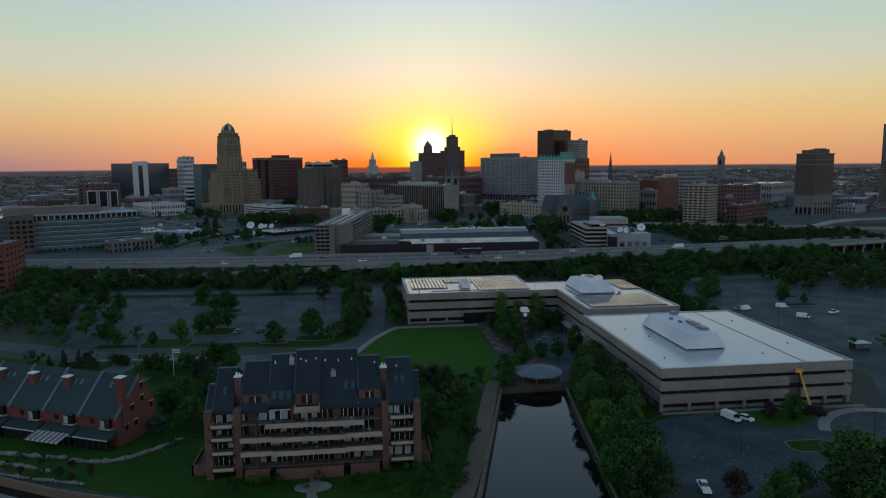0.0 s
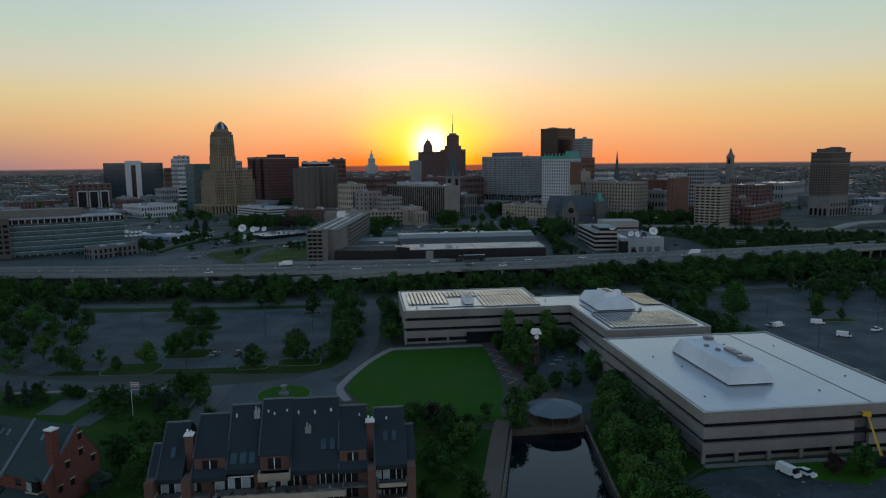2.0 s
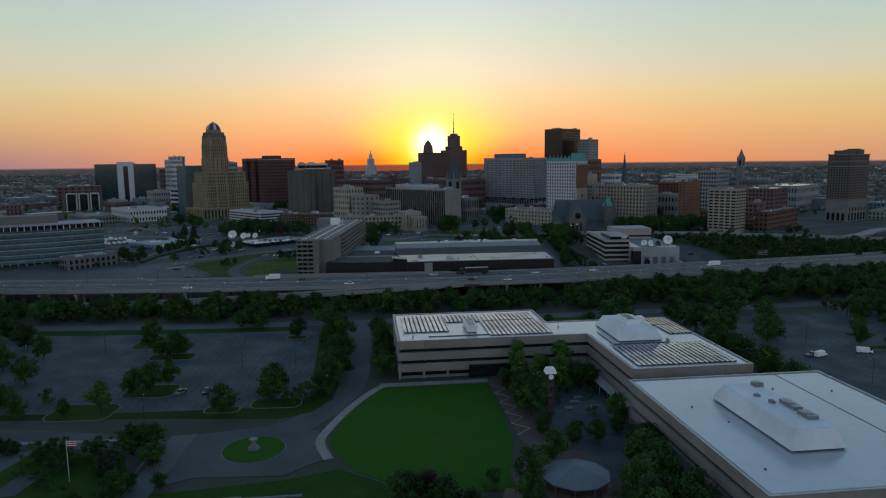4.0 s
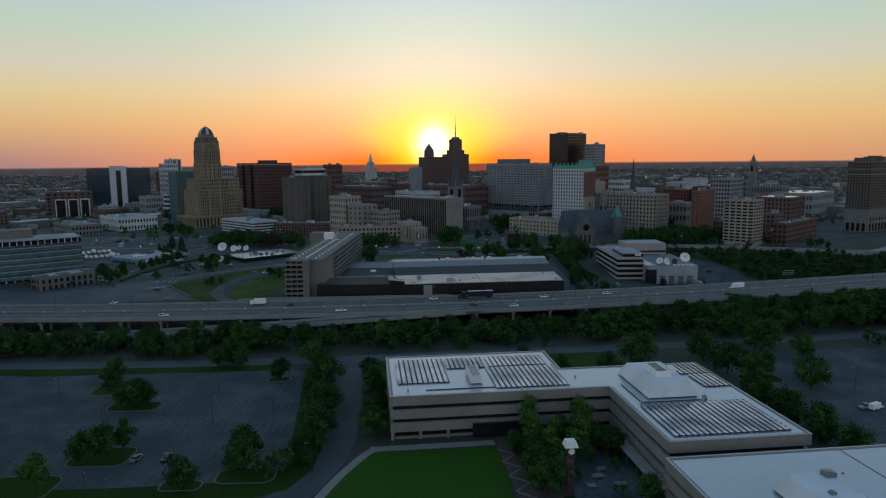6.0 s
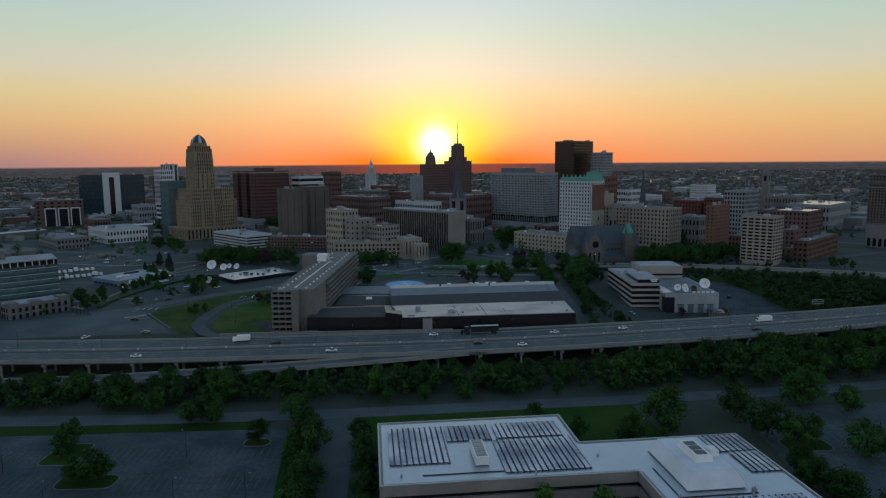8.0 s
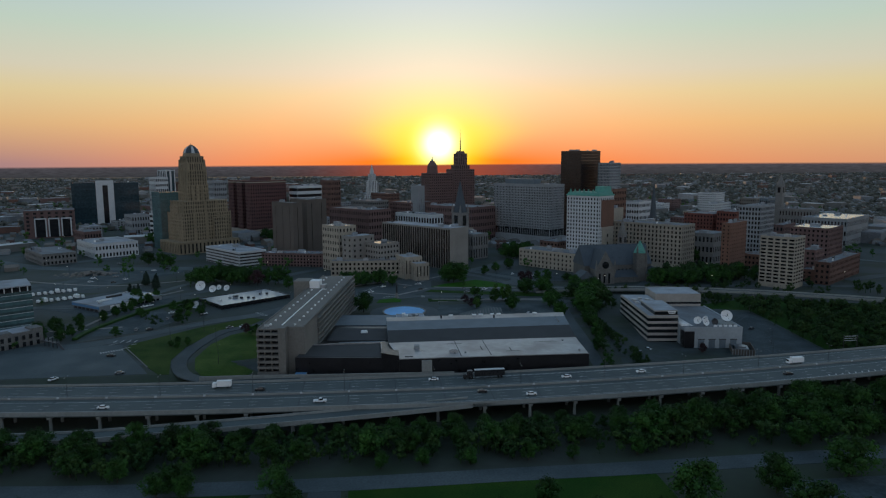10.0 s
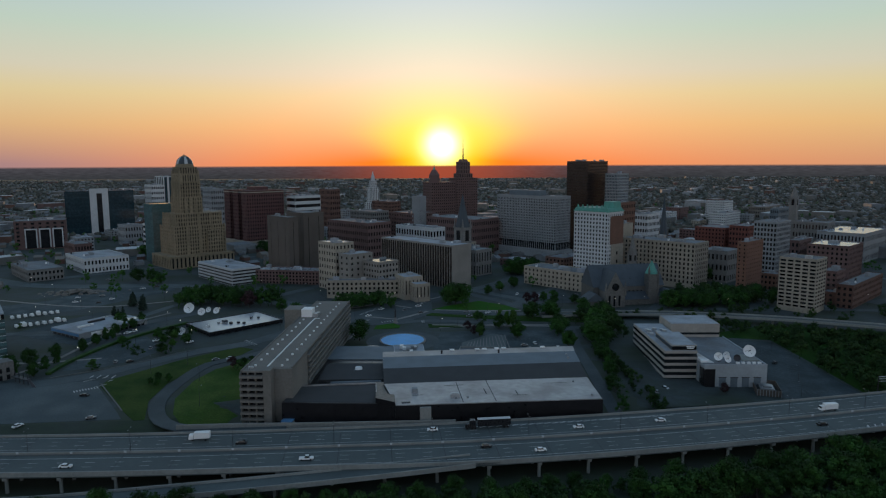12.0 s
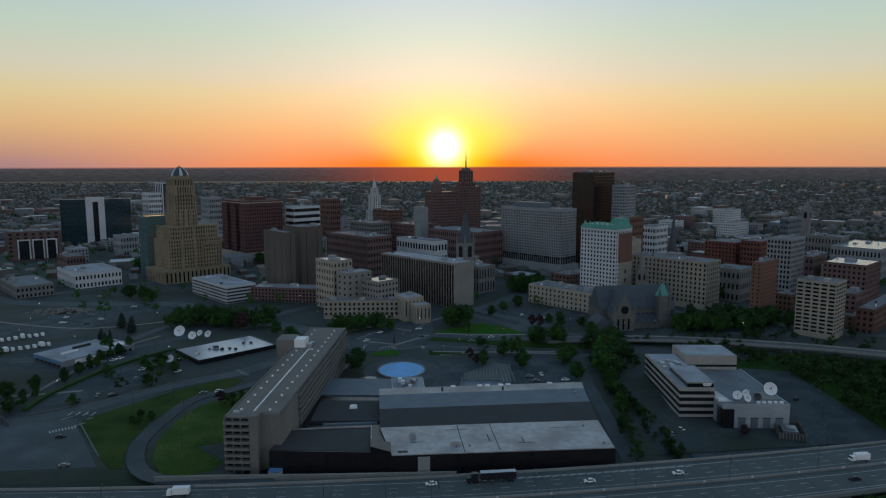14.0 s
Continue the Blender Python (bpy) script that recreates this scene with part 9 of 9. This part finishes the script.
def woodland(spots, leaf, label, leaves=16):
    """Many trees too far off to count, as one mass of trunks and crowns."""
    g = Geo()
    rr = random.Random(len(spots))
    for x, y, h in spots:
        z = land(x, y)
        g.tube((x, y, z - 0.3), (x, y, z + h * 0.5), h * 0.022, h * 0.01, 5)
        for _ in range(9):
            a, q, k = rr.uniform(0, 6.283), math.sqrt(rr.random()) * h * 0.34, rr.random()
            c = Vector((x + math.cos(a) * q * math.sin(math.pi * (0.2 + 0.7 * k)), y + math.sin(a) * q * math.sin(math.pi * (0.2 + 0.7 * k)), z + h * (0.28 + 0.58 * k)))
            r = h * rr.uniform(0.12, 0.2)
            g.add([(c.x + p[0] * r * rr.uniform(0.45, 0.75), c.y + p[1] * r * rr.uniform(0.45, 0.75), c.z + p[2] * r * rr.uniform(0.4, 0.7)) for p in ICO_V], ICO_F)
            for _ in range(leaves):
                d = Vector((rr.gauss(0, 1), rr.gauss(0, 1), rr.gauss(0, 1))).normalized()
                p, s = c + d * r * rr.uniform(0.55, 1.2), h * rr.uniform(0.025, 0.05)
                o = d.orthogonal().normalized() * s
                w = d.cross(o) + d * s * rr.uniform(-0.6, 0.6)
                g.add([tuple(p - o - w * 0.6), tuple(p + o * 0.2 - w), tuple(p + o + w * 0.3), tuple(p - o * 0.3 + w)], [(0, 1, 2, 3)])
    setting("woodland", g, leaf, label, "trees", "stuff")


spots = []
while len(spots) < 420:
    y = 800 + 1100 * fill_rnd.random() ** 1.4
    x = 60 + fill_rnd.uniform(-0.62, 0.62) * y
    if free(x, y, 4):
        spots.append((x, y, fill_rnd.uniform(7, 14)))
woodland(spots, "leaf", "city street trees between far blocks", 10)
spots = []
spots += [(fill_rnd.uniform(-215, -178), fill_rnd.uniform(560, 592), fill_rnd.uniform(4, 8)) for _ in range(14)]
spots += [(fill_rnd.uniform(-140, -50), fill_rnd.uniform(742, 790), fill_rnd.uniform(8, 14)) for _ in range(46)]
spots += [(fill_rnd.uniform(-20, 40), fill_rnd.uniform(722, 748), fill_rnd.uniform(7, 12)) for _ in range(16)]
spots += [(fill_rnd.uniform(-300, -215), fill_rnd.uniform(600, 700), fill_rnd.uniform(4, 8)) for _ in range(20)]
woodland(spots, "leaf", "small trees and shrubs of the slope below the civic tower", 14)
spots = [(fill_rnd.uniform(255, 350), fill_rnd.uniform(702, 748), fill_rnd.uniform(10, 15)) for _ in range(70)]
for i in range(360):
    x = fill_rnd.uniform(280, 440)
    spots.append((x, fill_rnd.uniform(502, 634 - (x - 260) * 0.42), fill_rnd.uniform(7, 12)))
spots += [(fill_rnd.uniform(241, 284), fill_rnd.uniform(618, 656), fill_rnd.uniform(5, 9)) for _ in range(40)]
spots += [(fill_rnd.uniform(159, 168), fill_rnd.uniform(496, 604), fill_rnd.uniform(4.5, 7)) for _ in range(60)]
spots += [(fill_rnd.uniform(166, 192), fill_rnd.uniform(612, 672), fill_rnd.uniform(9, 13)) for _ in range(40)]
spots += [(fill_rnd.uniform(200, 330), fill_rnd.uniform(672, 684), fill_rnd.uniform(4, 8)) for _ in range(34)]
spots += [(fill_rnd.uniform(330, 420), fill_rnd.uniform(640, 690), fill_rnd.uniform(6, 10)) for _ in range(26)]
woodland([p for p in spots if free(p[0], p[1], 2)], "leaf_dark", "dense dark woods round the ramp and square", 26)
spots = [(x + fill_rnd.uniform(-4, 4), hw_near(x) - 14 - fill_rnd.uniform(0, 26), fill_rnd.uniform(5, 9.5)) for x in range(-660, 680, 6) for x in (x / 2,)]
spots += [(x + fill_rnd.uniform(-4, 4), hw_near(x) - 8 - fill_rnd.uniform(0, 7), fill_rnd.uniform(2, 4)) for x in range(-330, 200, 5)]
spots += [(x + fill_rnd.uniform(-4, 4), hw_near(x) - 7 - fill_rnd.uniform(0, 14), fill_rnd.uniform(8, 12)) for x in range(170, 340, 5)]
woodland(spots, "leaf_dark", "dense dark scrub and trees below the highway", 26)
spots = [(x, fill_rnd.uniform(399, hw_near(x) - 15), fill_rnd.uniform(5, 10)) for x in (fill_rnd.uniform(-330, 340) for _ in range(330))]
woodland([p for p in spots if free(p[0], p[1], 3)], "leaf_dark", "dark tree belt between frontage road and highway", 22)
for x, y, h in ((124, 362, 13), (154, 365, 12), (155, 346, 12), (186, 373, 13), (177, 326, 11), (146, 309, 9), (200, 365, 9)):
    plant("broad" if h > 8 else "round", x, y, h, group="roadside trees")
spots = [(fill_rnd.uniform(-235, -125), fill_rnd.uniform(300, 420), fill_rnd.uniform(6, 11)) for _ in range(80)]
spots = [p for p in spots if p[0] < -132 - (p[1] - 300) * 0.25 and free(p[0], p[1], 3)]
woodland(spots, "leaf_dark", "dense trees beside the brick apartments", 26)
spots = [(fill_rnd.uniform(240, 380), fill_rnd.uniform(330, 420), fill_rnd.uniform(7, 12)) for _ in range(190)]
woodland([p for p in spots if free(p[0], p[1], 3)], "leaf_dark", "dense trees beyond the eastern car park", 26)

for x, y, h, k in ((-167.5, 599.5, 5, "round"), (-166, 611.5, 5, "round"), (-162.5, 639, 5, "round"), (-159, 650, 5, "round"), (-159, 666, 5, "round"), (-155, 673.5, 5.5, "round"), (-152.7, 686.6, 6, "round"), (-148, 686, 6, "round"), (-147.4, 703, 6.5, "round"),
                   (-168.6, 708.5, 9, "conifer"), (-163, 711, 9, "conifer"), (-159.7, 746.7, 11, "conifer"), (-172, 758.8, 11, "conifer"), (-137, 590, 5, "pale"), (-92.5, 564, 4, "round"), (-94.7, 556.7, 3.5, "round"), (-163.5, 577.6, 8, "broad"),
                   (-57, 582, 6, "red"), (-51.7, 578, 6, "bush"), (-176, 580, 7, "broad"), (-184, 592, 8, "broad"), (207, 520, 5, "red"), (-108, 648, 6, "pale"), (-98, 640, 6, "broad"), (-104, 630, 5, "pale")):
    plant(k, x, y, h, group="depot street trees")
for x, y, h, k in ((60.5, 294, 13, "upright"), (59.2, 282, 12.5, "upright"), (64.5, 277.5, 12.5, "upright"), (76.8, 291.5, 13, "upright"), (71.4, 277.5, 12.5, "upright"), (54.8, 287.5, 5.5, "round"), (55.5, 280, 7, "round"), (69, 290, 8, "round"),
                   (58, 275, 8, "round"), (57, 268.5, 9, "broad"), (57.2, 258.5, 9, "broad"), (55.4, 264, 7, "round"), (61, 269, 7, "round"), (57, 244.5, 5.5, "round"), (54.8, 225.2, 8, "pale"), (46.4, 216, 8, "broad"), (44.2, 206, 7, "broad"),
                   (63.7, 236.8, 5.5, "round"), (70.4, 237.6, 5.5, "round"), (67, 242, 4, "bush"), (81, 250, 8, "round"), (82, 279, 8, "round"), (80, 285, 7, "round"), (79.6, 227, 8, "broad"), (77.5, 217, 9, "broad"), (76.6, 208, 9, "broad"), (78, 198, 9, "broad"),
                   (73.4, 187, 10, "broad"), (74, 178, 9, "pale"), (67.6, 205, 5, "bush"), (66, 194, 7, "round"), (37, 213, 5, "bush"), (79, 270, 4, "bush"), (67, 266, 3.5, "bush"), (74, 276, 5, "round"), (76, 256, 3, "bush"), (78, 242, 5, "round"), (66, 284, 7, "round"), (62, 288, 7, "round"), (61, 251, 3.5, "bush")):
    plant(k, x, y, h, group="court trees")

# ---- drive, paths and shrubs behind the homes ----
flat("drive", [(-48.4, 257.5), (-41.6, 258), (-44.2, 220.7), (-50.5, 221.6)], "deck", "pale concrete drive to the homes", "road", 0.16)
flat("drive", [(-87, 236), (-83, 252), (-93, 253), (-96, 238)], "asphalt", "short asphalt drive beside the flagpole", "road", 0.14)
flat("drive", [(-82, 226), (-76, 226), (-74, 236), (-80, 238)], "asphalt", "small paved court behind the row houses", "road", 0.14)
road("footpath", [(-112, 259), (-92, 258), (-69, 256.6), (-52, 257)], 0.9, "paving", "pale pavement beside the road", "path", 0.22, 6)
kerb([(-51, 256), (-51.5, 222)], 0.2, 0.3, False)
for k, x, y, h in (("round", -55.5, 255, 4.5), ("round", -58, 254.5, 4), ("bush", -61, 253, 4), ("conifer", -56, 230, 7), ("conifer", -58.5, 233, 6), ("bush", -65.5, 246, 4.5), ("bush", -71, 236, 4), ("round", -78, 244, 4), ("bush", -79.5, 237, 3.5), ("bush", -69, 240, 4), ("bush", -75, 252, 3.5), ("bush", -66, 251, 3.5), ("round", -42.5, 225, 4), ("bush", -73, 231, 3.5), ("bush", -62, 238, 3.5), ("bush", -70, 228, 3), ("bush", -64, 224, 3), ("round", -97, 246, 4), ("bush", -101, 250, 3.5), ("bush", -104, 244, 4)):
    plant(k, x, y, h, group="garden shrubs")

# ---- garden shrubs round the homes and banks ----
def thicket(pts, n, spread, h0, h1, kinds, group):
    line = bend(pts, 1.5)
    for i in range(n):
        p = line[tree_rnd.randrange(len(line))]
        plant(tree_rnd.choice(kinds), p[0] + tree_rnd.uniform(-spread, spread), p[1] + tree_rnd.uniform(-spread, spread), tree_rnd.uniform(h0, h1), group=group)


thicket([(-60, 200), (-56, 212), (-50, 222), (-56, 236)], 16, 3, 2.5, 5.5, ("bush", "round", "bush"), "garden shrubs")
thicket([(-62, 246), (-84, 250), (-106, 256)], 12, 2.5, 2, 4.5, ("bush", "round"), "garden shrubs")
thicket([(-60, 190), (-56, 182), (-52, 174)], 9, 2, 1.5, 3, ("bush",), "garden shrubs")
thicket([(-48, 196), (-46, 184), (-44, 176)], 8, 2, 2, 5, ("round", "bush"), "garden shrubs")
thicket([(16, 166), (20, 180), (22, 196), (20, 208)], 14, 2.5, 2.5, 6, ("bush", "broad", "round"), "garden shrubs")
thicket([(0, 143), (10, 140), (18, 142), (24, 152)], 12, 2, 1.2, 3, ("bush",), "garden shrubs")
thicket([(56.5, 132), (59, 150), (63, 168), (67, 186), (70, 204), (77, 222)], 40, 2.4, 4, 9, ("broad", "pale", "pale"), "bank trees")
thicket([(98, 120), (112, 128), (124, 130)], 7, 3, 6, 10, ("pale", "broad"), "bank trees")
thicket([(146, 252), (148, 280), (148, 316)], 8, 2, 6, 9, ("broad", "round"), "car park trees")

# ---- the far city: roofs and tree crowns to the horizon ----
far_rnd = random.Random(77)


def far_city():
    kinds = {"grey_wall": Geo(), "brown_brick": Geo(), "white_wall": Geo(), "dull_brick": Geo(), "grey_roof": Geo(), "taupe": Geo(), "dark_concrete": Geo()}
    walls = ["grey_wall", "brown_brick", "grey_roof", "grey_roof", "dull_brick", "taupe", "taupe", "grey_wall", "dark_concrete", "dark_concrete"]
    leafy, leafy2 = Geo(), Geo()
    for _ in range(8200):
        y = 800 + 4050 * far_rnd.random() ** 1.6
        half = 0.78 * y + 200
        x = 60 + far_rnd.uniform(-half, half)
        if y < 1500 and abs(x - 60) < 0.7 * y and not free(x, y, 9):
            continue
        if y < 960 and -330 < x < 620:
            continue
        big = far_rnd.random() < 0.07
        w, d, h = (far_rnd.uniform(18, 60), far_rnd.uniform(14, 40), far_rnd.uniform(7, 15)) if big else (far_rnd.uniform(7, 12), far_rnd.uniform(8, 14), far_rnd.uniform(5, 9))
        z = land(x, y) - 0.5
        g = kinds[far_rnd.choice(walls)]
        a = radians(38 if x > -250 else 20) + (0 if far_rnd.random() < 0.7 else 0.6)
        c, s = math.cos(a), math.sin(a)
        pts = [(x + px * c - py * s, y + px * s + py * c) for px, py in ((0, 0), (w, 0), (w, d), (0, d))]
        roof = kinds[far_rnd.choice(("grey_roof", "dark_concrete", "taupe"))]
        if big:
            g.prism(pts, z, z + h)
            mx, my = (pts[0][0] + pts[2][0]) / 2, (pts[0][1] + pts[2][1]) / 2
            kinds["white_wall" if far_rnd.random() < 0.3 else "grey_roof"].prism([(mx + (px - mx) * 0.94, my + (py - my) * 0.94) for px, py in pts], z + h - 0.1, z + h + 0.5)
        else:
            m0, m1 = [(pts[0][i] + pts[3][i]) / 2 for i in (0, 1)], [(pts[1][i] + pts[2][i]) / 2 for i in (0, 1)]
            g.prism(pts, z, z + h * 0.65)
            roof.add([(*p, z + h * 0.65) for p in pts] + [(*m0, z + h), (*m1, z + h)], [(0, 1, 5, 4), (2, 3, 4, 5), (3, 0, 4), (1, 2, 5), (0, 3, 2, 1)])
    for _ in range(21000):
        y = 900 + 4080 * far_rnd.random() ** 1.35
        half = 0.80 * y + 200
        x = 60 + far_rnd.uniform(-half, half)
        if y < 1500 and abs(x - 60) < 0.7 * y and (y < 1250 or not free(x, y, 6)):
            continue
        r = far_rnd.uniform(3.0, 6.5)
        z = land(x, y) + r * 0.7
        (leafy if far_rnd.random() < 0.6 else leafy2).add([(x + p[0] * r * far_rnd.uniform(0.7, 1.4), y + p[1] * r * far_rnd.uniform(0.7, 1.4), z + p[2] * r * far_rnd.uniform(0.6, 1.1)) for p in ICO_V], ICO_F)
    for k, g in kinds.items():
        setting("far_roofs", g, k, "distant low roofs of the city to the horizon", "distant houses", "stuff")
    # crowns carry painted haze in place of plain leaf green
    setting("far_trees", leafy, "far_leaf_haze", "distant tree crowns between roofs, greyed by painted haze", "distant trees", "stuff")
    setting("far_trees", leafy2, "far_leaf_haze", "distant tree crowns between roofs, greyed by painted haze", "distant trees", "stuff")


far_city()


# ---- timber seawalls, waterside path, litter, lit lamps ----
for nm, pts in (("seawall", [(18.9, 119), (42.8, 206.2)]), ("seawall", [(43.4, 206.1), (63.4, 206.1)]), ("seawall", [(63.7, 206), (42.0, 60)])):
    wall_ = thing(nm, "dark weathered timber seawall with posts", "seawall", kind="structure")
    (ax, ay), (bx, by) = pts
    part("boards", Geo().ribbon([(ax, ay, 0.35), (bx, by, 0.35)], 0.22, 0, 2.6), "dark_metal", wall_)
    n_post = int(math.hypot(bx - ax, by - ay) / 2.4)
    for i in range(n_post + 1):
        x, y = ax + (bx - ax) * i / n_post, ay + (by - ay) * i / n_post
        part("post", Geo().frustum(x, y, -2.4, 0.2, 0.75, 0.17, 7), "wood", wall_)
    part("cap_rail", Geo().ribbon([(ax, ay, 0.45), (bx, by, 0.45)], 0.3, 0, 0.1), "wood", wall_)
litter = Geo()
for _ in range(150):
    x, y = fill_rnd.uniform(74, 150), fill_rnd.uniform(130, 170)
    a, q = fill_rnd.uniform(0, 6.28), fill_rnd.uniform(0.08, 0.28)
    litter.prism([(x + q * math.cos(a + k), y + q * math.sin(a + k)) for k in (0, 1.6, 3.1, 4.7)], 0.04, 0.1)
setting("leaf_litter", litter, "paving", "pale scraps and leaves strewn on the car park", "litter", "stuff")
for x, y in ((-230, 720), (-205, 742), (-180, 700), (-150, 770), (-120, 800), (-95, 640), (-108, 668), (-125, 690), (-90, 700), (-80, 820), (-260, 820), (-240, 760), (-300, 860), (-330, 930), (-250, 910), (-40, 830), (100, 756), (130, 745), (120, 690), (84, 664), (70, 650), (150, 650), (215, 700), (240, 705), (300, 690), (-20, 760), (30, 745), (60, 728), (20, 668), (175, 715), (205, 690), (350, 700), (420, 690), (330, 750), (450, 760), (-420, 1000), (-380, 1090), (-300, 1120), (-340, 980)):
    lamp_post(x, y, land(x, y), 9, (x * 31) % 360, lit=True)

heap = Geo()
heap_rnd = random.Random(31)
for _ in range(140):
    x, y = heap_rnd.gauss(0, 14), heap_rnd.gauss(0, 6)
    q = heap_rnd.uniform(0.6, 2.2)
    z = 3.4 * math.exp(-(x / 15) ** 2 - (y / 6) ** 2)
    heap.add([(-242 + x * 0.95 + y * 0.2 + p[0] * q * heap_rnd.uniform(0.7, 1.3), 824 - x * 0.1 + y + p[1] * q * heap_rnd.uniform(0.7, 1.3), land(-242, 824) + z + p[2] * q * 0.6) for p in ICO_V], ICO_F)
setting("rubble_heap", heap, "taupe", "brown heap of demolition rubble on the lot", "rubble", "stuff")
